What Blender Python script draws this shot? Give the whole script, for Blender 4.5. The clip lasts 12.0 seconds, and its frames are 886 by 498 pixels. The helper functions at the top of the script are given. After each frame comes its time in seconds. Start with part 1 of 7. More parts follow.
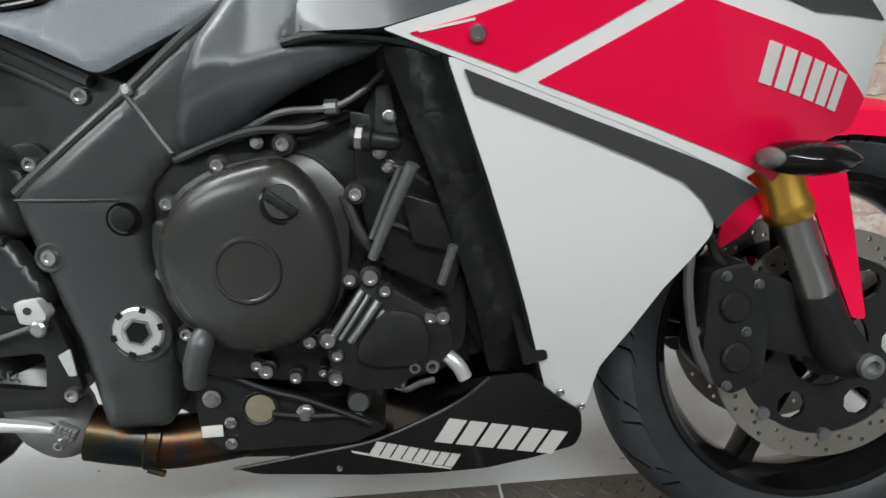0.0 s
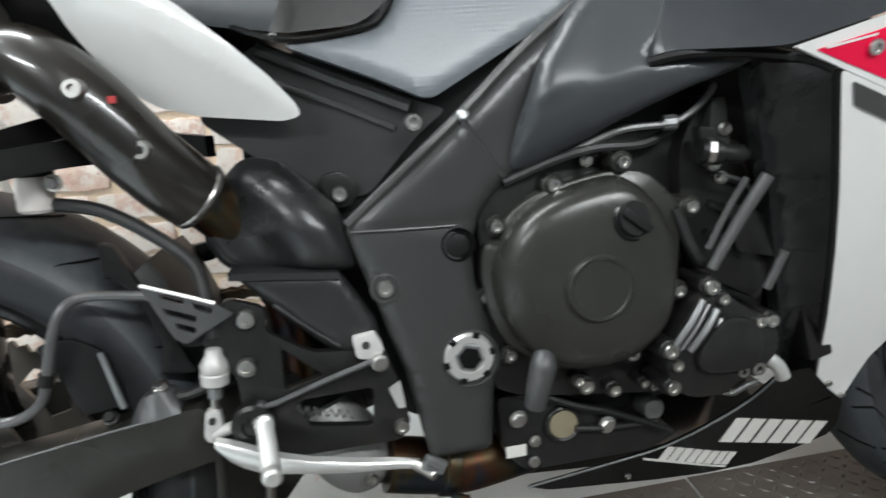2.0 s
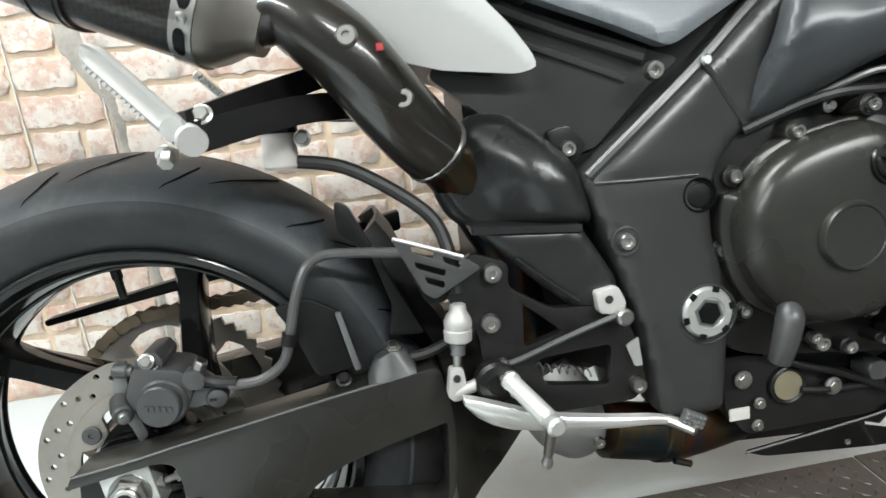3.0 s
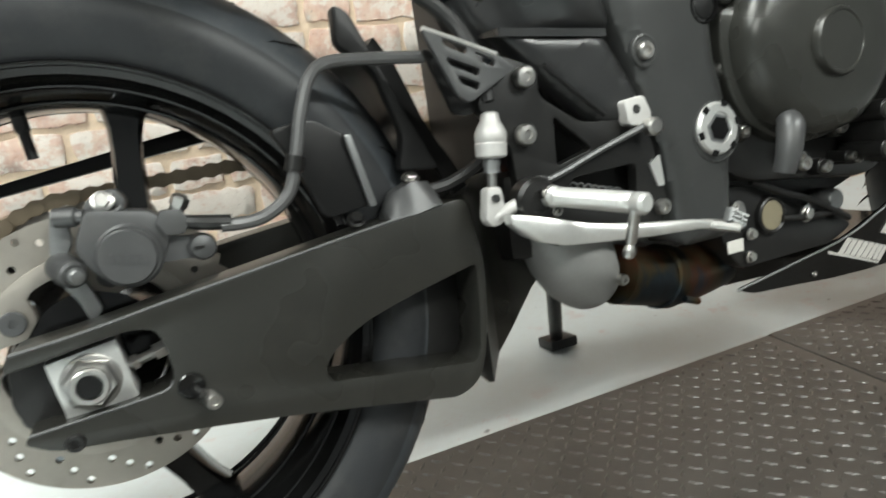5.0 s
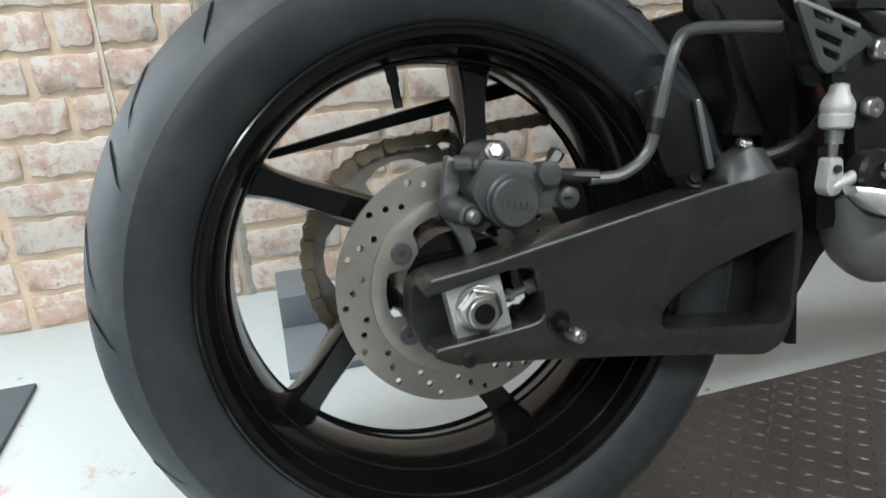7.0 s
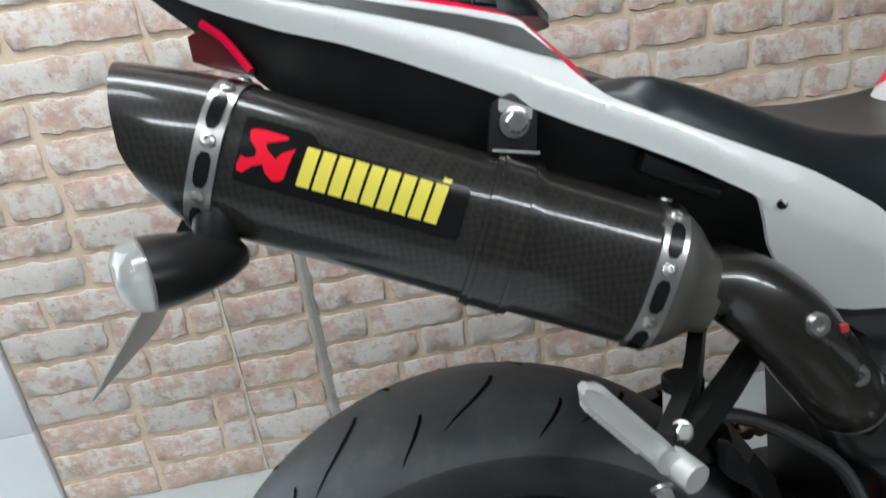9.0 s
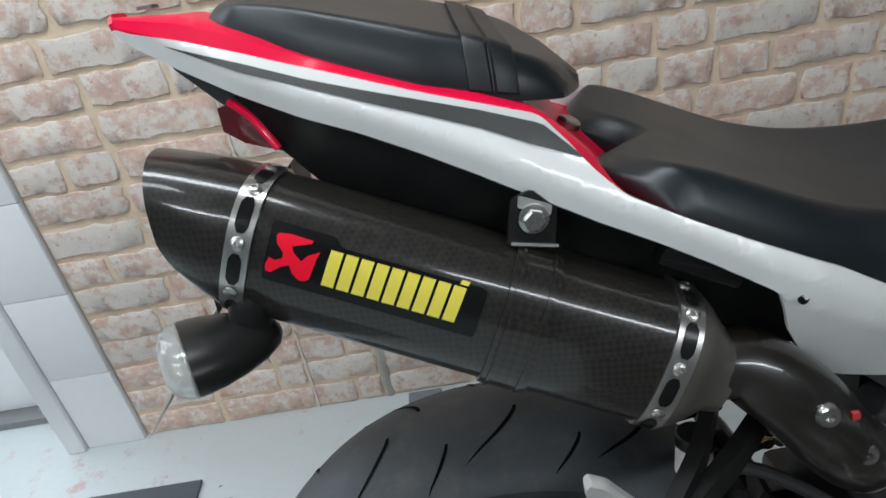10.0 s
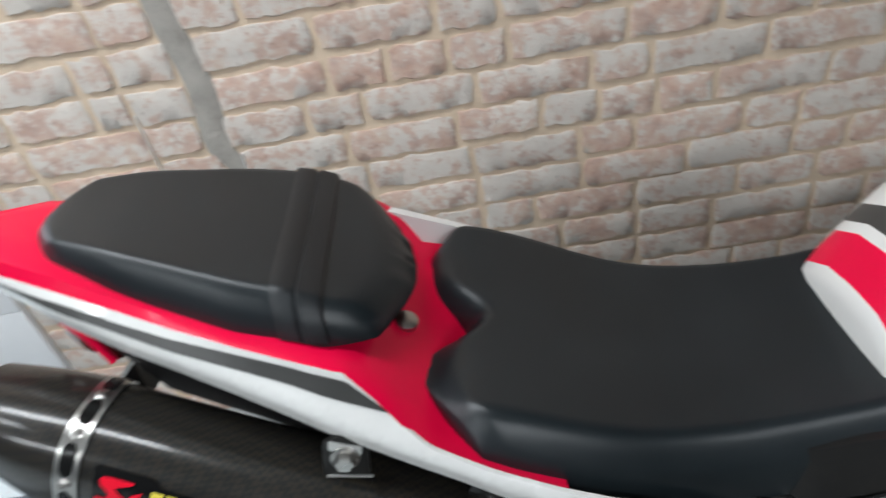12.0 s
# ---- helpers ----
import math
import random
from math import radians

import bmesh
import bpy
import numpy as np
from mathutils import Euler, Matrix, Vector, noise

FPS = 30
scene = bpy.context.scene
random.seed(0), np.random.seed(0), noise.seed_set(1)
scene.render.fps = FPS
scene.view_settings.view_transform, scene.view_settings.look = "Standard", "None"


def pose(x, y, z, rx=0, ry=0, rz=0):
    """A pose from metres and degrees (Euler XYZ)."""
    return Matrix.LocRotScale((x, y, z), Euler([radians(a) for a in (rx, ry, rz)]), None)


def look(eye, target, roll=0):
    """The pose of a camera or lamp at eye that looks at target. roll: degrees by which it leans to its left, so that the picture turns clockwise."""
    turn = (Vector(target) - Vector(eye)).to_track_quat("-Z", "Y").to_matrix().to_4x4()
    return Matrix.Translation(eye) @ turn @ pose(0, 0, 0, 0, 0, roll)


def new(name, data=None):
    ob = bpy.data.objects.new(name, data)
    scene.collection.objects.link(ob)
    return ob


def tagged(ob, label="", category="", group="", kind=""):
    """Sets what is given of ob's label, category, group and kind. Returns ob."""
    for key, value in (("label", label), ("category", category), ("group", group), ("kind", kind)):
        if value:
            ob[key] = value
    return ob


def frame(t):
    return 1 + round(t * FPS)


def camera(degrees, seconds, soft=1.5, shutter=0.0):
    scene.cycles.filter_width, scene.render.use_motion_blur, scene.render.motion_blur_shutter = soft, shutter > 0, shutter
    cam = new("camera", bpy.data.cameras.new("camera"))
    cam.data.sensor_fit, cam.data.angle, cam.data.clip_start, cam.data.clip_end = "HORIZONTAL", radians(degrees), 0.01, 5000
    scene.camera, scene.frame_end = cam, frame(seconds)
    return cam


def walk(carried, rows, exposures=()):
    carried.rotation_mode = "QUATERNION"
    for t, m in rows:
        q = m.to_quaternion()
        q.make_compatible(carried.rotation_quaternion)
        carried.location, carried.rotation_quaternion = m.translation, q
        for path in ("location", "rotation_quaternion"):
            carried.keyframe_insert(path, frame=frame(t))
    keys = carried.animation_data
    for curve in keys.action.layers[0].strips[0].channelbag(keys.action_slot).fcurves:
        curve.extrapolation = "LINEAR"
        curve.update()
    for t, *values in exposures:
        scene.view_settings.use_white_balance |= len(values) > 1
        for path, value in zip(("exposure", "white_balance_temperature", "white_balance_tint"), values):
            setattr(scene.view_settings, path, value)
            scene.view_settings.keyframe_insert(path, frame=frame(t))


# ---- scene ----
cam = camera(68.35, 12.0, soft=1.5, shutter=0.35)
PATH = [
    (0.0, look((0.8524, -0.7367, 0.7323), (0.9193, 0.2056, 0.4042), -1.67)),
    (0.5, look((0.7788, -0.7391, 0.7526), (0.8831, 0.1951, 0.4114), -1.87)),
    (1.0, look((0.7119, -0.7449, 0.7647), (0.8454, 0.1906, 0.4376), -1.59)),
    (1.5, look((0.6035, -0.7225, 0.7791), (0.7662, 0.2029, 0.4369), -2.75)),
    (2.0, look((0.4581, -0.6828, 0.7673), (0.6156, 0.2467, 0.4338), -3.40)),
    (2.5, look((0.3336, -0.6833, 0.7663), (0.4447, 0.2485, 0.4207), -5.19)),
    (2.7, look((0.2982, -0.6726, 0.7541), (0.4013, 0.2631, 0.4167), -5.74)),
    (4.3, look((0.1082, -0.5856, 0.5891), (0.4936, 0.3041, 0.3444), -3.14)),
    (4.5, look((0.1079, -0.5768, 0.5693), (0.5200, 0.2972, 0.3117), -3.71)),
    (5.0, look((0.0585, -0.5728, 0.5354), (0.4495, 0.2994, 0.2416), -4.98)),
    (5.5, look((-0.0200, -0.5600, 0.5267), (0.2667, 0.3348, 0.1844), -4.64)),
    (6.0, look((-0.0959, -0.5344, 0.5211), (0.1115, 0.3745, 0.1592), -4.35)),
    (6.5, look((-0.1431, -0.5373, 0.5248), (0.0692, 0.3735, 0.1709), -4.03)),
    (6.7, look((-0.1566, -0.5408, 0.5339), (0.0927, 0.3620, 0.1836), -3.71)),
    (8.3, look((-0.0904, -0.5197, 0.8228), (0.0654, 0.3977, 0.4568), -4.37)),
    (8.5, look((-0.0861, -0.5097, 0.8659), (0.0670, 0.4186, 0.5269), -5.46)),
    (9.0, look((-0.0519, -0.4696, 0.9974), (0.0389, 0.4540, 0.6250), -7.73)),
    (9.5, look((-0.0247, -0.4454, 1.0798), (-0.0041, 0.4505, 0.6362), -8.55)),
    (10.0, look((-0.0034, -0.4252, 1.1335), (-0.0195, 0.4365, 0.6263), -10.01)),
    (10.5, look((0.0588, -0.4018, 1.2020), (-0.0225, 0.4242, 0.6443), -10.16)),
    (11.0, look((0.1281, -0.3763, 1.2807), (-0.0322, 0.3974, 0.6677), -9.85)),
    (11.5, look((0.1503, -0.3435, 1.3298), (-0.0528, 0.4431, 0.7466), -11.97)),
    (12.0, look((0.1866, -0.2998, 1.3252), (0.1311, 0.4793, 0.7007), -11.65)),
]
EXPOSURE = [(0.0, 0.32, 6500, 10), (1.6, 0.28, 6500, 10), (2.5, 0.5, 6550, 9), (4.3, 0.62, 6850, 6), (5.0, 0.65, 6850, 6), (5.5, 0.5, 6600, 5), (6.5, 0.22, 6450, 7), (8.5, -0.15, 6250, 9), (9.5, -0.6, 6200, 9), (10.5, -0.75, 6250, 10), (11.5, -0.75, 6300, 10), (12.0, -0.6, 6350, 11)]
walk(cam, PATH, EXPOSURE)

# ---- light: a lit workshop; unseen ceiling lamps added, and daylight at the glazed door
LEAN = 8.7
WALL_Y = 0.824
world = bpy.data.worlds.new("workshop_air")
scene.world = world
world.use_nodes = True
world.node_tree.nodes["Background"].inputs[0].default_value = (0.9, 0.95, 1.0, 1)
world.node_tree.nodes["Background"].inputs[1].default_value = 0.25


def area_light(name, at, target, sx, sy, watts, colour):
    data = bpy.data.lights.new(name, "AREA")
    data.shape, data.size, data.size_y = "RECTANGLE", sx, sy
    data.energy, data.color = watts, colour
    ob = new(name, data)
    ob.matrix_world = look(at, target)
    return ob


# no fittings are seen; these lamps are placed and powered to suit
for tx, ty, watts in ((-0.6, 0.1, 36), (-1.7, -0.6, 22), (1.0, -2.2, 52), (-1.9, -2.2, 56), (2.0, -2.3, 36)):
    area_light("added_ceiling_light", (tx, ty, 2.44), (tx, ty, 0), 1.5, 0.2, watts, (0.94, 0.985, 1.0))
area_light("door_daylight", (-1.68, 0.97, 1.2), (-1.2, -1.0, 0.7), 1.1, 1.7, 28, (0.86, 0.94, 1.0))
# ---- materials


def mat_new(name):
    m = bpy.data.materials.new(name)
    m.use_nodes = True
    nt = m.node_tree
    return m, nt, nt.nodes["Principled BSDF"]


def socket(nt, node, key, value):
    if hasattr(value, "is_output"):
        nt.links.new(value, node.inputs[key])
    else:
        node.inputs[key].default_value = value


def coords(nt, scale=1.0):
    tc = nt.nodes.new("ShaderNodeTexCoord")
    mp = nt.nodes.new("ShaderNodeMapping")
    mp.inputs["Scale"].default_value = (scale, scale, scale) if not isinstance(scale, tuple) else scale
    nt.links.new(tc.outputs["Object"], mp.inputs["Vector"])
    return mp.outputs["Vector"]


def noise_node(nt, vec, scale, detail=4.0, rough=0.6):
    n = nt.nodes.new("ShaderNodeTexNoise")
    n.inputs["Scale"].default_value, n.inputs["Detail"].default_value, n.inputs["Roughness"].default_value = scale, detail, rough
    nt.links.new(vec, n.inputs["Vector"])
    return n.outputs["Fac"]


def ramp(nt, fac, stops):
    r = nt.nodes.new("ShaderNodeValToRGB")
    el = r.color_ramp.elements
    while len(el) < len(stops):
        el.new(0.5)
    for e, (p, c) in zip(el, stops):
        e.position, e.color = p, (*c, 1) if len(c) == 3 else c
    nt.links.new(fac, r.inputs["Fac"])
    return r.outputs["Color"]


def grey(v):
    return (v, v, v)


def mix(nt, fac, a, b, kind="MIX"):
    m = nt.nodes.new("ShaderNodeMix")
    m.data_type, m.blend_type = "RGBA", kind
    socket(nt, m, 0, fac)
    for k, v in ((6, a), (7, b)):
        socket(nt, m, k, (*v, 1) if isinstance(v, tuple) and len(v) == 3 else v)
    return m.outputs[2]


def bump(nt, height, strength, distance=0.001):
    b = nt.nodes.new("ShaderNodeBump")
    b.inputs["Strength"].default_value, b.inputs["Distance"].default_value = strength, distance
    nt.links.new(height, b.inputs["Height"])
    return b.outputs["Normal"]


def surface(name, base, rough, metal=0.0, vary=0.15, grain=60.0, blotch=7.0, bumpy=0.0, bump_mm=0.3, coat=0.0, dust=0.0, spec=0.5):
    """A painted, plastic or metal surface with fine grain and broad blotches."""
    m, nt, bs = mat_new(name)
    v = coords(nt)
    n1, n2 = noise_node(nt, v, grain, 5), noise_node(nt, v, blotch, 3)
    c = mix(nt, n1, tuple(x * (1 - vary) for x in base), tuple(min(1, x * (1 + vary)) for x in base))
    c = mix(nt, ramp(nt, n2, [(0.35, grey(0)), (0.7, grey(1))]), c, tuple(min(1, x * (1 + vary) + 0.004) for x in base))
    if dust:
        d = noise_node(nt, v, 23.0, 8, 0.7)
        c = mix(nt, ramp(nt, d, [(0.5, grey(0)), (0.75, grey(dust))]), c, (0.16, 0.148, 0.13))
    nt.links.new(c, bs.inputs["Base Color"])
    r = nt.nodes.new("ShaderNodeMapRange")
    r.inputs["To Min"].default_value, r.inputs["To Max"].default_value = max(0.02, rough - 0.08), min(1, rough + 0.1)
    nt.links.new(n2, r.inputs["Value"])
    nt.links.new(r.outputs[0], bs.inputs["Roughness"])
    bs.inputs["Metallic"].default_value = metal
    bs.inputs["Specular IOR Level"].default_value = spec
    if coat:
        bs.inputs["Coat Weight"].default_value, bs.inputs["Coat Roughness"].default_value = coat, 0.06
    if bumpy:
        nt.links.new(bump(nt, n1, bumpy, bump_mm / 1000), bs.inputs["Normal"])
    return m


BLACK_PLASTIC = surface("black_moulded_plastic", grey(0.007), 0.4, vary=0.25, grain=900, bumpy=0.2, bump_mm=0.12, dust=0.04, spec=0.28)
BLACK_GLOSS = surface("gloss_black_paint", grey(0.004), 0.12, vary=0.3, coat=0.12, spec=0.32)
BLACK_SATIN = surface("satin_black_metal_paint", (0.009, 0.0088, 0.0085), 0.34, vary=0.2, grain=400, bumpy=0.1, bump_mm=0.1, dust=0.05, spec=0.35)
FRAME_GREY = surface("charcoal_frame_paint", (0.0318, 0.0328, 0.0322), 0.3, metal=0.0, vary=0.15, grain=500, bumpy=0.1, bump_mm=0.1, dust=0.04)
SHROUD_GREY = surface("satin_black_shroud_plastic", (0.013, 0.0135, 0.0138), 0.27, vary=0.2, grain=600, bumpy=0.12, bump_mm=0.1, dust=0.05)
CASE_BROWN = surface("bronze_black_engine_paint", (0.0245, 0.0248, 0.0215), 0.27, metal=0.15, vary=0.15, grain=500, bumpy=0.12, bump_mm=0.1, dust=0.05)
TANK_GREY = surface("matt_charcoal_tank_paint", (0.044, 0.048, 0.052), 0.3, metal=0.0, vary=0.05, grain=300)


def tank_film():
    """Matt grey protective film with a fine honeycomb relief that fades in patches."""
    m, nt, bs = mat_new("honeycomb_tank_film")
    v = coords(nt)
    cells = nt.nodes.new("ShaderNodeTexVoronoi")
    cells.inputs["Scale"].default_value, cells.inputs["Randomness"].default_value = 210.0, 0.12
    nt.links.new(v, cells.inputs["Vector"])
    worn = ramp(nt, noise_node(nt, v, 9.0, 3), [(0.42, grey(0)), (0.62, grey(1))])
    rise = mix(nt, worn, grey(0.5), ramp(nt, cells.outputs["Distance"], [(0.25, grey(1)), (0.55, grey(0))]))
    c = mix(nt, noise_node(nt, v, 260, 4), (0.14, 0.155, 0.168), (0.185, 0.2, 0.215))
    nt.links.new(c, bs.inputs["Base Color"])
    bs.inputs["Roughness"].default_value = 0.33
    nt.links.new(bump(nt, rise, 0.4, 0.0006), bs.inputs["Normal"])
    return m


TANK_FILM = tank_film()
WHITE_PAINT = surface("white_bodywork_paint", (0.78, 0.78, 0.76), 0.22, vary=0.02, coat=0.6)
RED_PAINT = surface("red_bodywork_paint", (0.82, 0.001, 0.05), 0.32, vary=0.015, coat=0.12, spec=0.12)
STRIPE_GREY = surface("dark_grey_stripe_film", (0.05, 0.05, 0.048), 0.35, vary=0.12, grain=700)
DECAL_WHITE = surface("off_white_lettering_film", (0.62, 0.6, 0.56), 0.4, vary=0.08)
DECAL_YELLOW = surface("yellow_lettering_film", (0.78, 0.66, 0.08), 0.4, vary=0.05)
DECAL_RED = surface("red_emblem_film", (0.85, 0.006, 0.03), 0.35, vary=0.05, spec=0.15)
# for decals, and for hollows coloured black in place of their shade
DECAL_HOLLOW_BLACK = surface("black_decal_and_hollow", grey(0.004), 0.2, vary=0.1, spec=0.3)
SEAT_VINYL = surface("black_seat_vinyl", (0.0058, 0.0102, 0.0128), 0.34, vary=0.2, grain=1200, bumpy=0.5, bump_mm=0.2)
RUBBER = surface("black_rubber", grey(0.014), 0.5, vary=0.3, grain=200, bumpy=0.2, dust=0.12)
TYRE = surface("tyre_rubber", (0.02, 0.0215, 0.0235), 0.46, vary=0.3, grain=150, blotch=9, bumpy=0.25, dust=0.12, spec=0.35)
# scuffed tread; door light on the crown is also put into its paler tone
LIT_TREAD = surface("scuffed_lit_tread_rubber", (0.037, 0.042, 0.047), 0.52, vary=0.3, grain=190, blotch=6, bumpy=0.4, dust=0.3)
STEEL = surface("zinc_plated_steel", (0.46, 0.45, 0.43), 0.28, metal=1.0, vary=0.15, grain=180, bumpy=0.1)
ALLOY = surface("cast_aluminium", (0.66, 0.66, 0.64), 0.34, metal=0.7, vary=0.12, grain=250, bumpy=0.2)
ALLOY_GREY = surface("grey_brushed_aluminium", (0.26, 0.265, 0.265), 0.4, metal=0.85, vary=0.15, grain=250, bumpy=0.15)
DISC_STEEL = surface("worn_brake_disc_steel", (0.33, 0.305, 0.27), 0.42, metal=0.8, vary=0.18, grain=120, blotch=14)
GOLD = surface("gold_anodised_aluminium", (0.62, 0.36, 0.07), 0.3, metal=0.9, vary=0.1)
CHAIN_STEEL = surface("oily_chain_steel", (0.3, 0.24, 0.17), 0.4, metal=0.7, vary=0.4, grain=90, dust=0.2)
CALIPER_GREY = surface("grey_caliper_paint", (0.075, 0.076, 0.077), 0.42, metal=0.4, vary=0.2, dust=0.15)
RESERVOIR = surface("milky_reservoir_plastic", (0.62, 0.58, 0.55), 0.35, vary=0.08)
SILENCER_END = surface("matt_titanium_cap", (0.24, 0.225, 0.2), 0.4, metal=0.9, vary=0.1)
GREY_HOSE = surface("braided_grey_hose", (0.11, 0.11, 0.11), 0.35, metal=0.4, vary=0.2, grain=600, bumpy=0.4)
# near-black that paints the shade in tread grooves and the frame plug's recess
GROOVE_SHADE = surface("groove_shade_black", grey(0.002), 0.9, vary=0.2, spec=0.1)
# ---- mesh tools; bike pieces are modelled in the bike's own upright frame (x ahead, y to its left, z up)


def part(name, bm, material, parent, label="", smooth=35):
    bmesh.ops.recalc_face_normals(bm, faces=bm.faces)
    me = bpy.data.meshes.new(name)
    bm.to_mesh(me)
    bm.free()
    me.materials.append(material)
    for p in me.polygons:
        p.use_smooth = True
    me.set_sharp_from_angle(angle=radians(smooth))
    ob = new(name, me)
    while parent is not None and parent.parent is not None and parent.parent.parent is not None:
        parent = parent.parent
    if parent is not None:
        ob.parent = parent
    if label:
        ob["label"] = label
    return ob


def rounded(pts, r, n=4):
    """A closed outline with its corners rounded; r is one radius or one for each corner."""
    out = []
    k = len(pts)
    rs = r if isinstance(r, (list, tuple)) else [r] * k
    for i, p in enumerate(pts):
        a, p, b = Vector(pts[i - 1]), Vector(p), Vector(pts[(i + 1) % k])
        d = min(rs[i], (a - p).length * 0.45, (b - p).length * 0.45)
        if d < 1e-5:
            out.append(tuple(p))
            continue
        s, e = p + (a - p).normalized() * d, p + (b - p).normalized() * d
        for j in range(n + 1):
            u = j / n
            q = s * (1 - u) ** 2 + p * 2 * u * (1 - u) + e * u * u
            out.append(tuple(q))
    return out


def curve_points(pts, n=8, closed=False):
    """Catmull-Rom points through pts."""
    v = [Vector(p) for p in pts]
    k, out = len(v), []
    for i in range(k if closed else k - 1):
        if closed:
            a, b, c, d = v[i - 1], v[i], v[(i + 1) % k], v[(i + 2) % k]
        else:
            a, b, c, d = v[max(i - 1, 0)], v[i], v[i + 1], v[min(i + 2, k - 1)]
        for j in range(n):
            u = j / n
            out.append(0.5 * (2 * b + (c - a) * u + (2 * a - 5 * b + 4 * c - d) * u * u + (3 * b - a - 3 * c + d) * u ** 3))
    if not closed:
        out.append(v[-1])
    return out


def prism(outline, y0, y1, bevel=0.003, holes=()):
    """An (x, z) outline given thickness from y0 to y1, with bevelled edges and holes cut through."""
    bm = bmesh.new()
    loops = [outline, *holes]
    edges = []
    for lp in loops:
        vs = [bm.verts.new((x, y0, z)) for x, z in lp]
        edges += [bm.edges.new((vs[i], vs[(i + 1) % len(vs)])) for i in range(len(vs))]
    if holes:
        bmesh.ops.triangle_fill(bm, use_beauty=True, use_dissolve=True, edges=edges, normal=(0, -1, 0))
    else:
        bm.faces.new(bm.verts)
    g = bmesh.ops.extrude_face_region(bm, geom=list(bm.faces))
    bmesh.ops.translate(bm, vec=(0, y1 - y0, 0), verts=[e for e in g["geom"] if isinstance(e, bmesh.types.BMVert)])
    if bevel:
        bmesh.ops.recalc_face_normals(bm, faces=bm.faces)
        rim = [e for e in bm.edges if e.is_manifold and e.calc_face_angle(0) > 0.9 and abs(e.verts[0].co.y - e.verts[1].co.y) < 1e-6]
        bmesh.ops.bevel(bm, geom=rim, offset=bevel, segments=2, profile=0.6, affect="EDGES", clamp_overlap=True)
    return bm


def skin(outline, depth, thick=0.003, step=0.03, roll=0.0, roll_w=0.008):
    """A curved sheet: the (x, z) outline laid on the surface y = depth(x, z), with thickness towards the bike's middle.
    roll: how far its rim turns in, over the width roll_w."""
    bm = bmesh.new()
    bm.faces.new([bm.verts.new((x, 0, z)) for x, z in outline])
    bm.normal_update()
    bmesh.ops.triangulate(bm, faces=list(bm.faces))
    xs, zs = [p[0] for p in outline], [p[1] for p in outline]
    for lo, hi, axis in ((min(xs), max(xs), 0), (min(zs), max(zs), 2)):
        k = int((hi - lo) / step)
        for i in range(1, k + 1):
            co, no = [0, 0, 0], [0, 0, 0]
            co[axis], no[axis] = lo + (hi - lo) * i / (k + 1), 1
            bmesh.ops.bisect_plane(bm, geom=[*bm.verts, *bm.edges, *bm.faces], plane_co=co, plane_no=no)
    g = bmesh.ops.extrude_face_region(bm, geom=list(bm.faces))
    inner = {e for e in g["geom"] if isinstance(e, bmesh.types.BMVert)}
    a = np.array(outline, dtype=float)
    ab = np.roll(a, -1, axis=0) - a
    for v in bm.verts:
        turn = 0.0
        if roll and v not in inner:
            ap = np.array((v.co.x, v.co.z)) - a
            u = np.clip((ap * ab).sum(1) / np.maximum((ab * ab).sum(1), 1e-12), 0, 1)
            near = float(np.sqrt(((ap - ab * u[:, None]) ** 2).sum(1).min()))
            turn = roll * max(0.0, 1 - near / roll_w) ** 2
        v.co.y = depth(v.co.x, v.co.z) + (thick + roll if v in inner else turn)
    return bm
def tube(pts, r, n=10, smooth=6, caps=True, closed=False):
    """A round tube along a smooth line; r is one radius or one at each given point."""
    line = curve_points(pts, smooth, closed) if smooth > 1 else [Vector(p) for p in pts]
    k = len(line)
    rs = [r] * k if not isinstance(r, (list, tuple)) else list(np.interp(np.linspace(0, len(r) - 1, k), range(len(r)), r))
    bm, rings = bmesh.new(), []
    up = Vector((0, 1, 0.001))
    for i, p in enumerate(line):
        t = (line[(i + 1) % k] - line[i - 1]) if closed else (line[min(i + 1, k - 1)] - line[max(i - 1, 0)])
        t.normalize()
        a = (up - t * up.dot(t))
        if a.length < 1e-4:
            a = Vector((1, 0, 0)) - t * t.x
        a.normalize()
        up = a
        b = t.cross(a)
        rings.append([bm.verts.new(p + (a * math.cos(q) + b * math.sin(q)) * rs[i]) for q in [2 * math.pi * j / n for j in range(n)]])
    for i in range(k if closed else k - 1):
        A, B = rings[i], rings[(i + 1) % k]
        for j in range(n):
            bm.faces.new((A[j], A[(j + 1) % n], B[(j + 1) % n], B[j]))
    if caps and not closed:
        bm.faces.new(rings[0])
        bm.faces.new(rings[-1][::-1])
    return bm


def loft(rings, caps=True, closed=True):
    """A skin over rings of points, all with the same count."""
    bm = bmesh.new()
    vs = [[bm.verts.new(p) for p in r] for r in rings]
    n = len(vs[0])
    for A, B in zip(vs, vs[1:]):
        for j in range(n if closed else n - 1):
            bm.faces.new((A[j], A[(j + 1) % n], B[(j + 1) % n], B[j]))
    if caps and closed:
        bm.faces.new(vs[0])
        bm.faces.new(vs[-1][::-1])
    return bm


def lathe(profile, at, axis=(0, -1, 0), n=32, closed=False):
    """Turns (radius, height) pairs about an axis through at; heights run along the axis."""
    ax = Vector(axis).normalized()
    u = ax.orthogonal().normalized()
    w = ax.cross(u)
    rings = [[Vector(at) + ax * h + (u * math.cos(q) + w * math.sin(q)) * max(r, 1e-5) for q in [2 * math.pi * j / n for j in range(n)]] for r, h in profile]
    if closed:
        return loft(rings + [rings[0]], caps=False)
    return loft(rings)


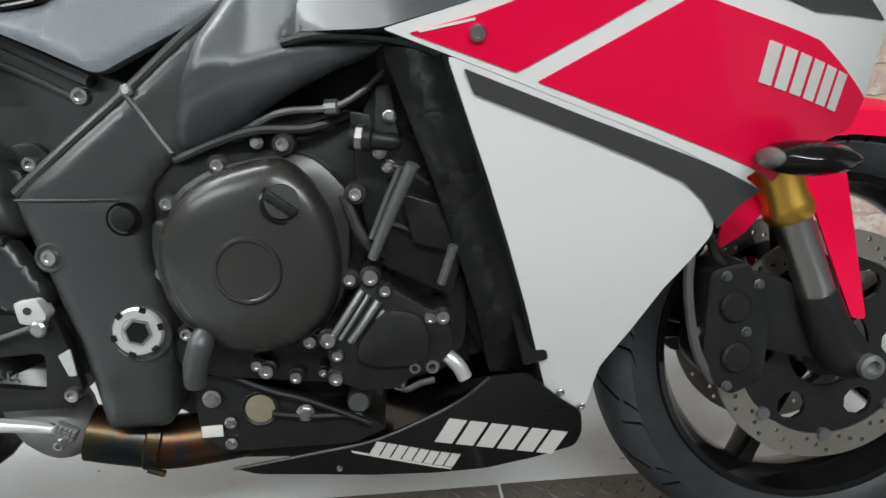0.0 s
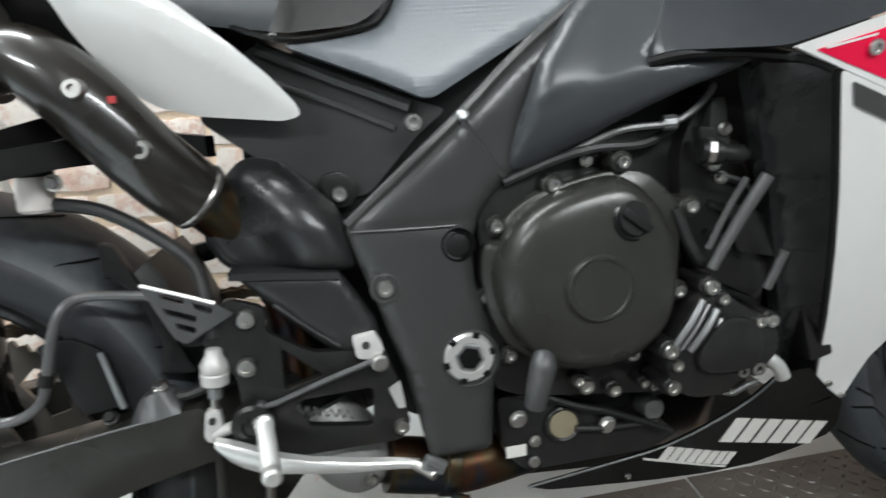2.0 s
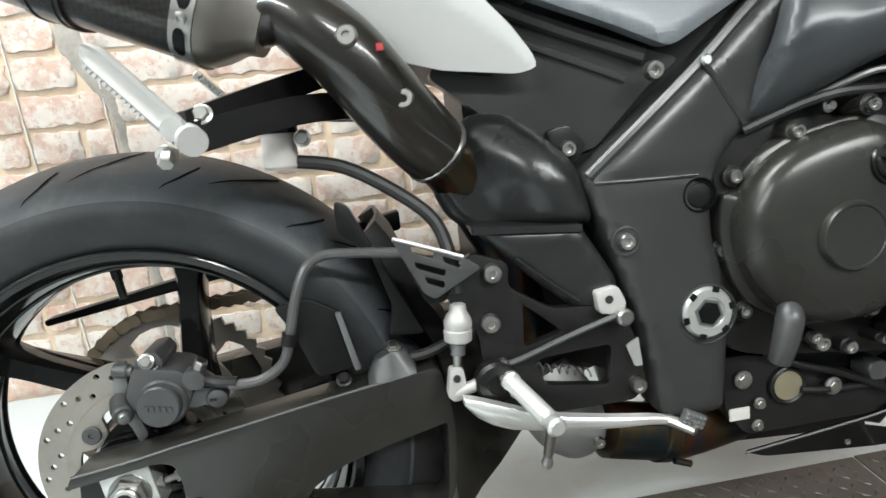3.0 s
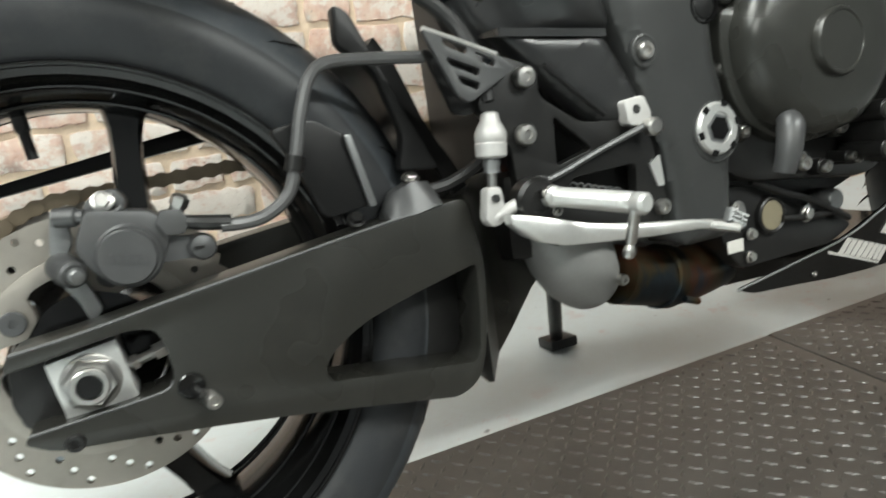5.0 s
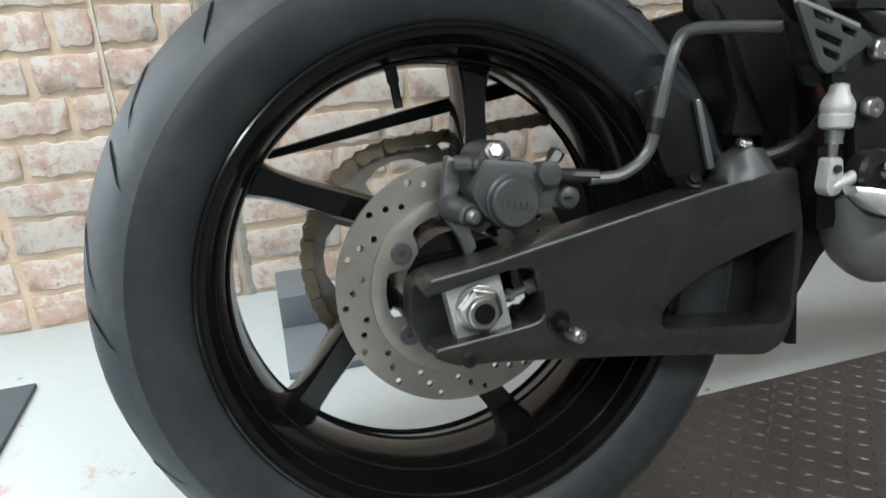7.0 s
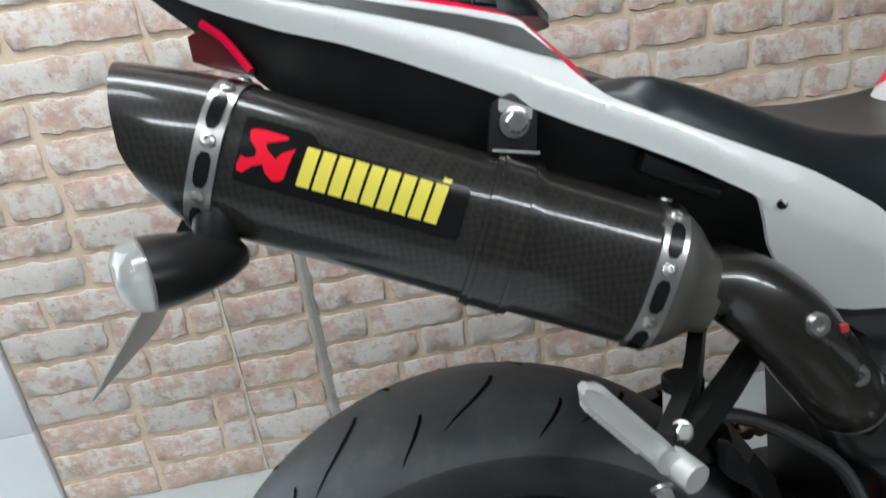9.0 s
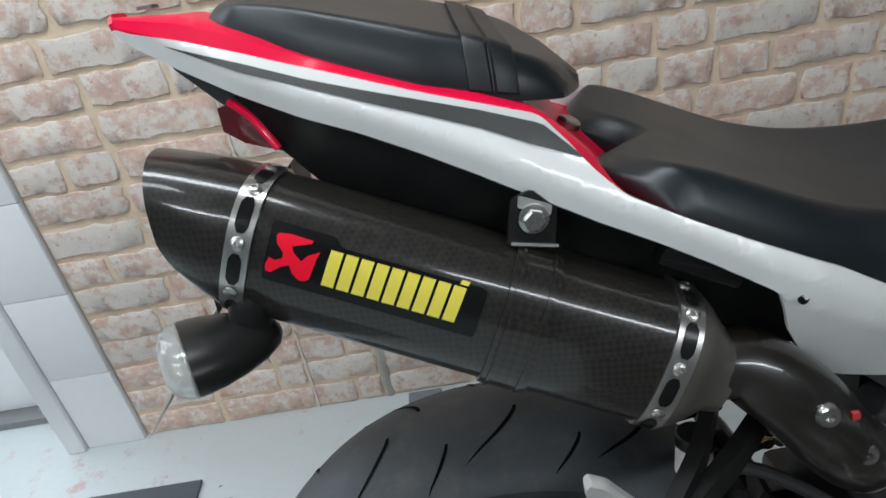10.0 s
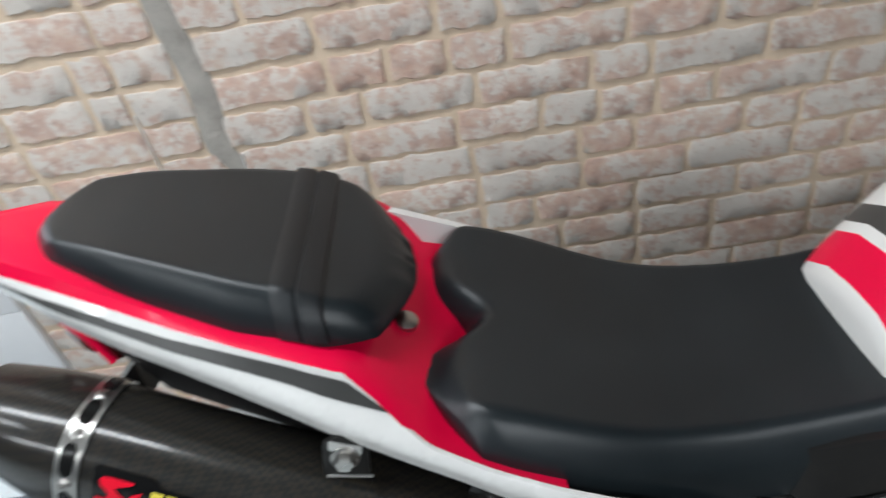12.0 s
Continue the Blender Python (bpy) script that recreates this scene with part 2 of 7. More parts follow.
def merge(*bms):
    """Joins several bmeshes of ONE part."""
    out = bmesh.new()
    for b in bms:
        me = bpy.data.meshes.new("join")
        b.to_mesh(me)
        b.free()
        out.from_mesh(me)
        bpy.data.meshes.remove(me)
    return out


def box(x0, x1, y0, y1, z0, z1, bevel=0.0):
    bm = bmesh.new()
    bmesh.ops.create_cube(bm, size=1)
    for v in bm.verts:
        v.co = Vector(((x0 + x1) / 2 + v.co.x * (x1 - x0), (y0 + y1) / 2 + v.co.y * (y1 - y0), (z0 + z1) / 2 + v.co.z * (z1 - z0)))
    if bevel:
        bmesh.ops.bevel(bm, geom=list(bm.edges), offset=bevel, segments=2, profile=0.6, affect="EDGES", clamp_overlap=True)
    return bm


def socket_bolt(parent, at, r=0.006, h=0.006, axis=(0, -1, 0), material=None, name="bolt"):
    """A button-head bolt with a recessed socket."""
    p = [(r * 0.98, -0.002), (r, 0.0), (r, h * 0.6), (r * 0.85, h), (r * 0.5, h), (r * 0.46, h * 0.35), (0.0, h * 0.3)]
    return part(name, lathe(p, at, axis, 14), material or STEEL, parent)


def hex_bolt(parent, at, r=0.008, h=0.007, axis=(0, -1, 0), material=None, name="bolt"):
    """A flanged hexagon bolt."""
    b = merge(lathe([(r * 1.35, -0.001), (r * 1.35, 0.0012), (r, 0.002)], at, axis, 18), lathe([(r, 0.0015), (r, h * 0.85), (r * 0.85, h)], at, axis, 6))
    return part(name, b, material or STEEL, parent, smooth=25)


def thing(name, label, category, at=None, group=""):
    ob = new(name)
    if at is not None:
        ob.matrix_world = at
    return tagged(ob, label, category, group)


def setting(name, bm, material, label="", category=""):
    ob = part(name, bm, material, None)
    return tagged(ob, label, category, kind="structure")
# ---- the room


def brick_material():
    """Whitewashed reclaimed brick: lime wash worn through in soft spots to pale red clay, each brick with its own tone."""
    m, nt, bs = mat_new("whitewashed_brick")
    info = nt.nodes.new("ShaderNodeObjectInfo")
    geo = nt.nodes.new("ShaderNodeNewGeometry")
    v = nt.nodes.new("ShaderNodeVectorMath")
    v.operation = "ADD"
    nt.links.new(geo.outputs["Position"], v.inputs[0])
    nt.links.new(info.outputs["Random"], v.inputs[1])
    p = v.outputs[0]
    big, mid, fine = noise_node(nt, p, 17, 3, 0.55), noise_node(nt, p, 60, 4, 0.6), noise_node(nt, p, 260, 4, 0.7)

    def calc(op, a, b, c=0.0):
        n = nt.nodes.new("ShaderNodeMath")
        n.operation = op
        for k, val in enumerate((a, b, c)):
            socket(nt, n, k, val)
        return n.outputs[0]

    wash = mix(nt, fine, (0.66, 0.585, 0.515), (0.885, 0.83, 0.77))
    clay = ramp(nt, noise_node(nt, p, 33, 4, 0.6), [(0.32, (0.44, 0.21, 0.145)), (0.5, (0.6, 0.325, 0.225)), (0.68, (0.68, 0.49, 0.365))])
    s = calc("ADD", calc("MULTIPLY", big, 0.4), calc("MULTIPLY_ADD", mid, 0.38, calc("MULTIPLY", fine, 0.22)))
    s = calc("MULTIPLY_ADD", info.outputs["Random"], 0.08, s)
    worn = ramp(nt, s, [(0.475, grey(0.0)), (0.53, grey(0.12)), (0.56, grey(0.5)), (0.67, grey(0.75))])
    c = mix(nt, worn, wash, clay)
    tone = calc("MULTIPLY_ADD", info.outputs["Random"], 0.16, 0.88)
    c = mix(nt, 1.0, c, tone, "MULTIPLY")
    pit = ramp(nt, noise_node(nt, p, 120, 3, 0.5), [(0.66, grey(0)), (0.74, grey(0.5))])
    c = mix(nt, pit, c, (0.2, 0.15, 0.13))
    nt.links.new(c, bs.inputs["Base Color"])
    bs.inputs["Roughness"].default_value = 0.8
    nt.links.new(bump(nt, mix(nt, 0.4, mid, fine), 0.9, 0.005), bs.inputs["Normal"])
    return m


def floor_material():
    """Pale grey floor paint, dusty, with scuffs and scattered red specks and smears."""
    m, nt, bs = mat_new("pale_floor_paint")
    v = coords(nt)
    n1, n2 = noise_node(nt, v, 3.0, 5), noise_node(nt, v, 60, 6, 0.7)
    c = mix(nt, n1, (0.48, 0.525, 0.535), (0.60, 0.645, 0.65))
    c = mix(nt, ramp(nt, n2, [(0.35, grey(0.5)), (0.55, grey(0))]), c, (0.52, 0.545, 0.54))
    spot = ramp(nt, noise_node(nt, v, 34, 5, 0.7), [(0.7, grey(0)), (0.76, grey(0.6))])
    c = mix(nt, spot, c, (0.5, 0.17, 0.14))
    smear = mix(nt, 1.0, ramp(nt, noise_node(nt, v, 15, 6, 0.75), [(0.56, grey(0)), (0.64, grey(0.55))]), ramp(nt, noise_node(nt, v, 2.6, 2), [(0.45, grey(0)), (0.6, grey(1))]), "MULTIPLY")
    c = mix(nt, smear, c, (0.46, 0.2, 0.17))
    drips = ramp(nt, noise_node(nt, v, 38, 2, 0.4), [(0.745, grey(0)), (0.77, grey(0.7))])
    c = mix(nt, drips, c, (0.1, 0.09, 0.09))
    nt.links.new(c, bs.inputs["Base Color"])
    bs.inputs["Roughness"].default_value = 0.42
    nt.links.new(bump(nt, n2, 0.15, 0.001), bs.inputs["Normal"])
    return m


BRICK = brick_material()
FLOOR_PAINT = floor_material()
MORTAR = surface("sandy_mortar", (0.67, 0.53, 0.395), 0.9, vary=0.22, grain=140, blotch=11, bumpy=0.9, bump_mm=2.0)
WHITE_UPVC = surface("white_door_plastic", (0.82, 0.83, 0.84), 0.35, vary=0.03)
CEILING_WHITE = surface("porch_wall_paint", (0.7, 0.7, 0.68), 0.8, vary=0.05)
UNSEEN_WALL = surface("unseen_wall_dark_grey", (0.1, 0.105, 0.11), 0.8, vary=0.1)
UNSEEN_CEILING = surface("unseen_ceiling_off_white", (0.55, 0.55, 0.54), 0.8, vary=0.08)
RUBBER_MAT = surface("brown_grey_checker_mat", (0.056, 0.05, 0.044), 0.34, vary=0.3, grain=130, blotch=5, bumpy=0.3, dust=0.1)
GREY_MAT = surface("dark_grey_foam_mat", (0.075, 0.086, 0.096), 0.75, vary=0.25, grain=260, bumpy=0.6, bump_mm=1.0)

floor = setting("floor", box(-3.5, 3.2, -3.2, 1.6, -0.1, 0.0), FLOOR_PAINT, "pale painted concrete floor with grime and red marks", "floor")
# mortar bed behind the bricks, to the door jamb at one end and the room's corner at the other
wall_north = setting("wall_north", box(-0.85, 3.1, WALL_Y + 0.0022, WALL_Y + 0.12, 0.0, 2.5), MORTAR, "whitewashed reclaimed brick wall with sandy mortar joints", "wall")
# east, south and west walls and ceiling are unseen, toned to shape the light
setting("wall_east", box(3.1, 3.2, -3.2, WALL_Y + 0.12, 0.0, 2.5), UNSEEN_WALL, "unseen dark grey wall, added to keep reflections dark", "wall")
setting("wall_south", box(-3.5, 3.2, -3.3, -3.2, 0.0, 2.5), UNSEEN_WALL, "unseen dark grey wall, added to keep reflections dark", "wall")
setting("wall_west", box(-3.6, -3.5, -3.2, 1.6, 0.0, 2.5), UNSEEN_WALL, "unseen dark grey wall, added to keep reflections dark", "wall")
setting("ceiling", box(-3.6, 3.2, -3.3, 1.7, 2.5, 2.6), UNSEEN_CEILING, "unseen off-white ceiling, added to bounce light down", "ceiling")
setting("wall_porch", box(-3.5, -0.75, 1.5, 1.6, 0.0, 2.5), CEILING_WHITE, "plain white wall behind the glazed door", "wall")


def brick_mesh(length, seed):
    """One worn brick: a ragged front outline, barely proud of the mortar, with an uneven face."""
    rnd = random.Random(seed)
    h, l = 0.0312, length / 2
    nx = max(5, int(length / 0.016))
    pts = [(-l + 2 * l * i / nx, -h) for i in range(nx)] + [(l, -h), (l, -h * 0.3), (l, h * 0.35)] + [(l - 2 * l * i / nx, h) for i in range(nx)] + [(-l, h), (-l, h * 0.3), (-l, -h * 0.35)]
    corners = ((-l, -h), (l, -h), (l, h), (-l, h))
    worn = []
    for x, z in pts:
        k = 0.95 if any(abs(x - a) < 1e-6 and abs(z - b) < 1e-6 for a, b in corners) else 1.0
        worn.append((x - math.copysign((1 - k) * 0.03, x) + rnd.uniform(-0.0035, 0.0035), z * (1 if k == 1 else 0.96) + rnd.uniform(-0.0042, 0.0036)))
    bm = bmesh.new()
    back = [bm.verts.new((x, 0.0035, z)) for x, z in worn]
    rim = [bm.verts.new((x * 0.995, 0.0002, z * 0.985)) for x, z in worn]
    face = [bm.verts.new((x - math.copysign(0.003, x), (-0.0028 if z < -0.01 else -0.001) + rnd.uniform(-0.0009, 0.0008), z - math.copysign(0.0026, z))) for x, z in worn]
    n = len(worn)
    for a, b in ((back, rim), (rim, face)):
        for i in range(n):
            bm.faces.new((a[i], a[(i + 1) % n], b[(i + 1) % n], b[i]))
    mids = [bm.verts.new((-l * 0.8 + 1.6 * l * i / 4, -0.0022 + rnd.uniform(-0.001, 0.001), rnd.uniform(-0.008, 0.008))) for i in range(5)]
    for i in range(n):
        a, b = face[i], face[(i + 1) % n]
        m0, m1 = (min(mids, key=lambda m, p=p: abs(m.co.x - p.co.x)) for p in (a, b))
        bm.faces.new((a, b, m1)) if m0 is m1 else bm.faces.new((a, b, m1, m0))
    bmesh.ops.recalc_face_normals(bm, faces=bm.faces)
    me = bpy.data.meshes.new("brick")
    bm.to_mesh(me)
    bm.free()
    me.materials.append(BRICK)
    for p in me.polygons:
        p.use_smooth = True
    me.set_sharp_from_angle(angle=radians(50))
    return me
BRICK_LENGTHS = (0.2, 0.152, 0.098)
BRICK_MESHES = {l: [brick_mesh(l, 31 * k + int(l * 1000)) for k in range(5)] for l in BRICK_LENGTHS}


def brick_courses(x_from, x_to, first, last):
    """Yields a mesh and a place for every brick of the courses between two joints."""
    rnd = random.Random(int(x_from * 100) + 7 + 131 * first)
    for row in range(first, last):
        x = x_from
        z = 0.0375 + row * 0.075
        while x_to - x > 0.05:
            room = x_to - x
            l = rnd.choice((0.2, 0.2, 0.2, 0.152, 0.098, 0.098))
            s = 1.0
            if room < l + 0.07:
                l = min(BRICK_LENGTHS, key=lambda q: abs(q - room + 0.004))
                s = (room - 0.006) / l
            yield rnd.choice(BRICK_MESHES[l]), (x + l * s / 2, z + rnd.uniform(-0.003, 0.003)), s, rnd.random() < 0.5
            x += l * s + 0.0122


def seam_at(z):
    """Middle and half-width of the open joint between two brick panels: tight low down, wide and wavy higher up."""
    u = min(1.0, max(0.0, (z - 0.62) / 0.14))
    return -0.221 - 0.05 * u + 0.007 * u * math.sin(z * 23), 0.009 + 0.014 * u


for row in range(18):
    mid_x, half = seam_at(0.0375 + row * 0.075)
    for x0, x1 in ((-0.848, -0.405), (-0.402, mid_x - half), (mid_x + half, 1.75)):
        for me, (x, z), s, flip in brick_courses(x0, x1, row, row + 1):
            b = new("brick", me)
            b.parent = wall_north
            b.matrix_world = Matrix.Translation((x, WALL_Y, z)) @ Matrix.Diagonal((s * (-1 if flip else 1), 1, 1, 1))
rest = bmesh.new()
for x0, x1, r0, r1 in ((1.76, 3.09, 0, 18), (-0.848, 3.09, 18, 33)):
    for me, (x, z), s, flip in brick_courses(x0, x1, r0, r1):
        k = len(rest.verts)
        rest.from_mesh(me)
        rest.verts.ensure_lookup_table()
        for v in rest.verts[k:]:
            v.co = Vector((x + v.co.x * s, WALL_Y + v.co.y, z + v.co.z))
tagged(part("upper_bricks", rest, BRICK, wall_north, "whitewashed bricks higher up the wall"), kind="stuff")
# sand-coloured filler in the open joint
FILLER = surface("grey_joint_filler", (0.36, 0.335, 0.3), 0.9, vary=0.3, grain=90, blotch=16, bumpy=1.0, bump_mm=3)
fill = [(*seam_at(z), z) for z in [i * 0.03 for i in range(46)]]
part("joint_filler", loft([[(x - h - 0.003, WALL_Y + 0.001, z), (x - h * 0.5, WALL_Y - 0.004, z), (x + h * 0.5, WALL_Y - 0.003, z), (x + h + 0.003, WALL_Y + 0.001, z)] for x, h, z in fill], closed=False), FILLER, wall_north, "grey-brown mortar filling an open joint")

for x0, x1, z0, z1 in ((-0.404, -0.4025, 0.0, 0.85), (-0.2405, -0.239, 0.48, 0.74)):
    part("panel_edge", box(x0, x1, WALL_Y - 0.0035, WALL_Y + 0.002, z0, z1), WHITE_UPVC, wall_north, "thin white edge of a brick panel")

# white painted block pier at the end of the brickwork
pier = setting("pier", box(-1.0, -0.854, WALL_Y - 0.004, 1.5, 0.0, 2.5), WHITE_UPVC, "white painted blockwork pier beside the door", "wall")
for i in range(11):
    h = min(0.2244, 2.49 - i * 0.225)
    part("block", box(-0.997, -0.852, WALL_Y - 0.016, WALL_Y - 0.003, 0.0006 + i * 0.225, i * 0.225 + h, 0.003), WHITE_UPVC, pier)

# glazed door, set back behind the pier
GLASS, gnt, gbs = mat_new("door_glass")
gbs.inputs["Transmission Weight"].default_value, gbs.inputs["Roughness"].default_value, gbs.inputs["IOR"].default_value = 0.95, 0.12, 1.3
gbs.inputs["Base Color"].default_value = (0.9, 0.94, 0.96, 1)
door = setting("door_1", box(-1.06, -1.0, 0.835, 0.99, 0.0, 2.2, 0.006), WHITE_UPVC, "white plastic framed glazed door with a pale grey lower panel", "door")
part("architrave", box(-1.045, -1.0, 0.795, 0.835, 0.0, 2.3, 0.006), WHITE_UPVC, door)
part("head_frame", box(-2.3, -1.06, 0.86, 0.99, 2.1, 2.2, 0.006), WHITE_UPVC, door)
part("side_frame", box(-2.36, -2.3, 0.86, 0.99, 0.0, 2.2, 0.006), WHITE_UPVC, door)
part("threshold", box(-2.3, -1.06, 0.93, 1.06, 0.0, 0.022, 0.004), ALLOY_GREY, door, "worn aluminium threshold strip")
part("lower_panel", box(-2.3, -1.06, 0.985, 1.01, 0.022, 0.24, 0.004), WHITE_UPVC, door)
pane = part("pane", box(-2.3, -1.06, 0.99, 0.998, 0.24, 2.1), GLASS, door, "dusty clear glass pane")
pane.visible_shadow = False
setting("wall_west_return", box(-3.5, -2.36, 0.86, 0.99, 0.0, 2.5), CEILING_WHITE, "plain white painted wall", "wall")
setting("wall_over_door", box(-2.36, -1.0, 0.86, 0.99, 2.2, 2.5), CEILING_WHITE, "plain white painted wall", "wall")
WOOD = surface("honey_pine", (0.52, 0.26, 0.09), 0.45, vary=0.25, grain=35)
crate = thing("wooden_cabinet", "honey-coloured pine cabinet standing behind the glazed door", "cabinet")
part("body", box(-1.75, -1.28, 1.1, 1.45, 0.0, 0.6, 0.008), WOOD, crate)
part("top", box(-1.77, -1.26, 1.08, 1.47, 0.6, 0.625, 0.005), WOOD, crate)


def checker_mat(name, x0, x1, y0, y1):
    """A rubber mat with rows of short raised bars at alternating slants."""
    mat_ob = thing(name, "brown-grey rubber mat with a raised checker-plate pattern, on the floor", "floor mat", group="checker mats")
    part("sheet", box(x0, x1, y0, y1, 0.0005, 0.004, 0.0012), RUBBER_MAT, mat_ob)
    verts, faces = [], []
    pitch = 0.021
    for i in range(int((x1 - x0 - 0.02) / pitch)):
        for j in range(int((y1 - y0 - 0.02) / pitch)):
            cx, cy = x0 + 0.018 + i * pitch, y1 - 0.018 - j * pitch
            if cy < -0.42:
                break
            a = math.pi / 4 if (i + j) % 2 else -math.pi / 4
            c, s = math.cos(a), math.sin(a)
            k = len(verts)
            for lx, ly, z in ((-0.0105, 0, 0.0039), (0, -0.0034, 0.0039), (0.0105, 0, 0.0039), (0, 0.0034, 0.0039), (-0.0055, 0, 0.0056), (0, -0.0014, 0.0058), (0.0055, 0, 0.0056), (0, 0.0014, 0.0058)):
                verts.append((cx + lx * c - ly * s, cy + lx * s + ly * c, z))
            faces += [(k + q, k + (q + 1) % 4, k + 4 + (q + 1) % 4, k + 4 + q) for q in range(4)] + [(k + 4, k + 5, k + 6, k + 7)]
    me = bpy.data.meshes.new("raised_bar")
    me.from_pydata(verts, [], faces)
    me.materials.append(RUBBER_MAT)
    ob = new("raised_bar", me)
    ob.parent = mat_ob
    tagged(ob, kind="stuff")


# both mats run on unseen towards -y, added to cut light bounced off the floor
checker_mat("rubber_mat", -0.1, 0.995, -2.9, 0.151)
checker_mat("rubber_mat", 1.0, 2.1, -2.9, 0.153)
for x0, x1, y0, y1 in ((-1.6, -0.66, -0.9, 0.638), (-0.658, -0.575, -0.9, 0.572)):
    m = thing("foam_mat", "dark grey foam floor mat with square-cut edges, on the floor", "floor mat", group="grey mats")
    part("sheet", box(x0, x1, y0, y1, 0.0005, 0.009, 0.002), GREY_MAT, m)

# grey steel foot plate and upright by the wall
bracket = thing("steel_bracket", "dark grey steel foot plate with an upright, by the wall", "bracket")
GREY_STEEL = surface("dark_grey_steel_paint", (0.16, 0.18, 0.2), 0.45, vary=0.15)
part("foot_plate", box(-0.165, -0.035, 0.43, 0.60, 0.0, 0.014, 0.003), GREY_STEEL, bracket)
part("upright", box(-0.165, -0.085, 0.60, 0.74, 0.0, 0.075, 0.004), GREY_STEEL, bracket)
socket_bolt(bracket, (-0.07, 0.47, 0.015), 0.008, 0.006, (0, 0, 1))
# ---- the motorcycle; its root leans to the side stand, and all parts below are in its own upright frame
bike = thing("motorcycle", "red, white and black sports motorcycle leaning on its side stand", "motorcycle", pose(0, 0, 0.006, -LEAN, 0, 0))

RA = Vector((0.0, 0.0, 0.315))  # rear axle


def circle2(cx, cz, r, n=10, a0=0.0):
    return [(cx + r * math.cos(a0 + 2 * math.pi * i / n), cz + r * math.sin(a0 + 2 * math.pi * i / n)) for i in range(n)]


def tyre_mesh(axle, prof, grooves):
    """A tyre turned about its axle, its tread grooves' shade painted as dark ribbons across the crown."""
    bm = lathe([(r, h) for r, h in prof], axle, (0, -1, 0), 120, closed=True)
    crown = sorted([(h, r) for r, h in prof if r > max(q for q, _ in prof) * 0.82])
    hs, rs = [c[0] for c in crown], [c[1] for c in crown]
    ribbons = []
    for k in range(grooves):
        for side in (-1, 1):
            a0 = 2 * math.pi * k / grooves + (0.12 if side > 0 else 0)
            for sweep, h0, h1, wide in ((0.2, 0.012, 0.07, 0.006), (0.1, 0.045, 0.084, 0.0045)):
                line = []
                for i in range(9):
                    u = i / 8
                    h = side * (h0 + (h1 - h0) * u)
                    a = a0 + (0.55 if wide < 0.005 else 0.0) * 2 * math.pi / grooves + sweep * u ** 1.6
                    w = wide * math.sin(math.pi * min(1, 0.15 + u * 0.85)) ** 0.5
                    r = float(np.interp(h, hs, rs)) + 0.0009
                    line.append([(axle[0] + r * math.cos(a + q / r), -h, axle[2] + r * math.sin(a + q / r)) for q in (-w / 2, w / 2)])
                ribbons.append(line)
    return bm, ribbons


def add_tyre(axle, prof, grooves, wheel, label):
    bm, ribbons = tyre_mesh(axle, prof, grooves)
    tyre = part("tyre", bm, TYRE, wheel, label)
    tyre.data.materials.append(LIT_TREAD)
    limit = max(r for r, _ in prof) * 0.862
    for p in tyre.data.polygons:
        p.material_index = 1 if math.hypot(p.center.x - axle[0], p.center.z - axle[2]) > limit else 0
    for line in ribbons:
        part("tread_groove", loft(line, closed=False), GROOVE_SHADE, wheel)



def wheel_rim(r_lip, half, r_in):
    p = [(r_lip, half), (r_lip - 0.004, half + 0.005), (r_lip - 0.012, half + 0.002), (r_lip - 0.018, half - 0.012), (r_in + 0.004, half * 0.45), (r_in, half * 0.2)]
    q = [(r, -h) for r, h in reversed(p)]
    return p + q + [(r_lip - 0.008, -half + 0.012), (r_in + 0.014, -half * 0.3), (r_in + 0.014, half * 0.3), (r_lip - 0.008, half - 0.012)]


def spoke_mesh(c, ang, r0, r1, w0, w1, d0, d1, off=0.0, y=0.0):
    """A rounded box spoke that flares into hub and rim."""
    u, t, n = Vector((math.cos(ang), 0, math.sin(ang))), Vector((-math.sin(ang), 0, math.cos(ang))), Vector((0, 1, 0))
    rings = []
    for k in range(9):
        s = k / 8
        flare = 1 + 0.5 * max(0, 1 - s * 5) + 0.7 * max(0, s * 5 - 4.2)
        w, d = (w0 + (w1 - w0) * s) * flare / 2, (d0 + (d1 - d0) * s) / 2
        rings.append([Vector(c) + u * (r0 + (r1 - r0) * s) + t * (w * a + off * (1 - s)) + n * (d * b + y) for a, b in ((-1, -0.7), (-0.75, -1), (0.75, -1), (1, -0.7), (1, 0.7), (0.75, 1), (-0.75, 1), (-1, 0.7))])
    return loft(rings)


# rear wheel
rear_wheel = part("rear_wheel", lathe(wheel_rim(0.226, 0.08, 0.196), RA, (0, -1, 0), 96, closed=True), BLACK_GLOSS, bike, "gloss black cast wheel rim")
# thin beads added along the rim's steps so that they catch a highlight
for side in (-1, 1):
    for r, y in ((0.2215, 0.0845), (0.2075, 0.0685), (0.1995, 0.034)):
        part("rim_bead", lathe([(r + 0.0022 * math.cos(a), side * y + 0.0022 * math.sin(a)) for a in [k * math.pi / 4 for k in range(8)]], RA, (0, -1, 0), 96, closed=True), BLACK_GLOSS, rear_wheel)
REAR_TYRE = [(0.216, 0.07), (0.226, 0.083), (0.238, 0.091), (0.256, 0.095), (0.272, 0.0925), (0.288, 0.079), (0.302, 0.058), (0.313, 0.03), (0.318, 0.0)]
REAR_TYRE = REAR_TYRE + [(r, -h) for r, h in reversed(REAR_TYRE[:-1])]
add_tyre(RA, REAR_TYRE, 14, rear_wheel, "wide black sports tyre with curved grooves")
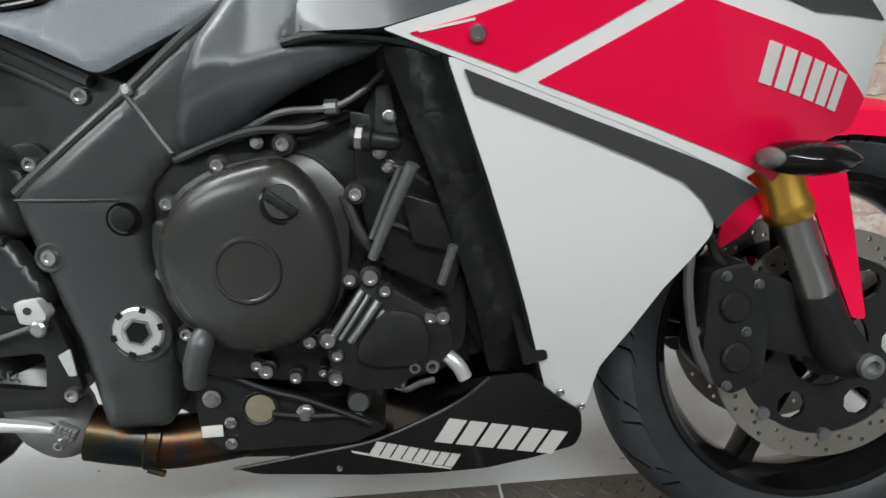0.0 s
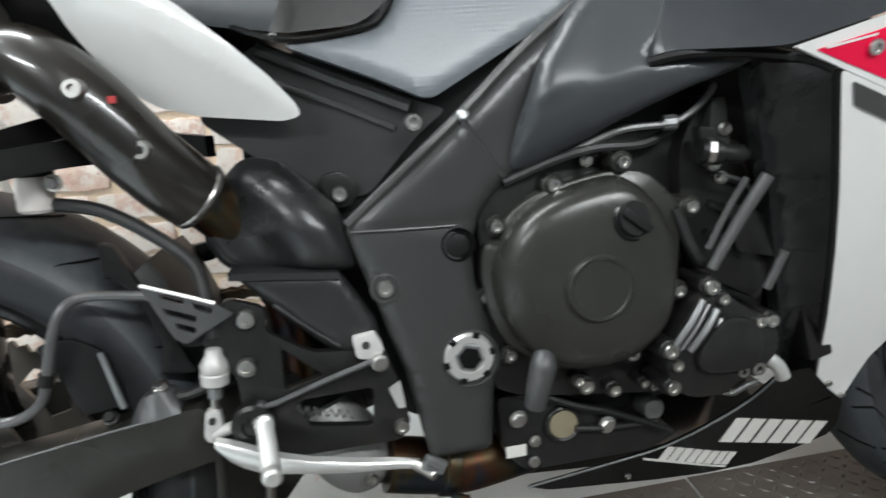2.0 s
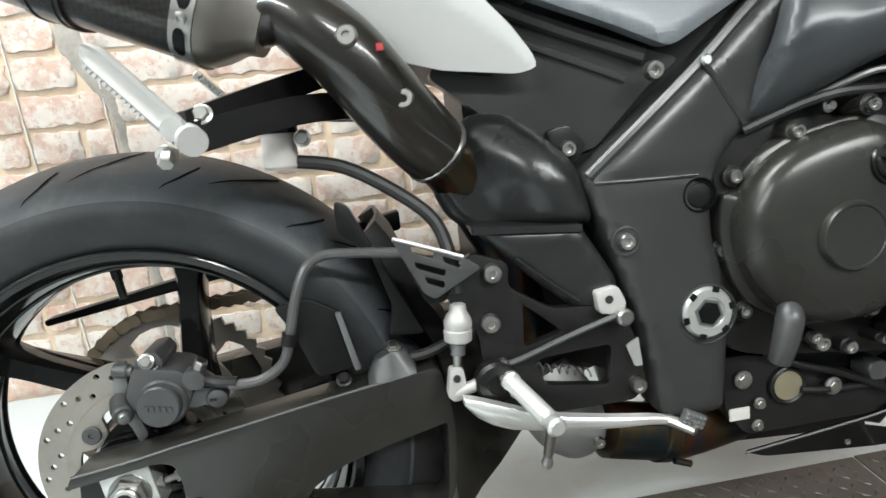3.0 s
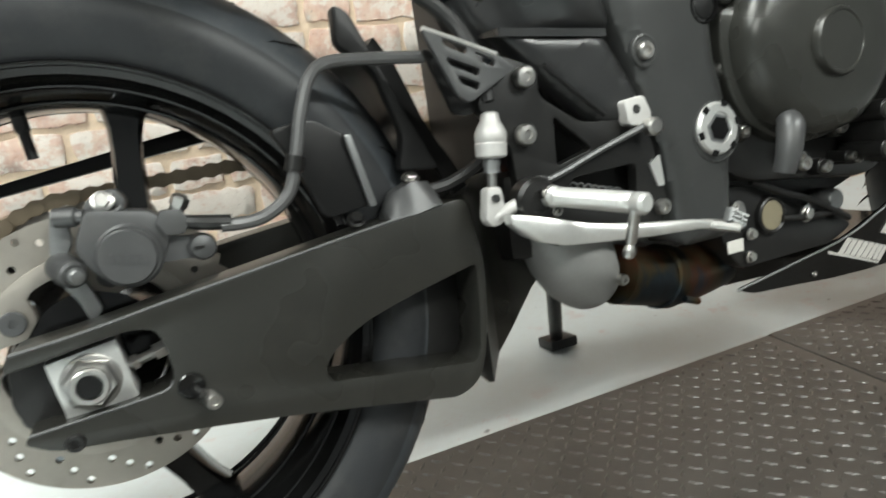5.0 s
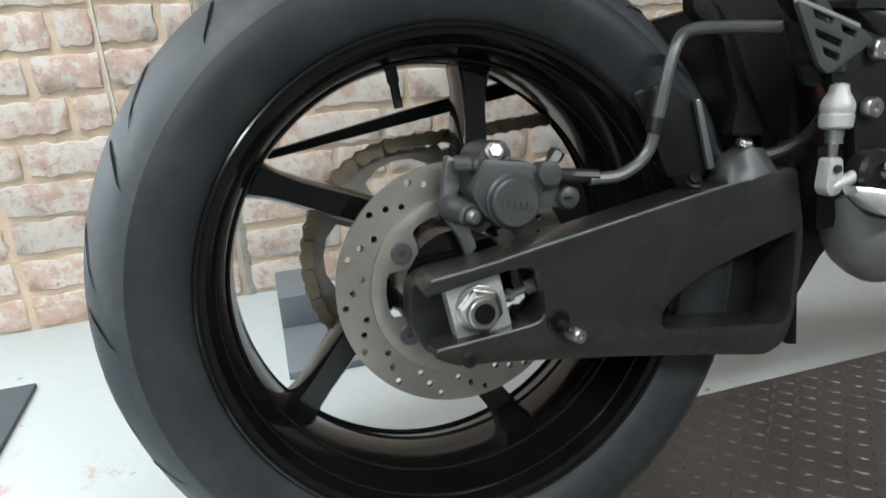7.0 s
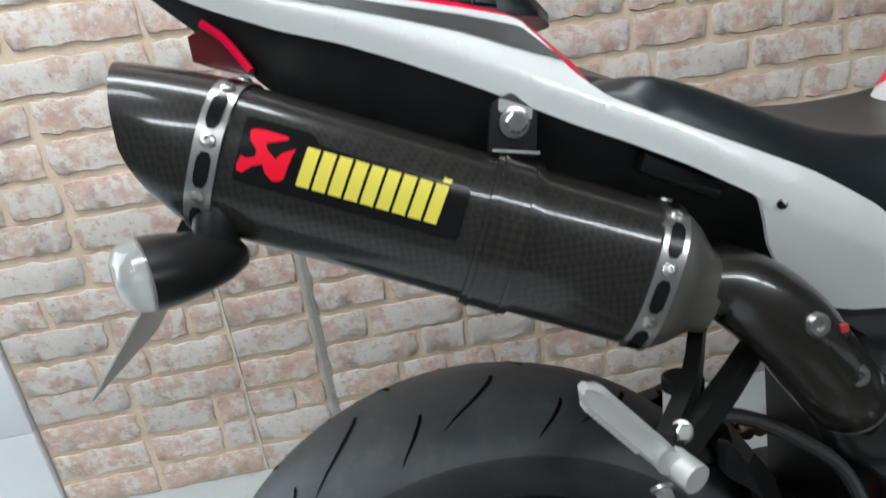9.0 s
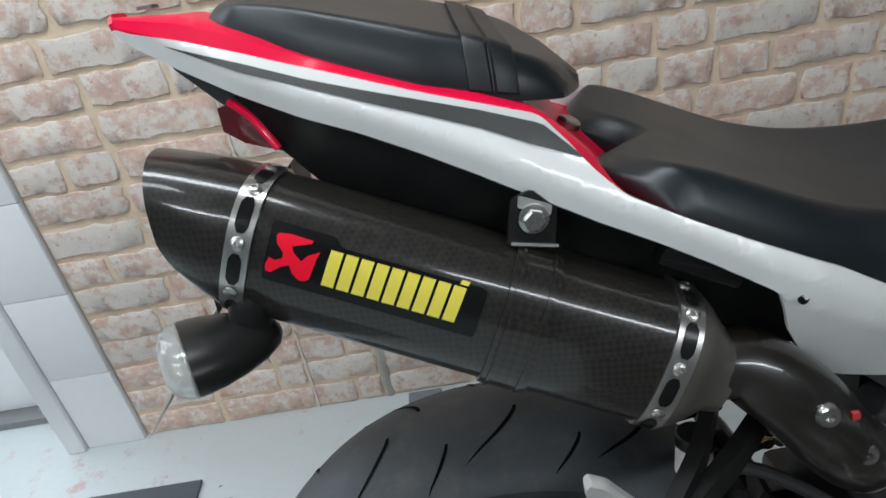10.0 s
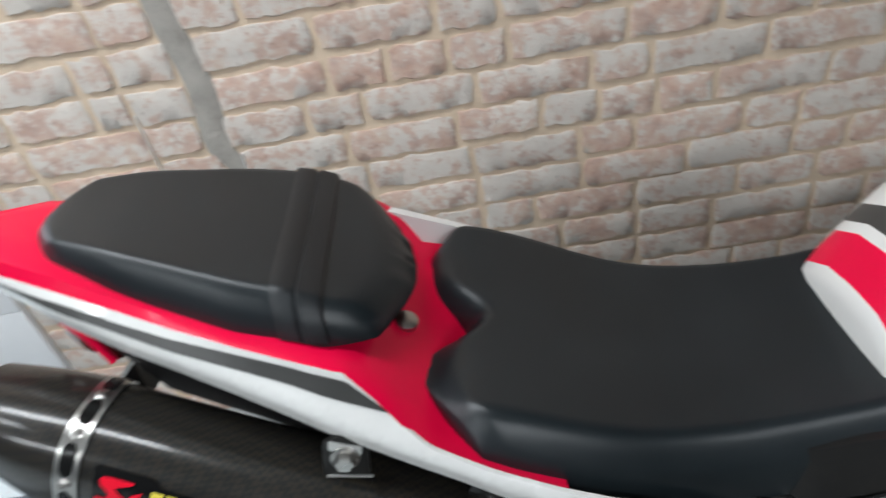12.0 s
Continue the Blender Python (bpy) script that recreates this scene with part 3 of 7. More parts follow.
for k in range(5):
    part("spoke", spoke_mesh(RA, radians(2.5 + 72 * k), 0.04, 0.2, 0.034, 0.024, 0.06, 0.046, -0.03, 0.012), BLACK_GLOSS, rear_wheel)
part("hub", lathe([(0.03, 0.078), (0.05, 0.075), (0.058, 0.04), (0.058, -0.06), (0.03, -0.09)], RA, (0, -1, 0), 32), BLACK_GLOSS, rear_wheel)
part("valve", merge(lathe([(0.006, 0), (0.006, 0.012), (0.0045, 0.014), (0.0045, 0.036)], (-0.025, 0.0, 0.51), (0.1, 0, -1), 10)), RUBBER, rear_wheel)


def disc_outline(r, n, lugs=0, depth=0.0, a0=0.0):
    out = []
    for i in range(n):
        a = 2 * math.pi * i / n
        q = r
        if lugs:
            c = math.cos(lugs * (a - a0))
            q = r - depth * (0.5 + 0.5 * math.tanh(c * 4 - 1.2))
        out.append((q * math.cos(a), q * math.sin(a)))
    return out


def disc_with_holes(c, r_out, r_in, y, thick, groups, rows, hole, lugs=0, lug_depth=0.0, lug_a=0.0):
    sh = lambda pts: [(c[0] + x, c[2] + z) for x, z in pts]
    holes = [sh(disc_outline(r_in, 60, lugs, lug_depth, lug_a))]
    for g in range(groups):
        for k, rr in enumerate(rows):
            a = 2 * math.pi * (g + 0.31 * k) / groups
            holes.append(sh(circle2(rr * math.cos(a), rr * math.sin(a), hole, 9)))
    return prism(sh(disc_outline(r_out, 96)), y - thick / 2, y + thick / 2, 0.0, holes)


disc = part("brake_disc", disc_with_holes(RA, 0.11, 0.08, -0.071, 0.005, 15, (0.088, 0.0955, 0.103), 0.0031), DISC_STEEL, rear_wheel, "worn drilled steel brake disc", 25)
part("disc_carrier", prism([(RA.x + x, RA.z + z) for x, z in disc_outline(0.0805, 80)], -0.078, -0.072, 0.0008, [[(RA.x + x, RA.z + z) for x, z in disc_outline(0.067, 80, 5, 0.018, radians(143.5))]]), DISC_STEEL, rear_wheel, "steel disc carrier ring with lugs")
for k in range(5):
    a = radians(143.5 + 72 * k)
    part("disc_bolt", lathe([(0.0095, -0.001), (0.0095, 0.0022), (0.0085, 0.003), (0.003, 0.003), (0.0028, 0.001), (0, 0.001)], (RA.x + 0.0625 * math.cos(a), -0.078, RA.z + 0.0625 * math.sin(a)), (0, -1, 0), 20), CALIPER_GREY, rear_wheel)

# chain and sprocket on the far side
teeth = []
for i in range(90):
    a = 2 * math.pi * i / 90
    r = 0.118 + (0.0045 if i % 2 else -0.002)
    teeth.append((RA.x + r * math.cos(a), RA.z + r * math.sin(a)))
windows = []
for k in range(5):
    a = 2 * math.pi * k / 5 + 0.5
    windows.append([(RA.x + r * math.cos(a + d), RA.z + r * math.sin(a + d)) for r, d in ((0.072, -0.4), (0.1, -0.36), (0.106, -0.18), (0.107, 0.0), (0.106, 0.18), (0.1, 0.36), (0.072, 0.4), (0.068, 0.0))])
part("sprocket", prism(teeth, 0.07, 0.077, 0.0, windows), DISC_STEEL, rear_wheel, "oily steel rear sprocket", 25)


def chain_line():
    """Closed path of the drive chain round both sprockets, as (x, z)."""
    f, rf, rr = Vector((0.655, 0.43)), 0.042, 0.124
    c = Vector((RA.x, RA.z))
    pts = []
    for i in range(41):
        a = radians(100 + 165 * i / 40)
        pts.append(c + Vector((math.cos(a), math.sin(a))) * rr)
    for i in range(21):
        a = radians(-85 + 180 * i / 20)
        pts.append(f + Vector((math.cos(a), math.sin(a))) * rf)
    pts.append(pts[0])
    return pts


def chain_mesh():
    line = chain_line()
    seg = [(b - a).length for a, b in zip(line, line[1:])]
    total, links = sum(seg), 116
    def at(s):
        for a, b, l in zip(line, line[1:], seg):
            if s <= l:
                return a + (b - a) * (s / l)
            s -= l
        return line[-1]
    bm = bmesh.new()
    for k in range(links):
        a, b = at(total * k / links), at(total * ((k + 1) % links) / links)
        d = (b - a).normalized()
        n = Vector((-d.y, d.x))
        out = []
        for c, sgn in ((a, -1), (b, 1)):
            for j in range(5):
                q = math.pi * (j / 4 - 0.5)
                out.append(c + d * sgn * math.cos(q) * 0.0078 + n * math.sin(q) * 0.0078 * sgn)
            out.append((a + b) / 2 + n * 0.0052 * sgn)
        w = 0.0105 if k % 2 else 0.0068
        for side in (-1, 1):
            y0 = 0.0735 + side * w
            lo = [bm.verts.new((p.x, y0, p.y)) for p in out]
            hi = [bm.verts.new((p.x, y0 + side * 0.0018, p.y)) for p in out]
            bm.faces.new(lo), bm.faces.new(hi)
            for i in range(12):
                bm.faces.new((lo[i], lo[(i + 1) % 12], hi[(i + 1) % 12], hi[i]))
        pin = [[bm.verts.new((a.x + 0.004 * math.cos(q), y, a.y + 0.004 * math.sin(q))) for q in [2 * math.pi * i / 8 for i in range(8)]] for y in (0.0615, 0.0855)]
        for i in range(8):
            bm.faces.new((pin[0][i], pin[0][(i + 1) % 8], pin[1][(i + 1) % 8], pin[1][i]))
        bm.faces.new(pin[0]), bm.faces.new(pin[1])
    return bm


part("drive_chain", chain_mesh(), CHAIN_STEEL, bike, "oily steel drive chain", 25)
part("chain_guard", merge(prism(rounded([(-0.15, 0.444), (-0.148, 0.436), (0.06, 0.466), (0.3, 0.50), (0.3, 0.525), (0.13, 0.494), (0.06, 0.482)], 0.004), 0.086, 0.112, 0.002)), BLACK_PLASTIC, bike)

# swingarm, near arm with its axle slot and triangular window
arm_out = rounded([(-0.050, 0.331), (-0.045, 0.343), (0.003, 0.348), (0.060, 0.3565), (0.135, 0.367), (0.215, 0.378), (0.284, 0.386), (0.308, 0.388), (0.318, 0.328), (0.312, 0.268), (0.305, 0.240), (0.295, 0.221), (0.274, 0.213), (0.202, 0.229), (0.130, 0.244), (0.053, 0.258), (0.005, 0.266), (-0.031, 0.271), (-0.047, 0.281), (-0.045, 0.286), (-0.002, 0.288), (0.043, 0.291), (0.050, 0.298), (0.050, 0.318), (0.045, 0.337), (0.030, 0.341), (0.010, 0.339), (-0.030, 0.333)], [0.004, 0.006, 0.02, 0.02, 0.02, 0.02, 0.02, 0.012, 0.02, 0.02, 0.012, 0.012, 0.012, 0.02, 0.02, 0.02, 0.02, 0.01, 0.004, 0.002, 0.01, 0.005, 0.006, 0.008, 0.006, 0.006, 0.01, 0.01])
window = rounded([(0.160, 0.274), (0.169, 0.286), (0.197, 0.302), (0.237, 0.313), (0.279, 0.322), (0.309, 0.328), (0.307, 0.295), (0.302, 0.250), (0.295, 0.240), (0.162, 0.262)], [0.006, 0.01, 0.015, 0.02, 0.02, 0.005, 0.015, 0.01, 0.008, 0.006])
SWING_PAINT = surface("brown_black_swingarm_paint", (0.019, 0.0188, 0.016), 0.28, vary=0.2, grain=400, blotch=5, bumpy=0.07, bump_mm=0.1, dust=0.05)


def arm_mesh(side):
    """One arm of the swingarm; its face runs inwards towards the pivot."""
    bm = prism(arm_out, -0.150, -0.104, 0.005, [window])
    for v in bm.verts:
        v.co.y = side * (v.co.y + 0.05 * v.co.x)
    return bm


swingarm = part("swingarm", arm_mesh(1), SWING_PAINT, bike, "satin black cast swingarm", 40)
# plate added to keep the front half of the window dark
back = prism(rounded([(0.235, 0.318), (0.312, 0.334), (0.312, 0.288), (0.303, 0.236), (0.235, 0.246)], 0.004), -0.103, -0.099, 0.001)
for v in back.verts:
    v.co.y += 0.05 * v.co.x
part("window_back", back, BLACK_SATIN, swingarm)
part("far_arm", arm_mesh(-1), SWING_PAINT, swingarm)
part("cross_member", box(0.365, 0.47, -0.10, 0.12, 0.31, 0.40, 0.015), BLACK_SATIN, swingarm)
for side_y, nm in ((1, "pivot_arm"), (-1, "far_pivot_arm")):
    part(nm, loft([[(x, side_y * y0, z0), (x, side_y * (y0 + 0.012), z0 - 0.004), (x, side_y * y1, z0), (x, side_y * y1, z1), (x, side_y * (y0 + 0.01), z1 + 0.003), (x, side_y * y0, z1 - 0.006)] for x, y0, y1, z0, z1 in ((0.311, -0.1335, -0.085, 0.216, 0.387), (0.325, -0.112, -0.07, 0.218, 0.390), (0.345, -0.085, -0.045, 0.224, 0.395), (0.370, -0.072, -0.04, 0.240, 0.400), (0.400, -0.07, -0.04, 0.276, 0.410), (0.45, -0.08, -0.05, 0.33, 0.42), (0.58, -0.10, -0.06, 0.38, 0.45))]), SWING_PAINT, swingarm, smooth=60)
# grey tubes paint the bright glint along the arm's upper and prong edges
part("top_edge_glint", tube([(x, -0.149 + 0.05 * x, z) for x, z in ((-0.044, 0.3425), (0.003, 0.3472), (0.06, 0.3556), (0.135, 0.366), (0.215, 0.377), (0.284, 0.385))], 0.0017, 6, 4), CALIPER_GREY, swingarm)
part("prong_edge_glint", tube([(x, -0.149 + 0.05 * x, z) for x, z in ((-0.044, 0.2865), (-0.002, 0.2885), (0.041, 0.2915), (0.0488, 0.298))], 0.0013, 6, 3), CALIPER_GREY, swingarm)
# axle block, nut and chain adjuster
part("axle_block", prism(rounded([(-0.029, 0.328), (0.018, 0.335), (0.025, 0.290), (-0.022, 0.281)], 0.002), -0.134, -0.10, 0.0015), ALLOY, swingarm, "bare machined aluminium axle block")
NUT = (-0.003, -0.134, 0.309)
part("axle_nut", merge(lathe([(0.0200, 0.0), (0.0200, 0.002), (0.0175, 0.003)], NUT, (0, -1, 0), 24), lathe([(0.0185, 0.002), (0.0185, 0.009), (0.0160, 0.011)], NUT, (0, -1, 0), 6), lathe([(0.0130, 0.009), (0.0130, 0.0162), (0.0118, 0.0172), (0.0088, 0.0172), (0.0082, 0.004), (0.0, 0.004)], NUT, (0, -1, 0), 24)), STEEL, swingarm, "hollow steel axle nut", 25)
# black disc near the mouth paints the hollow nut's bore dark
part("nut_bore_shade", lathe([(0.0082, 0.0), (0.0082, 0.0155), (0.0, 0.0155)], NUT, (0, -1, 0), 20), DECAL_HOLLOW_BLACK, swingarm)
part("adjuster_bolt", merge(lathe([(0.0038, 0), (0.0038, 0.022)], (0.022, -0.128, 0.3125), (1, 0, 0.25), 10), lathe([(0.0066, 0), (0.0066, 0.008), (0.005, 0.009)], (0.0405, -0.128, 0.3172), (1, 0, 0.25), 6), lathe([(0.0062, 0), (0.0062, 0.004)], (0.025, -0.128, 0.3133), (1, 0, 0.25), 6)), STEEL, swingarm, smooth=25)
part("stand_bobbin", merge(lathe([(0.0098, -0.012), (0.0098, 0.001), (0.0085, 0.0022), (0.006, 0.0015)], (0.060, -0.148, 0.291), (0, -1, 0), 16), lathe([(0.0035, 0), (0.0035, 0.012)], (0.061, -0.149, 0.2895), (0.5, -1, -0.4), 8)), BLACK_GLOSS, swingarm)
part("bobbin_bolt", lathe([(0.0058, -0.012), (0.0058, 0.004), (0.005, 0.0052), (0.0028, 0.0052), (0.0026, 0.002), (0, 0.002)], (0.072, -0.158, 0.279), (0.2, -1, 0), 16), STEEL, swingarm)
socket_bolt(swingarm, (-0.019, -0.150, 0.274), 0.0066, 0.004, material=BLACK_SATIN)
part("axle_end_plate", prism(rounded([(-0.053, 0.332), (-0.038, 0.341), (0.01, 0.345), (0.02, 0.30), (-0.02, 0.268), (-0.045, 0.271), (-0.0565, 0.298)], 0.008), -0.118, -0.085, 0.003), BLACK_SATIN, swingarm)

# rear caliper on its bracket
caliper = part("rear_caliper", prism(rounded([(0.011, 0.418), (0.016, 0.428), (0.056, 0.421), (0.070, 0.411), (0.069, 0.398), (0.061, 0.382), (0.052, 0.371), (0.026, 0.369), (0.010, 0.385), (0.004, 0.401)], 0.005), -0.122, -0.062, 0.005), CALIPER_GREY, bike, "grey single-piston rear brake caliper")
part("bridge", prism(rounded([(0.013, 0.416), (0.016, 0.432), (0.025, 0.439), (0.038, 0.440), (0.044, 0.430), (0.040, 0.417), (0.026, 0.411)], 0.003), -0.116, -0.060, 0.003), CALIPER_GREY, caliper)
part("bridge_window", prism(rounded([(0.021, 0.433), (0.036, 0.4355), (0.037, 0.427), (0.027, 0.4225)], 0.002), -0.1168, -0.1158, 0.0), BLACK_SATIN, caliper)
part("bridge_rib", tube([(0.018, -0.117, 0.4225), (0.027, -0.118, 0.4195), (0.040, -0.118, 0.4255)], 0.0022, 8, 3), CALIPER_GREY, caliper)
part("piston_housing", lathe([(0.0235, -0.012), (0.0235, 0.004), (0.0215, 0.006)], (0.0385, -0.120, 0.3905), (0, -1, 0), 32), CALIPER_GREY, caliper)
part("piston_cover", lathe([(0.0202, 0.0), (0.0202, 0.013), (0.0188, 0.0148), (0.0, 0.0148)], (0.0372, -0.120, 0.3903), (0, -1, 0), 32), CALIPER_GREY, caliper)
for k in range(5):
    part("cast_letter_bar", box(0.0247 + k * 0.0053, 0.0284 + k * 0.0053, -0.1359, -0.1347, 0.3888 - k * 0.0012, 0.3945 - k * 0.0012), CALIPER_GREY, caliper)
part("bracket", prism(rounded([(-0.007, 0.432), (0.002, 0.428), (0.002, 0.405), (-0.004, 0.394), (0.006, 0.372), (0.012, 0.352), (0.003, 0.343), (-0.003, 0.362), (-0.016, 0.384), (-0.012, 0.41)], 0.003), -0.1, -0.088, 0.002), ALLOY_GREY, caliper, "bare alloy caliper bracket")
part("sliding_boot", lathe([(0.0115, -0.016), (0.0115, 0.0), (0.0098, 0.003), (0.0098, 0.011), (0.008, 0.013)], (-0.003, -0.112, 0.386), (0.35, -1, -0.2), 18), CALIPER_GREY, caliper)
part("boot_tip", lathe([(0.0062, 0.0), (0.0062, 0.004), (0.0048, 0.0065), (0, 0.0075)], (0.0016, -0.1248, 0.3834), (0.35, -1, -0.2), 14), ALLOY_GREY, caliper)
part("sliding_pin", lathe([(0.0072, 0), (0.0072, 0.014), (0.0052, 0.016), (0.0052, 0.02)], (-0.004, -0.108, 0.425), (1, -0.3, -0.1), 14), CALIPER_GREY, caliper)
hex_bolt(caliper, (0.0285, -0.116, 0.4318), 0.0058, 0.005, (0, -1, 0.3))
part("bolt_ear", loft([[(x, -0.118, z - h), (x, -0.104, z - h), (x, -0.104, z + h), (x, -0.118, z + h)] for x, z, h in ((0.058, 0.392, 0.012), (0.074, 0.389, 0.009), (0.090, 0.387, 0.009))]), CALIPER_GREY, caliper)
part("sliding_boot", lathe([(0.0105, -0.006), (0.0105, 0.005), (0.009, 0.008), (0.004, 0.010), (0, 0.010)], (0.0885, -0.116, 0.3868), (0.1, -1, 0), 18), CALIPER_GREY, caliper)
part("bolt_slot", box(0.0825, 0.0895, -0.1272, -0.126, 0.386, 0.3885), BLACK_SATIN, caliper)
part("hose_block", prism(rounded([(0.060, 0.410), (0.064, 0.419), (0.078, 0.418), (0.084, 0.408), (0.078, 0.399), (0.065, 0.400)], 0.003), -0.128, -0.108, 0.002), CALIPER_GREY, caliper)
part("banjo", merge(lathe([(0.0055, 0), (0.0055, 0.008)], (0.075, -0.120, 0.416), (0.5, -0.3, 0.9), 12), lathe([(0.0068, 0.005), (0.0068, 0.012), (0.005, 0.0135), (0, 0.0135)], (0.075, -0.120, 0.416), (0.5, -0.3, 0.9), 6)), STEEL, caliper)
part("hose_end", tube([(0.080, -0.122, 0.408), (0.092, -0.127, 0.405), (0.112, -0.13, 0.402)], [0.005, 0.0062, 0.006], 10), BLACK_SATIN, caliper)
part("brake_hose", tube([(0.104, -0.13, 0.4005), (0.134, -0.131, 0.401), (0.158, -0.132, 0.416), (0.169, -0.133, 0.446), (0.178, -0.133, 0.476), (0.19, -0.131, 0.502), (0.207, -0.126, 0.5125), (0.238, -0.13, 0.5125), (0.285, -0.14, 0.508)], 0.0052, 10, 8), GREY_HOSE, bike, "grey sleeved brake hose")
part("hose_clip", lathe([(0.0075, -0.006), (0.0075, 0.006)], (0.1665, -0.1328, 0.438), (0.3, 0, 1), 12), BLACK_SATIN, bike)

# hugger ahead of the rear tyre, with its stays
hug = []
for i in range(9):
    a = radians(4 + 36 * i / 8)
    r = 0.338 + 0.006 * math.sin(i)
    hug.append([(RA.x + (r + dr) * math.cos(a), y, RA.z + (r + dr) * math.sin(a)) for y, dr in ((-0.098, -0.02), (-0.088, 0.0), (-0.04, 0.006), (0.04, 0.006), (0.088, 0.0), (0.098, -0.02), (0.094, -0.022), (0.04, 0.002), (-0.04, 0.002), (-0.094, -0.022))])
part("hugger", loft(hug), BLACK_PLASTIC, bike, "black plastic mudguard hugging the tyre")
part("hugger_fin", prism(rounded([(0.225, 0.562), (0.238, 0.556), (0.256, 0.515), (0.282, 0.455), (0.30, 0.415), (0.262, 0.418), (0.27, 0.448), (0.254, 0.505), (0.224, 0.53)], 0.006), -0.106, -0.09, 0.003), BLACK_PLASTIC, bike)
part("hugger_stay", prism(rounded([(0.153, 0.467), (0.189, 0.472), (0.219, 0.453), (0.231, 0.395), (0.187, 0.389), (0.168, 0.44)], 0.008), -0.118, -0.11, 0.003), BLACK_PLASTIC, bike)
part("stay_edge", prism(rounded([(0.212, 0.455), (0.218, 0.455), (0.231, 0.394), (0.2245, 0.393)], 0.002), -0.1235, -0.1185, 0.001), ALLOY_GREY, bike, "bright bare edge of the hugger stay")
part("hugger_mount", loft([[(x, y, z) for y, z in ((-0.138, z0), (-0.105, z0 + 0.002), (-0.108, z0 + h), (-0.130, z0 + h))] for x, z0, h in ((0.236, 0.378, 0.008), (0.246, 0.380, 0.022), (0.262, 0.382, 0.027), (0.276, 0.385, 0.022), (0.284, 0.386, 0.008))]), CALIPER_GREY, bike, "cast grey hugger mount", 60)
part("arm_cable", tube([(0.276, -0.122, 0.398), (0.30, -0.126, 0.402), (0.33, -0.128, 0.416), (0.36, -0.12, 0.44)], 0.0055, 8, 5), RUBBER, bike)
hex_bolt(bike, (0.265, -0.12, 0.411), 0.006, 0.005, (0, -0.6, 1))
hex_bolt(bike, (0.212, -0.118, 0.384), 0.006, 0.006, (0, -0.7, 0.7), BLACK_SATIN)
# ---- middle of the bike: frame, tank cover, rear sets and exhaust
def frame_depth(x, z):
    return -0.157 + max(0.0, z - 0.55) * 0.03 - 0.004 * math.sin((x - 0.46) * 18) + 0.6 * max(0.0, 0.012 - abs(z - 0.552)) * 0.3


frame_out = rounded([(0.466, 0.556), (0.591, 0.655), (0.648, 0.705), (0.707, 0.748), (0.80, 0.81), (0.88, 0.80), (0.80, 0.715), (0.69, 0.63), (0.635, 0.588), (0.617, 0.575), (0.602, 0.556), (0.591, 0.525), (0.592, 0.483), (0.603, 0.443), (0.606, 0.408), (0.604, 0.370), (0.597, 0.300), (0.530, 0.300), (0.523, 0.345), (0.514, 0.395), (0.501, 0.437), (0.490, 0.479), (0.476, 0.521)], 0.01)
frame_part = part("frame", skin(frame_out, frame_depth, 0.05, 0.0085, 0.009, 0.016), FRAME_GREY, bike, "charcoal cast aluminium frame beam", 60)
part("far_frame", skin(frame_out, lambda x, z: 0.10 - max(0.0, z - 0.558) * 0.14, 0.05, 0.05), FRAME_GREY, frame_part)
part("frame_edge", tube([(x, frame_depth(x, z) + 0.0085, z) for x, z in ((0.470, 0.558), (0.530, 0.6065), (0.590, 0.6545), (0.648, 0.7045), (0.706, 0.7475), (0.79, 0.803))], 0.0062, 10, 4), FRAME_GREY, frame_part)
part("lower_lip", tube([(0.472, -0.1575, 0.5525), (0.52, -0.1605, 0.5505), (0.575, -0.1625, 0.5490)], [0.0012, 0.0018, 0.001], 8, 3), FRAME_GREY, frame_part)
part("weld_seam", tube([(x, frame_depth(x, z) + 0.0006, z) for x, z in ((0.590, 0.652), (0.603, 0.633), (0.618, 0.608), (0.629, 0.592))], 0.003, 6, 5), FRAME_GREY, frame_part)
part("weld_knob", lathe([(0.0065, -0.004), (0.0065, 0.002), (0.004, 0.004)], (0.592, frame_depth(0.592, 0.654) + 0.002, 0.655), (0, -1, 0.2), 12), ALLOY_GREY, frame_part)
# the recess floor is coloured near-black in place of its shade
plug = part("frame_plug", lathe([(0.0172, -0.002), (0.0172, 0.0006), (0.0160, 0.0008), (0.0150, -0.0012), (0.0, -0.0012)], (0.5763, frame_depth(0.576, 0.529) - 0.0008, 0.529), (0, -1, 0), 24), GROOVE_SHADE, frame_part)
part("plug_dome", lathe([(0.0125, -0.001), (0.0115, 0.0004), (0.008, 0.0012), (0, 0.0016)], (0.5755, frame_depth(0.576, 0.529) - 0.001, 0.5285), (0, -1, 0), 20), BLACK_PLASTIC, plug)
part("bolt_recess", lathe([(0.0155, -0.002), (0.0155, 0.0015), (0.0135, 0.002), (0.0115, 0.0003), (0.0, 0.0)], (0.4993, frame_depth(0.5, 0.493) + 0.001, 0.493), (0, -1, 0), 20), FRAME_GREY, frame_part)
socket_bolt(frame_part, (0.4993, frame_depth(0.5, 0.493) + 0.0005, 0.493), 0.0085, 0.006)
PIV = (0.5777, frame_depth(0.577, 0.411) - 0.0005, 0.411)
part("pivot_recess", lathe([(0.031, -0.001), (0.031, 0.0006), (0.0295, 0.001), (0.0285, 0.0002)], (PIV[0] + 0.0015, PIV[1], PIV[2] - 0.003), (0, -1, 0), 32), FRAME_GREY, frame_part)
pivot = part("pivot_nut", lathe([(0.0262, -0.004), (0.0262, 0.003), (0.024, 0.006), (0.0165, 0.006), (0.0155, 0.0045)], PIV, (0, -1, 0), 32), ALLOY, frame_part, "castellated alloy swingarm pivot nut", 25)
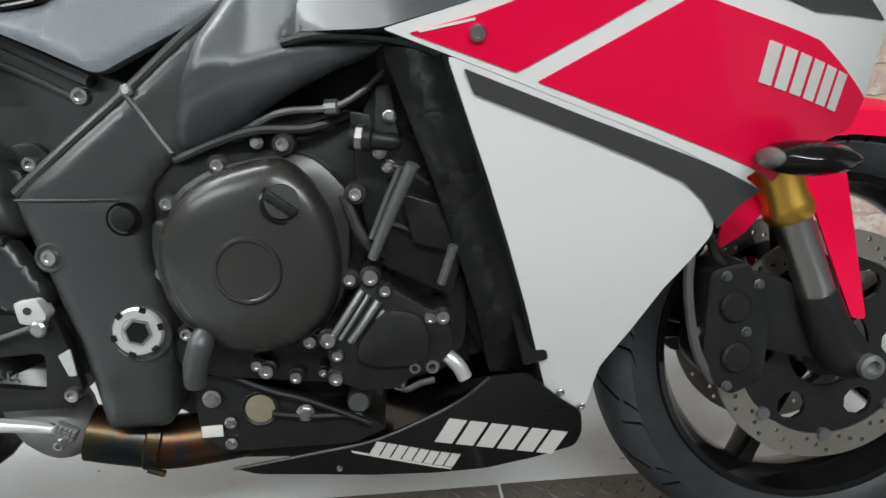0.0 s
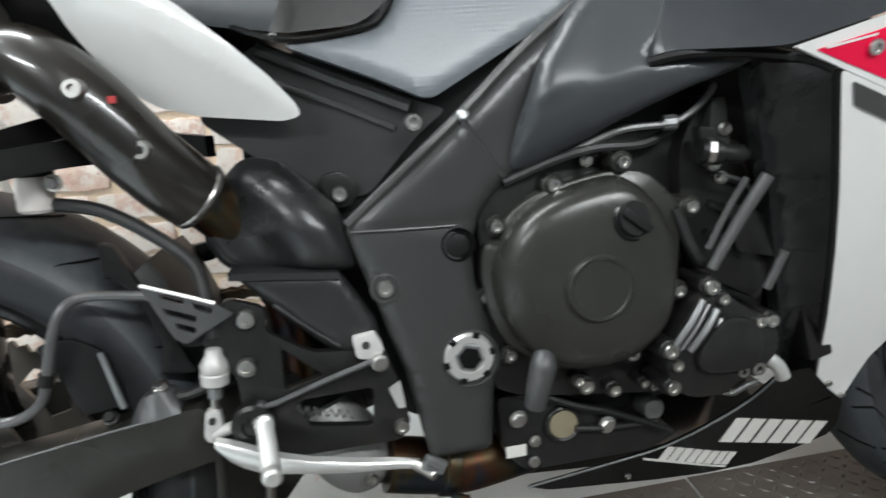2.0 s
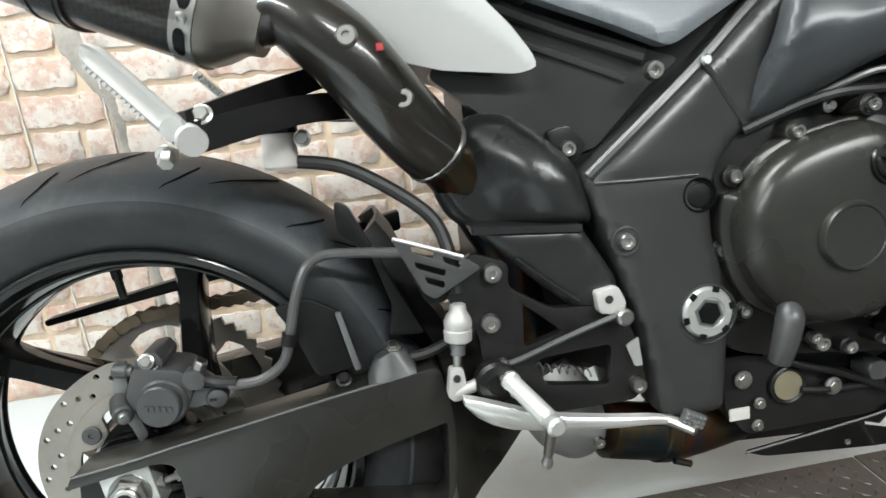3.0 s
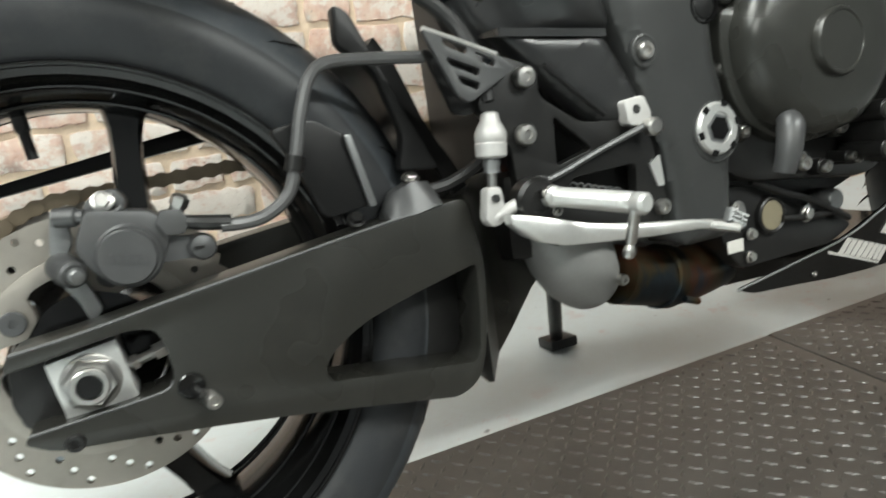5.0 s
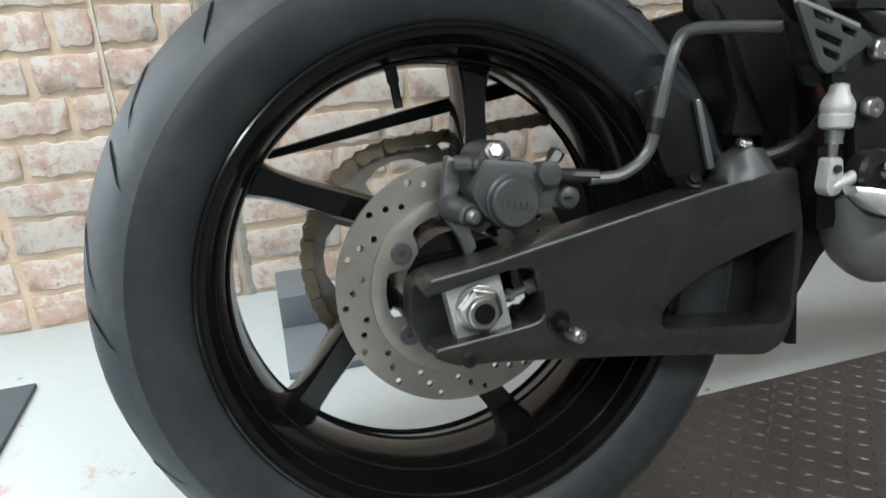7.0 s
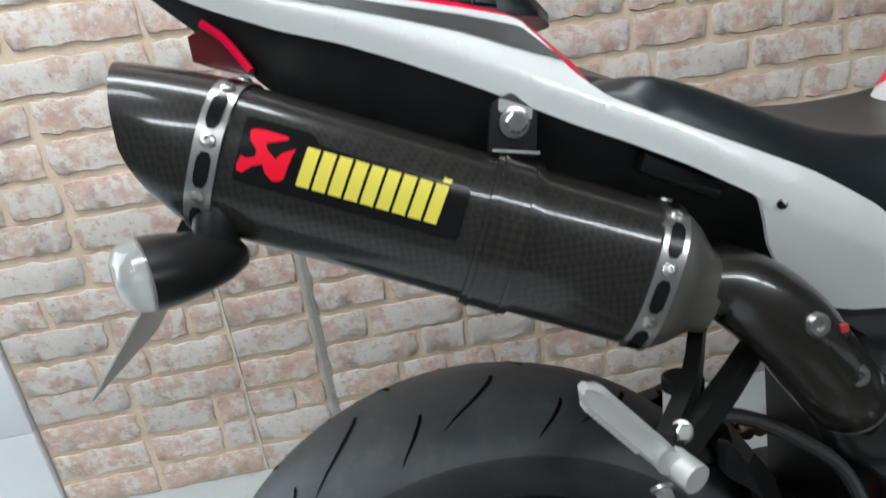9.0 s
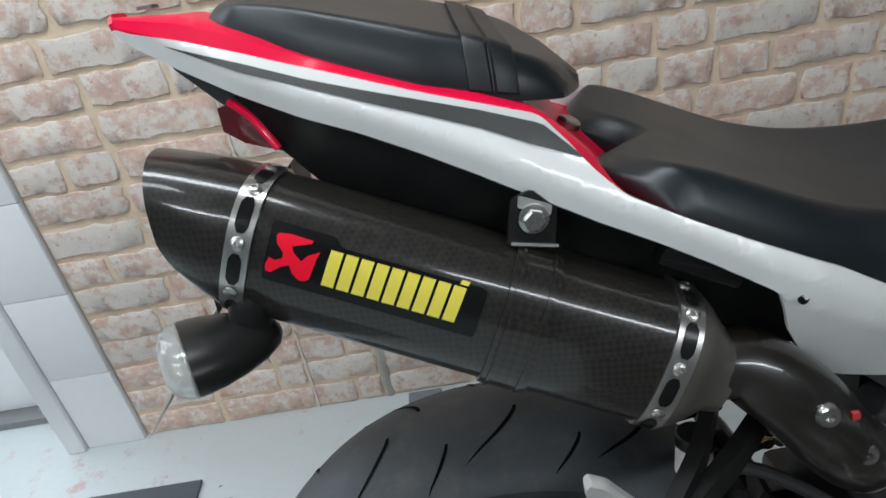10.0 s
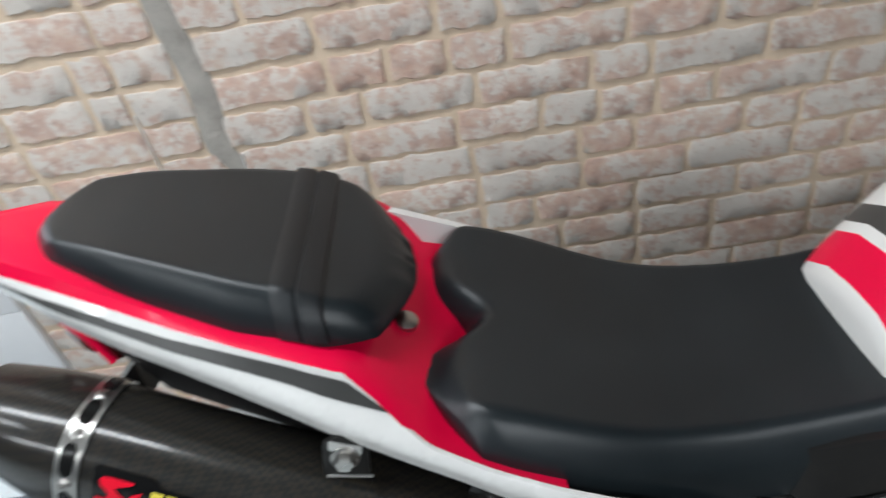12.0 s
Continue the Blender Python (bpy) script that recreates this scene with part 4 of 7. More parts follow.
# black boxes paint the shade of the castellations
for k in range(6):
    a = 2 * math.pi * k / 6 + 0.2
    part("notch", box(-0.0028, 0.003, -0.0067, -0.0053, -0.0035, 0.0035), DECAL_HOLLOW_BLACK, pivot).matrix_basis = Matrix.Translation((PIV[0] + 0.0245 * math.cos(a), PIV[1], PIV[2] + 0.0245 * math.sin(a))) @ Matrix.Rotation(-a, 4, "Y")
part("hex_socket", lathe([(0.0152, -0.004), (0.0152, 0.0056), (0.0126, 0.0056)], PIV, (0, -1, 0), 6), ALLOY_GREY, pivot, smooth=20)
# black hexagon over the socket, in place of its unlit depth
part("socket_shade", lathe([(0.0122, 0.0), (0.0122, 0.0064), (0.0, 0.0064)], PIV, (0, -1, 0), 6), DECAL_HOLLOW_BLACK, pivot, smooth=20)
# added dark filler for the airbox, shock and engine behind the near pieces
part("inner_core", loft([[(x, -w, z0), (x, w, z0), (x, w, z1), (x, -w, z1)] for x, w, z0, z1 in ((0.37, 0.06, 0.40, 0.70), (0.45, 0.085, 0.36, 0.74), (0.60, 0.10, 0.29, 0.74), (0.80, 0.10, 0.30, 0.70), (0.93, 0.09, 0.33, 0.62))]), BLACK_PLASTIC, bike)

# tank side cover, seam and seat side cover
def side_depth(x, z):
    return -0.150 + (z - 0.67) * 0.25 + 0.3 * max(0, 0.5 - x) ** 2


tank_out = rounded([(0.562, 0.672), (0.505, 0.70), (0.425, 0.735), (0.508, 0.741), (0.532, 0.757), (0.556, 0.80), (0.56, 0.88), (0.62, 0.93), (0.80, 0.95), (0.92, 0.86), (0.90, 0.80), (0.80, 0.805), (0.70, 0.744)], 0.012)
part("tank_cover", skin(tank_out, side_depth, 0.02, 0.012, 0.004, 0.008), TANK_FILM, bike, "matt charcoal tank side cover")
pad_out = rounded([(0.36, 0.768), (0.43, 0.744), (0.50, 0.748), (0.525, 0.763), (0.54, 0.785), (0.54, 0.795), (0.48, 0.798), (0.36, 0.79)], 0.012)
part("seat_side_cover", skin(pad_out, lambda x, z: side_depth(x, z) - 0.003 + 0.5 * max(0, 0.43 - x), 0.02, 0.03), BLACK_SATIN, bike, "dark plastic cover below the seat")
part("cover_seam", tube([(x, side_depth(x, z) - 0.001, z) for x, z in ((0.36, 0.765), (0.428, 0.739), (0.505, 0.745), (0.529, 0.760), (0.552, 0.803), (0.553, 0.812))], 0.003, 6, 5), DECAL_HOLLOW_BLACK, bike)
sub_out = rounded([(0.452, 0.578), (0.497, 0.582), (0.552, 0.640), (0.583, 0.663), (0.553, 0.674), (0.43, 0.733), (0.395, 0.742), (0.333, 0.672), (0.405, 0.613)], 0.01)
part("subframe_cover", skin(sub_out, lambda x, z: -0.084 - 0.3 * max(0, x - 0.45), 0.02, 0.03), FRAME_GREY, bike, "dark grey rear subframe casting")
part("subframe_rib", tube([(0.40, -0.088, 0.737), (0.47, -0.098, 0.704), (0.546, -0.121, 0.668)], 0.008, 8, 3), FRAME_GREY, bike)
part("subframe_rib", tube([(0.385, -0.085, 0.715), (0.46, -0.091, 0.683), (0.53, -0.11, 0.648)], 0.004, 8, 3), FRAME_GREY, bike)
socket_bolt(bike, (0.544, -0.141, 0.652), 0.0095, 0.009)
socket_bolt(bike, (0.466, -0.104, 0.586), 0.0085, 0.008)
part("bolt_boss", prism(rounded([(0.445, 0.606), (0.47, 0.610), (0.487, 0.590), (0.478, 0.571), (0.455, 0.572)], 0.008), -0.104, -0.09, 0.002), BLACK_SATIN, bike)
socket_bolt(bike, (0.42, -0.13, 0.742), 0.0045, 0.003)

# moulded shroud over the shock with its round swelling, and the flat shield below it
def shroud_depth(x, z):
    """A swelling that leans back with the shroud, on a surface that falls away towards the pipe."""
    c = 0.432 - (z - 0.555) * 0.42
    u, w = (x - c) / 0.042, (z - 0.556) / 0.062
    return -0.122 - 0.10 * max(0.0, x - 0.40) + 0.25 * max(0.0, z - 0.56) - 0.034 * math.exp(-(abs(u) ** 2.6) - abs(w) ** 3.5)


shroud_out = rounded([(0.325, 0.560), (0.338, 0.600), (0.372, 0.632), (0.405, 0.628), (0.437, 0.600), (0.462, 0.575), (0.472, 0.540), (0.476, 0.512), (0.36, 0.512), (0.337, 0.53)], 0.012)
part("shock_shroud", skin(shroud_out, shroud_depth, 0.03, 0.006, 0.012, 0.016), SHROUD_GREY, bike, "black moulded shroud with a round swelling", 70)


def shield_depth(x, z):
    return -0.150 - 0.10 * max(0.0, x - 0.36) + 0.06 * max(0.0, x - 0.455)


shield_out = rounded([(0.352, 0.523), (0.40, 0.5185), (0.455, 0.5145), (0.470, 0.490), (0.489, 0.456), (0.487, 0.437), (0.467, 0.428), (0.444, 0.433), (0.405, 0.468)], [0.004, 0.0, 0.01, 0.02, 0.012, 0.008, 0.012, 0.01, 0.02])
shield = part("shock_shield", skin(shield_out, shield_depth, 0.02, 0.008, 0.006, 0.009), SHROUD_GREY, bike, "black flat shield below the shroud", 60)
part("shield_lip", loft([[(x, -0.118, z), (x, shield_depth(x, z) - 0.002, z - 0.0015), (x, shield_depth(x, z) - 0.002, z - 0.0085), (x, -0.118, z - 0.003)] for x, z in ((0.351, 0.526), (0.40, 0.522), (0.456, 0.517))]), SHROUD_GREY, shield, smooth=25)
part("shield_rib", tube([(0.39, -0.156, 0.490), (0.42, -0.157, 0.463), (0.448, -0.158, 0.440)], 0.002, 6, 3), BLACK_PLASTIC, shield)
# rear set: hanger with triangular openings, heel guard, master cylinder, pedal and footrest
set_out = rounded([(0.345, 0.508), (0.382, 0.494), (0.379, 0.47), (0.42, 0.443), (0.492, 0.437), (0.503, 0.40), (0.512, 0.352), (0.50, 0.336), (0.38, 0.336), (0.35, 0.362), (0.346, 0.43), (0.318, 0.468)], 0.008)
tri_a = rounded([(0.392, 0.452), (0.43, 0.418), (0.39, 0.408)], 0.005)
tri_b = rounded([(0.402, 0.395), (0.478, 0.398), (0.474, 0.356), (0.408, 0.366)], 0.007)
rear_set = part("footrest_hanger", prism(set_out, -0.158, -0.145, 0.003, [tri_a, tri_b]), BLACK_SATIN, bike, "black alloy footrest hanger")
rear_set.location = (0.0, 0.0, -0.006)
for x, z in ((0.364, 0.487), (0.358, 0.439)):
    part("bolt", lathe([(0.0095, -0.002), (0.0095, 0.004), (0.008, 0.0065), (0.004, 0.007), (0.0035, 0.005), (0, 0.005)], (x, -0.162, z), (0, -1, 0), 20), STEEL, rear_set)
slots = [rounded([(a, b), (c, d), (c - 0.002, d - 0.006), (a + 0.002, b - 0.007)], 0.0025) for a, b, c, d in ((0.290, 0.524, 0.312, 0.515), (0.292, 0.509, 0.321, 0.497), (0.300, 0.494, 0.319, 0.486), (0.318, 0.511, 0.336, 0.503))]
part("heel_guard", prism(rounded([(0.274, 0.532), (0.338, 0.507), (0.354, 0.495), (0.308, 0.471), (0.298, 0.478)], 0.004), -0.168, -0.163, 0.001, slots), CALIPER_GREY, rear_set, "slotted grey metal heel guard")
part("guard_edge", tube([(0.275, -0.1665, 0.532), (0.306, -0.1665, 0.520), (0.338, -0.1665, 0.507)], 0.0022, 6, 3), ALLOY, rear_set, "bright alloy top edge")
part("guard_backing", prism(rounded([(0.28, 0.52), (0.35, 0.492), (0.317, 0.462), (0.30, 0.464)], 0.005), -0.150, -0.146, 0.0), BLACK_PLASTIC, rear_set)
CAST_PALE = surface("pale_cast_alloy", (0.5, 0.49, 0.475), 0.5, metal=0.35, vary=0.12, grain=220, bumpy=0.3)
cyl = part("master_cylinder", lathe([(0.0105, 0.0), (0.0133, 0.002), (0.0138, 0.012), (0.0128, 0.0135), (0.0136, 0.0155), (0.0136, 0.021), (0.0115, 0.026), (0.0085, 0.031), (0.0075, 0.037), (0.004, 0.039), (0, 0.039)], (0.3255, -0.158, 0.424), (0.1, 0, 1), 20), CAST_PALE, rear_set, "cast alloy rear brake master cylinder")
part("boot", lathe([(0.0075, 0), (0.0068, 0.004), (0.0078, 0.008), (0.0068, 0.013)], (0.324, -0.158, 0.412), (0.1, 0, 1), 16), ALLOY_GREY, cyl)
part("push_rod", lathe([(0.0045, 0), (0.0045, 0.03)], (0.321, -0.158, 0.386), (0.1, 0, 1), 10), STEEL, cyl)
clevis = part("clevis", prism(rounded([(0.314, 0.401), (0.327, 0.400), (0.329, 0.376), (0.324, 0.368), (0.314, 0.367), (0.309, 0.374)], 0.004), -0.166, -0.152, 0.002), CAST_PALE, cyl)
part("clevis_pin", lathe([(0.0035, 0), (0.0035, 0.003), (0, 0.003)], (0.3195, -0.166, 0.391), (0, -1, 0), 12), RUBBER, cyl)
part("clevis_arm", tube([(0.318, -0.160, 0.374), (0.334, -0.164, 0.380), (0.345, -0.168, 0.384)], [0.0065, 0.006, 0.007], 12, 3), CAST_PALE, cyl)
PEDAL = [(0.322, -0.178, 0.373, 0.004, 0.007), (0.333, -0.182, 0.366, 0.009, 0.008), (0.346, -0.186, 0.3605, 0.0108, 0.0085), (0.362, -0.191, 0.3555, 0.0108, 0.0085), (0.382, -0.197, 0.3515, 0.0085, 0.008), (0.410, -0.203, 0.3475, 0.0068, 0.0075), (0.450, -0.208, 0.343, 0.0055, 0.007), (0.490, -0.211, 0.3395, 0.0042, 0.006), (0.512, -0.213, 0.336, 0.0035, 0.005)]
pedal_rings = []
for x, y, z, t, w in PEDAL:
    pedal_rings.append([(x, y + w * a, z + t * b) for a, b in ((-1, -0.35), (-0.6, -1), (0.6, -1), (1, -0.35), (1, 0.6), (0.75, 1), (-0.75, 1), (-1, 0.6))])
pedal = part("brake_pedal", loft(pedal_rings), ALLOY, rear_set, "polished alloy brake pedal", 40)
part("pedal_pivot", lathe([(0.021, 0.0), (0.021, 0.014), (0.018, 0.018), (0.010, 0.019), (0.009, 0.016), (0, 0.016)], (0.357, -0.158, 0.382), (0, -1, 0), 24), BLACK_SATIN, rear_set)
socket_bolt(rear_set, (0.372, -0.172, 0.372), 0.0062, 0.006)
socket_bolt(rear_set, (0.362, -0.176, 0.388), 0.005, 0.004)
part("pedal_tip", tube([(0.500, -0.208, 0.338), (0.512, -0.218, 0.335), (0.523, -0.232, 0.331)], [0.0045, 0.0055, 0.0045], 10), STEEL, rear_set)
# ribbed footrest, slim, with a ball-ended wear pin under its tip
F0, F1 = Vector((0.368, -0.172, 0.385)), Vector((0.383, -0.275, 0.378))
foot = part("footrest", lathe([(0.0095, -0.004), (0.0095, 0.008), (0.0066, 0.010)] + [(0.0066 + (0.0019 if i % 2 else 0), 0.012 + 0.0021 * i) for i in range(38)] + [(0.0075, 0.093), (0.0085, 0.095), (0.0085, 0.103), (0.006, 0.1055), (0, 0.1055)], F0, F1 - F0, 16), ALLOY, rear_set, "ribbed alloy footrest")
part("tip_pin", lathe([(0.006, -0.006), (0.006, 0.0), (0.0042, 0.003), (0.0042, 0.024), (0.003, 0.026), (0.0045, 0.029), (0.0052, 0.032), (0.004, 0.036), (0, 0.0375)], (0.380, -0.266, 0.373), (-0.14, 0.2, -1), 12), STEEL, rear_set)
pad = [box(-0.011, 0.011, -0.004, 0.004, -0.007, 0.007, 0.002)]
for i in range(5):
    for j in range(3):
        pad.append(lathe([(0.0026, 0.0), (0.0004, 0.0024)], (-0.0084 + i * 0.0042, -0.004, -0.0042 + j * 0.0042), (0, -1, 0), 4))
part("pedal_pad", merge(*pad), ALLOY_GREY, rear_set, "knurled pedal pad").matrix_basis = pose(0.524, -0.226, 0.34, 0, 28, 0)
part("brake_rod", tube([(0.366, -0.166, 0.397), (0.385, -0.167, 0.401), (0.43, -0.169, 0.416), (0.480, -0.172, 0.431)], 0.0031, 8, 3), CALIPER_GREY, rear_set, "thin dark steel linkage rod")
part("rod_bracket", prism(rounded([(0.461, 0.456), (0.484, 0.459), (0.492, 0.441), (0.486, 0.430), (0.464, 0.434)], 0.004), -0.170, -0.150, 0.0012), CAST_PALE, rear_set)
part("bracket_hole", lathe([(0.0042, 0), (0.0042, 0.0006), (0, 0.0006)], (0.474, -0.170, 0.447), (0, -1, 0), 12), RUBBER, rear_set)
part("rod_joint", lathe([(0.0085, 0), (0.0085, 0.009), (0.006, 0.011)], (0.486, -0.170, 0.4295), (0, -1, 0), 16), STEEL, rear_set)
part("rod_joint", lathe([(0.006, 0), (0.006, 0.010), (0.004, 0.012)], (0.366, -0.160, 0.397), (0, -1, 0), 16), CALIPER_GREY, rear_set)
socket_bolt(rear_set, (0.502, -0.16, 0.352), 0.008, 0.006)
part("bright_shim", prism(rounded([(0.492, 0.395), (0.505, 0.402), (0.508, 0.372), (0.5, 0.372)], 0.002), -0.1605, -0.1585, 0.0), ALLOY, rear_set)
part("return_spring", tube([(0.40 + 0.0015 * i, -0.162 + 0.004 * math.cos(i * 1.2), 0.388 - 0.0004 * i + 0.004 * math.sin(i * 1.2)) for i in range(36)], 0.001, 5, 2), CALIPER_GREY, rear_set)

# exhaust collector under the footrest, header and link pipe with heat shield
def pipe_material():
    """Heat-tinted titanium: straw to blue to brown bands along the pipe."""
    m, nt, bs = mat_new("heat_tinted_pipe")
    v = coords(nt, (14.0, 3.0, 6.0))
    n = noise_node(nt, v, 1.5, 4, 0.6)
    c = ramp(nt, n, [(0.25, (0.025, 0.022, 0.022)), (0.42, (0.03, 0.042, 0.05)), (0.50, (0.07, 0.055, 0.03)), (0.58, (0.10, 0.04, 0.02)), (0.66, (0.04, 0.045, 0.06)), (0.78, (0.05, 0.04, 0.03))])
    nt.links.new(c, bs.inputs["Base Color"])
    bs.inputs["Metallic"].default_value, bs.inputs["Roughness"].default_value = 0.9, 0.35
    return m


def carbon_material(name, base, scale, tint, rot=0.785):
    """Lacquered carbon twill."""
    m, nt, bs = mat_new(name)
    tc = nt.nodes.new("ShaderNodeTexCoord")
    mp = nt.nodes.new("ShaderNodeMapping")
    mp.inputs["Rotation"].default_value = (0, rot, 0.2)
    nt.links.new(tc.outputs["Object"], mp.inputs["Vector"])
    ck = nt.nodes.new("ShaderNodeTexChecker")
    ck.inputs["Scale"].default_value = scale
    nt.links.new(mp.outputs["Vector"], ck.inputs["Vector"])
    n = noise_node(nt, mp.outputs["Vector"], 25, 3)
    c = mix(nt, ck.outputs["Fac"], grey(base), tint)
    c = mix(nt, ramp(nt, n, [(0.4, grey(0)), (0.8, grey(0.35))]), c, grey(base * 0.6))
    nt.links.new(c, bs.inputs["Base Color"])
    bs.inputs["Roughness"].default_value = 0.3
    bs.inputs["Specular IOR Level"].default_value = 0.25
    bs.inputs["Coat Weight"].default_value, bs.inputs["Coat Roughness"].default_value = 0.6, 0.09
    nt.links.new(bump(nt, ck.outputs["Fac"], 0.35, 0.0005), bs.inputs["Normal"])
    return m


HEAT_PIPE = pipe_material()
MATT_ALLOY = surface("matt_cast_shield_alloy", (0.3, 0.3, 0.29), 0.55, metal=0.5, vary=0.12, grain=220, bumpy=0.3)
BRONZE_SHIELD = surface("brown_lacquered_heat_shield", (0.009, 0.0072, 0.005), 0.28, metal=0.0, vary=0.35, grain=60, blotch=12, coat=0.7)
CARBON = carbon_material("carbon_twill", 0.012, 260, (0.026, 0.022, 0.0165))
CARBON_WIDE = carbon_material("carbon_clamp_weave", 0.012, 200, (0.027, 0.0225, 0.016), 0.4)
collector = part("collector_shield", tube([(0.418, -0.085, 0.352), (0.426, -0.087, 0.332), (0.436, -0.089, 0.310), (0.447, -0.089, 0.290), (0.457, -0.088, 0.274), (0.465, -0.086, 0.261), (0.470, -0.085, 0.252), (0.472, -0.085, 0.247)], [0.036, 0.041, 0.044, 0.0425, 0.037, 0.029, 0.018, 0.006], 24, 4), MATT_ALLOY, bike, "matt grey alloy exhaust shield")
socket_bolt(collector, (0.466, -0.134, 0.278), 0.006, 0.005)
part("header_pipe", tube([(0.485, -0.10, 0.275), (0.53, -0.095, 0.262), (0.58, -0.085, 0.25), (0.68, -0.06, 0.25)], 0.032, 24, 6), HEAT_PIPE, bike, "heat-tinted exhaust header pipe")
part("pipe_clamp", merge(lathe([(0.034, -0.009), (0.036, -0.007), (0.036, 0.007), (0.034, 0.009)], (0.553, -0.09, 0.2565), (1, 0.15, -0.25), 28), lathe([(0.004, 0), (0.004, 0.02)], (0.553, -0.125, 0.236), (0.8, 0, -0.3), 8)), HEAT_PIPE, bike)
link = part("link_pipe", tube([(0.180, -0.145, 0.731), (0.205, -0.148, 0.735), (0.230, -0.152, 0.718), (0.257, -0.154, 0.690), (0.287, -0.148, 0.649), (0.312, -0.136, 0.618), (0.332, -0.122, 0.596)], [0.027, 0.030, 0.0335, 0.035, 0.035, 0.0355, 0.034], 24, 5), BRONZE_SHIELD, bike, "exhaust link pipe under a brown lacquered carbon heat shield")
part("down_pipe", tube([(0.325, -0.118, 0.602), (0.352, -0.098, 0.57), (0.40, -0.07, 0.48), (0.41, -0.07, 0.38)], [0.029, 0.029, 0.03, 0.03], 20, 4), HEAT_PIPE, bike)
for p, r in (((0.2576, -0.187, 0.702), 0.0095), ((0.2993, -0.1755, 0.6476), 0.0095)):
    part("bolt", lathe([(r, -0.006), (r, 0.003), (r * 0.8, 0.006), (r * 0.4, 0.006), (r * 0.35, 0.003), (0, 0.003)], p, (-0.1, -1, 0.1), 16), STEEL, link)
for p in ((0.270, -0.182, 0.682), (0.313, -0.166, 0.630)):
    part("bolt", lathe([(0.0055, -0.006), (0.0055, 0.003), (0.003, 0.0045)], p, (-0.1, -1, 0.1), 12), STEEL, link)
LABEL_RED = surface("dull_red_label", (0.4, 0.03, 0.03), 0.5, vary=0.1)
part("red_label", box(0.281, 0.287, -0.1835, -0.1795, 0.689, 0.695), LABEL_RED, link)
part("end_ring", lathe([(0.0345, -0.004), (0.036, 0.0), (0.0345, 0.004)], (0.329, -0.1235, 0.600), (0.62, 0.42, -0.66), 28), STEEL, link)

# brake fluid pot and its hose, seen against the wall
part("fluid_pot", lathe([(0.014, 0), (0.0165, 0.003), (0.0165, 0.03), (0.015, 0.034)], (0.182, -0.115, 0.598), (0.05, 0, 1), 20), RESERVOIR, bike, "milky plastic brake fluid pot")
part("pot_lid", lathe([(0.018, 0), (0.018, 0.01), (0.016, 0.012)], (0.184, -0.115, 0.632), (0.05, 0, 1), 20), BLACK_PLASTIC, bike)
hex_bolt(bike, (0.206, -0.13, 0.625), 0.006, 0.008)
part("pot_hose", tube([(0.198, -0.115, 0.604), (0.24, -0.12, 0.594), (0.285, -0.128, 0.566), (0.318, -0.135, 0.535), (0.328, -0.15, 0.50), (0.33, -0.155, 0.465)], 0.0068, 10, 6), RUBBER, bike, "black rubber fluid hose")

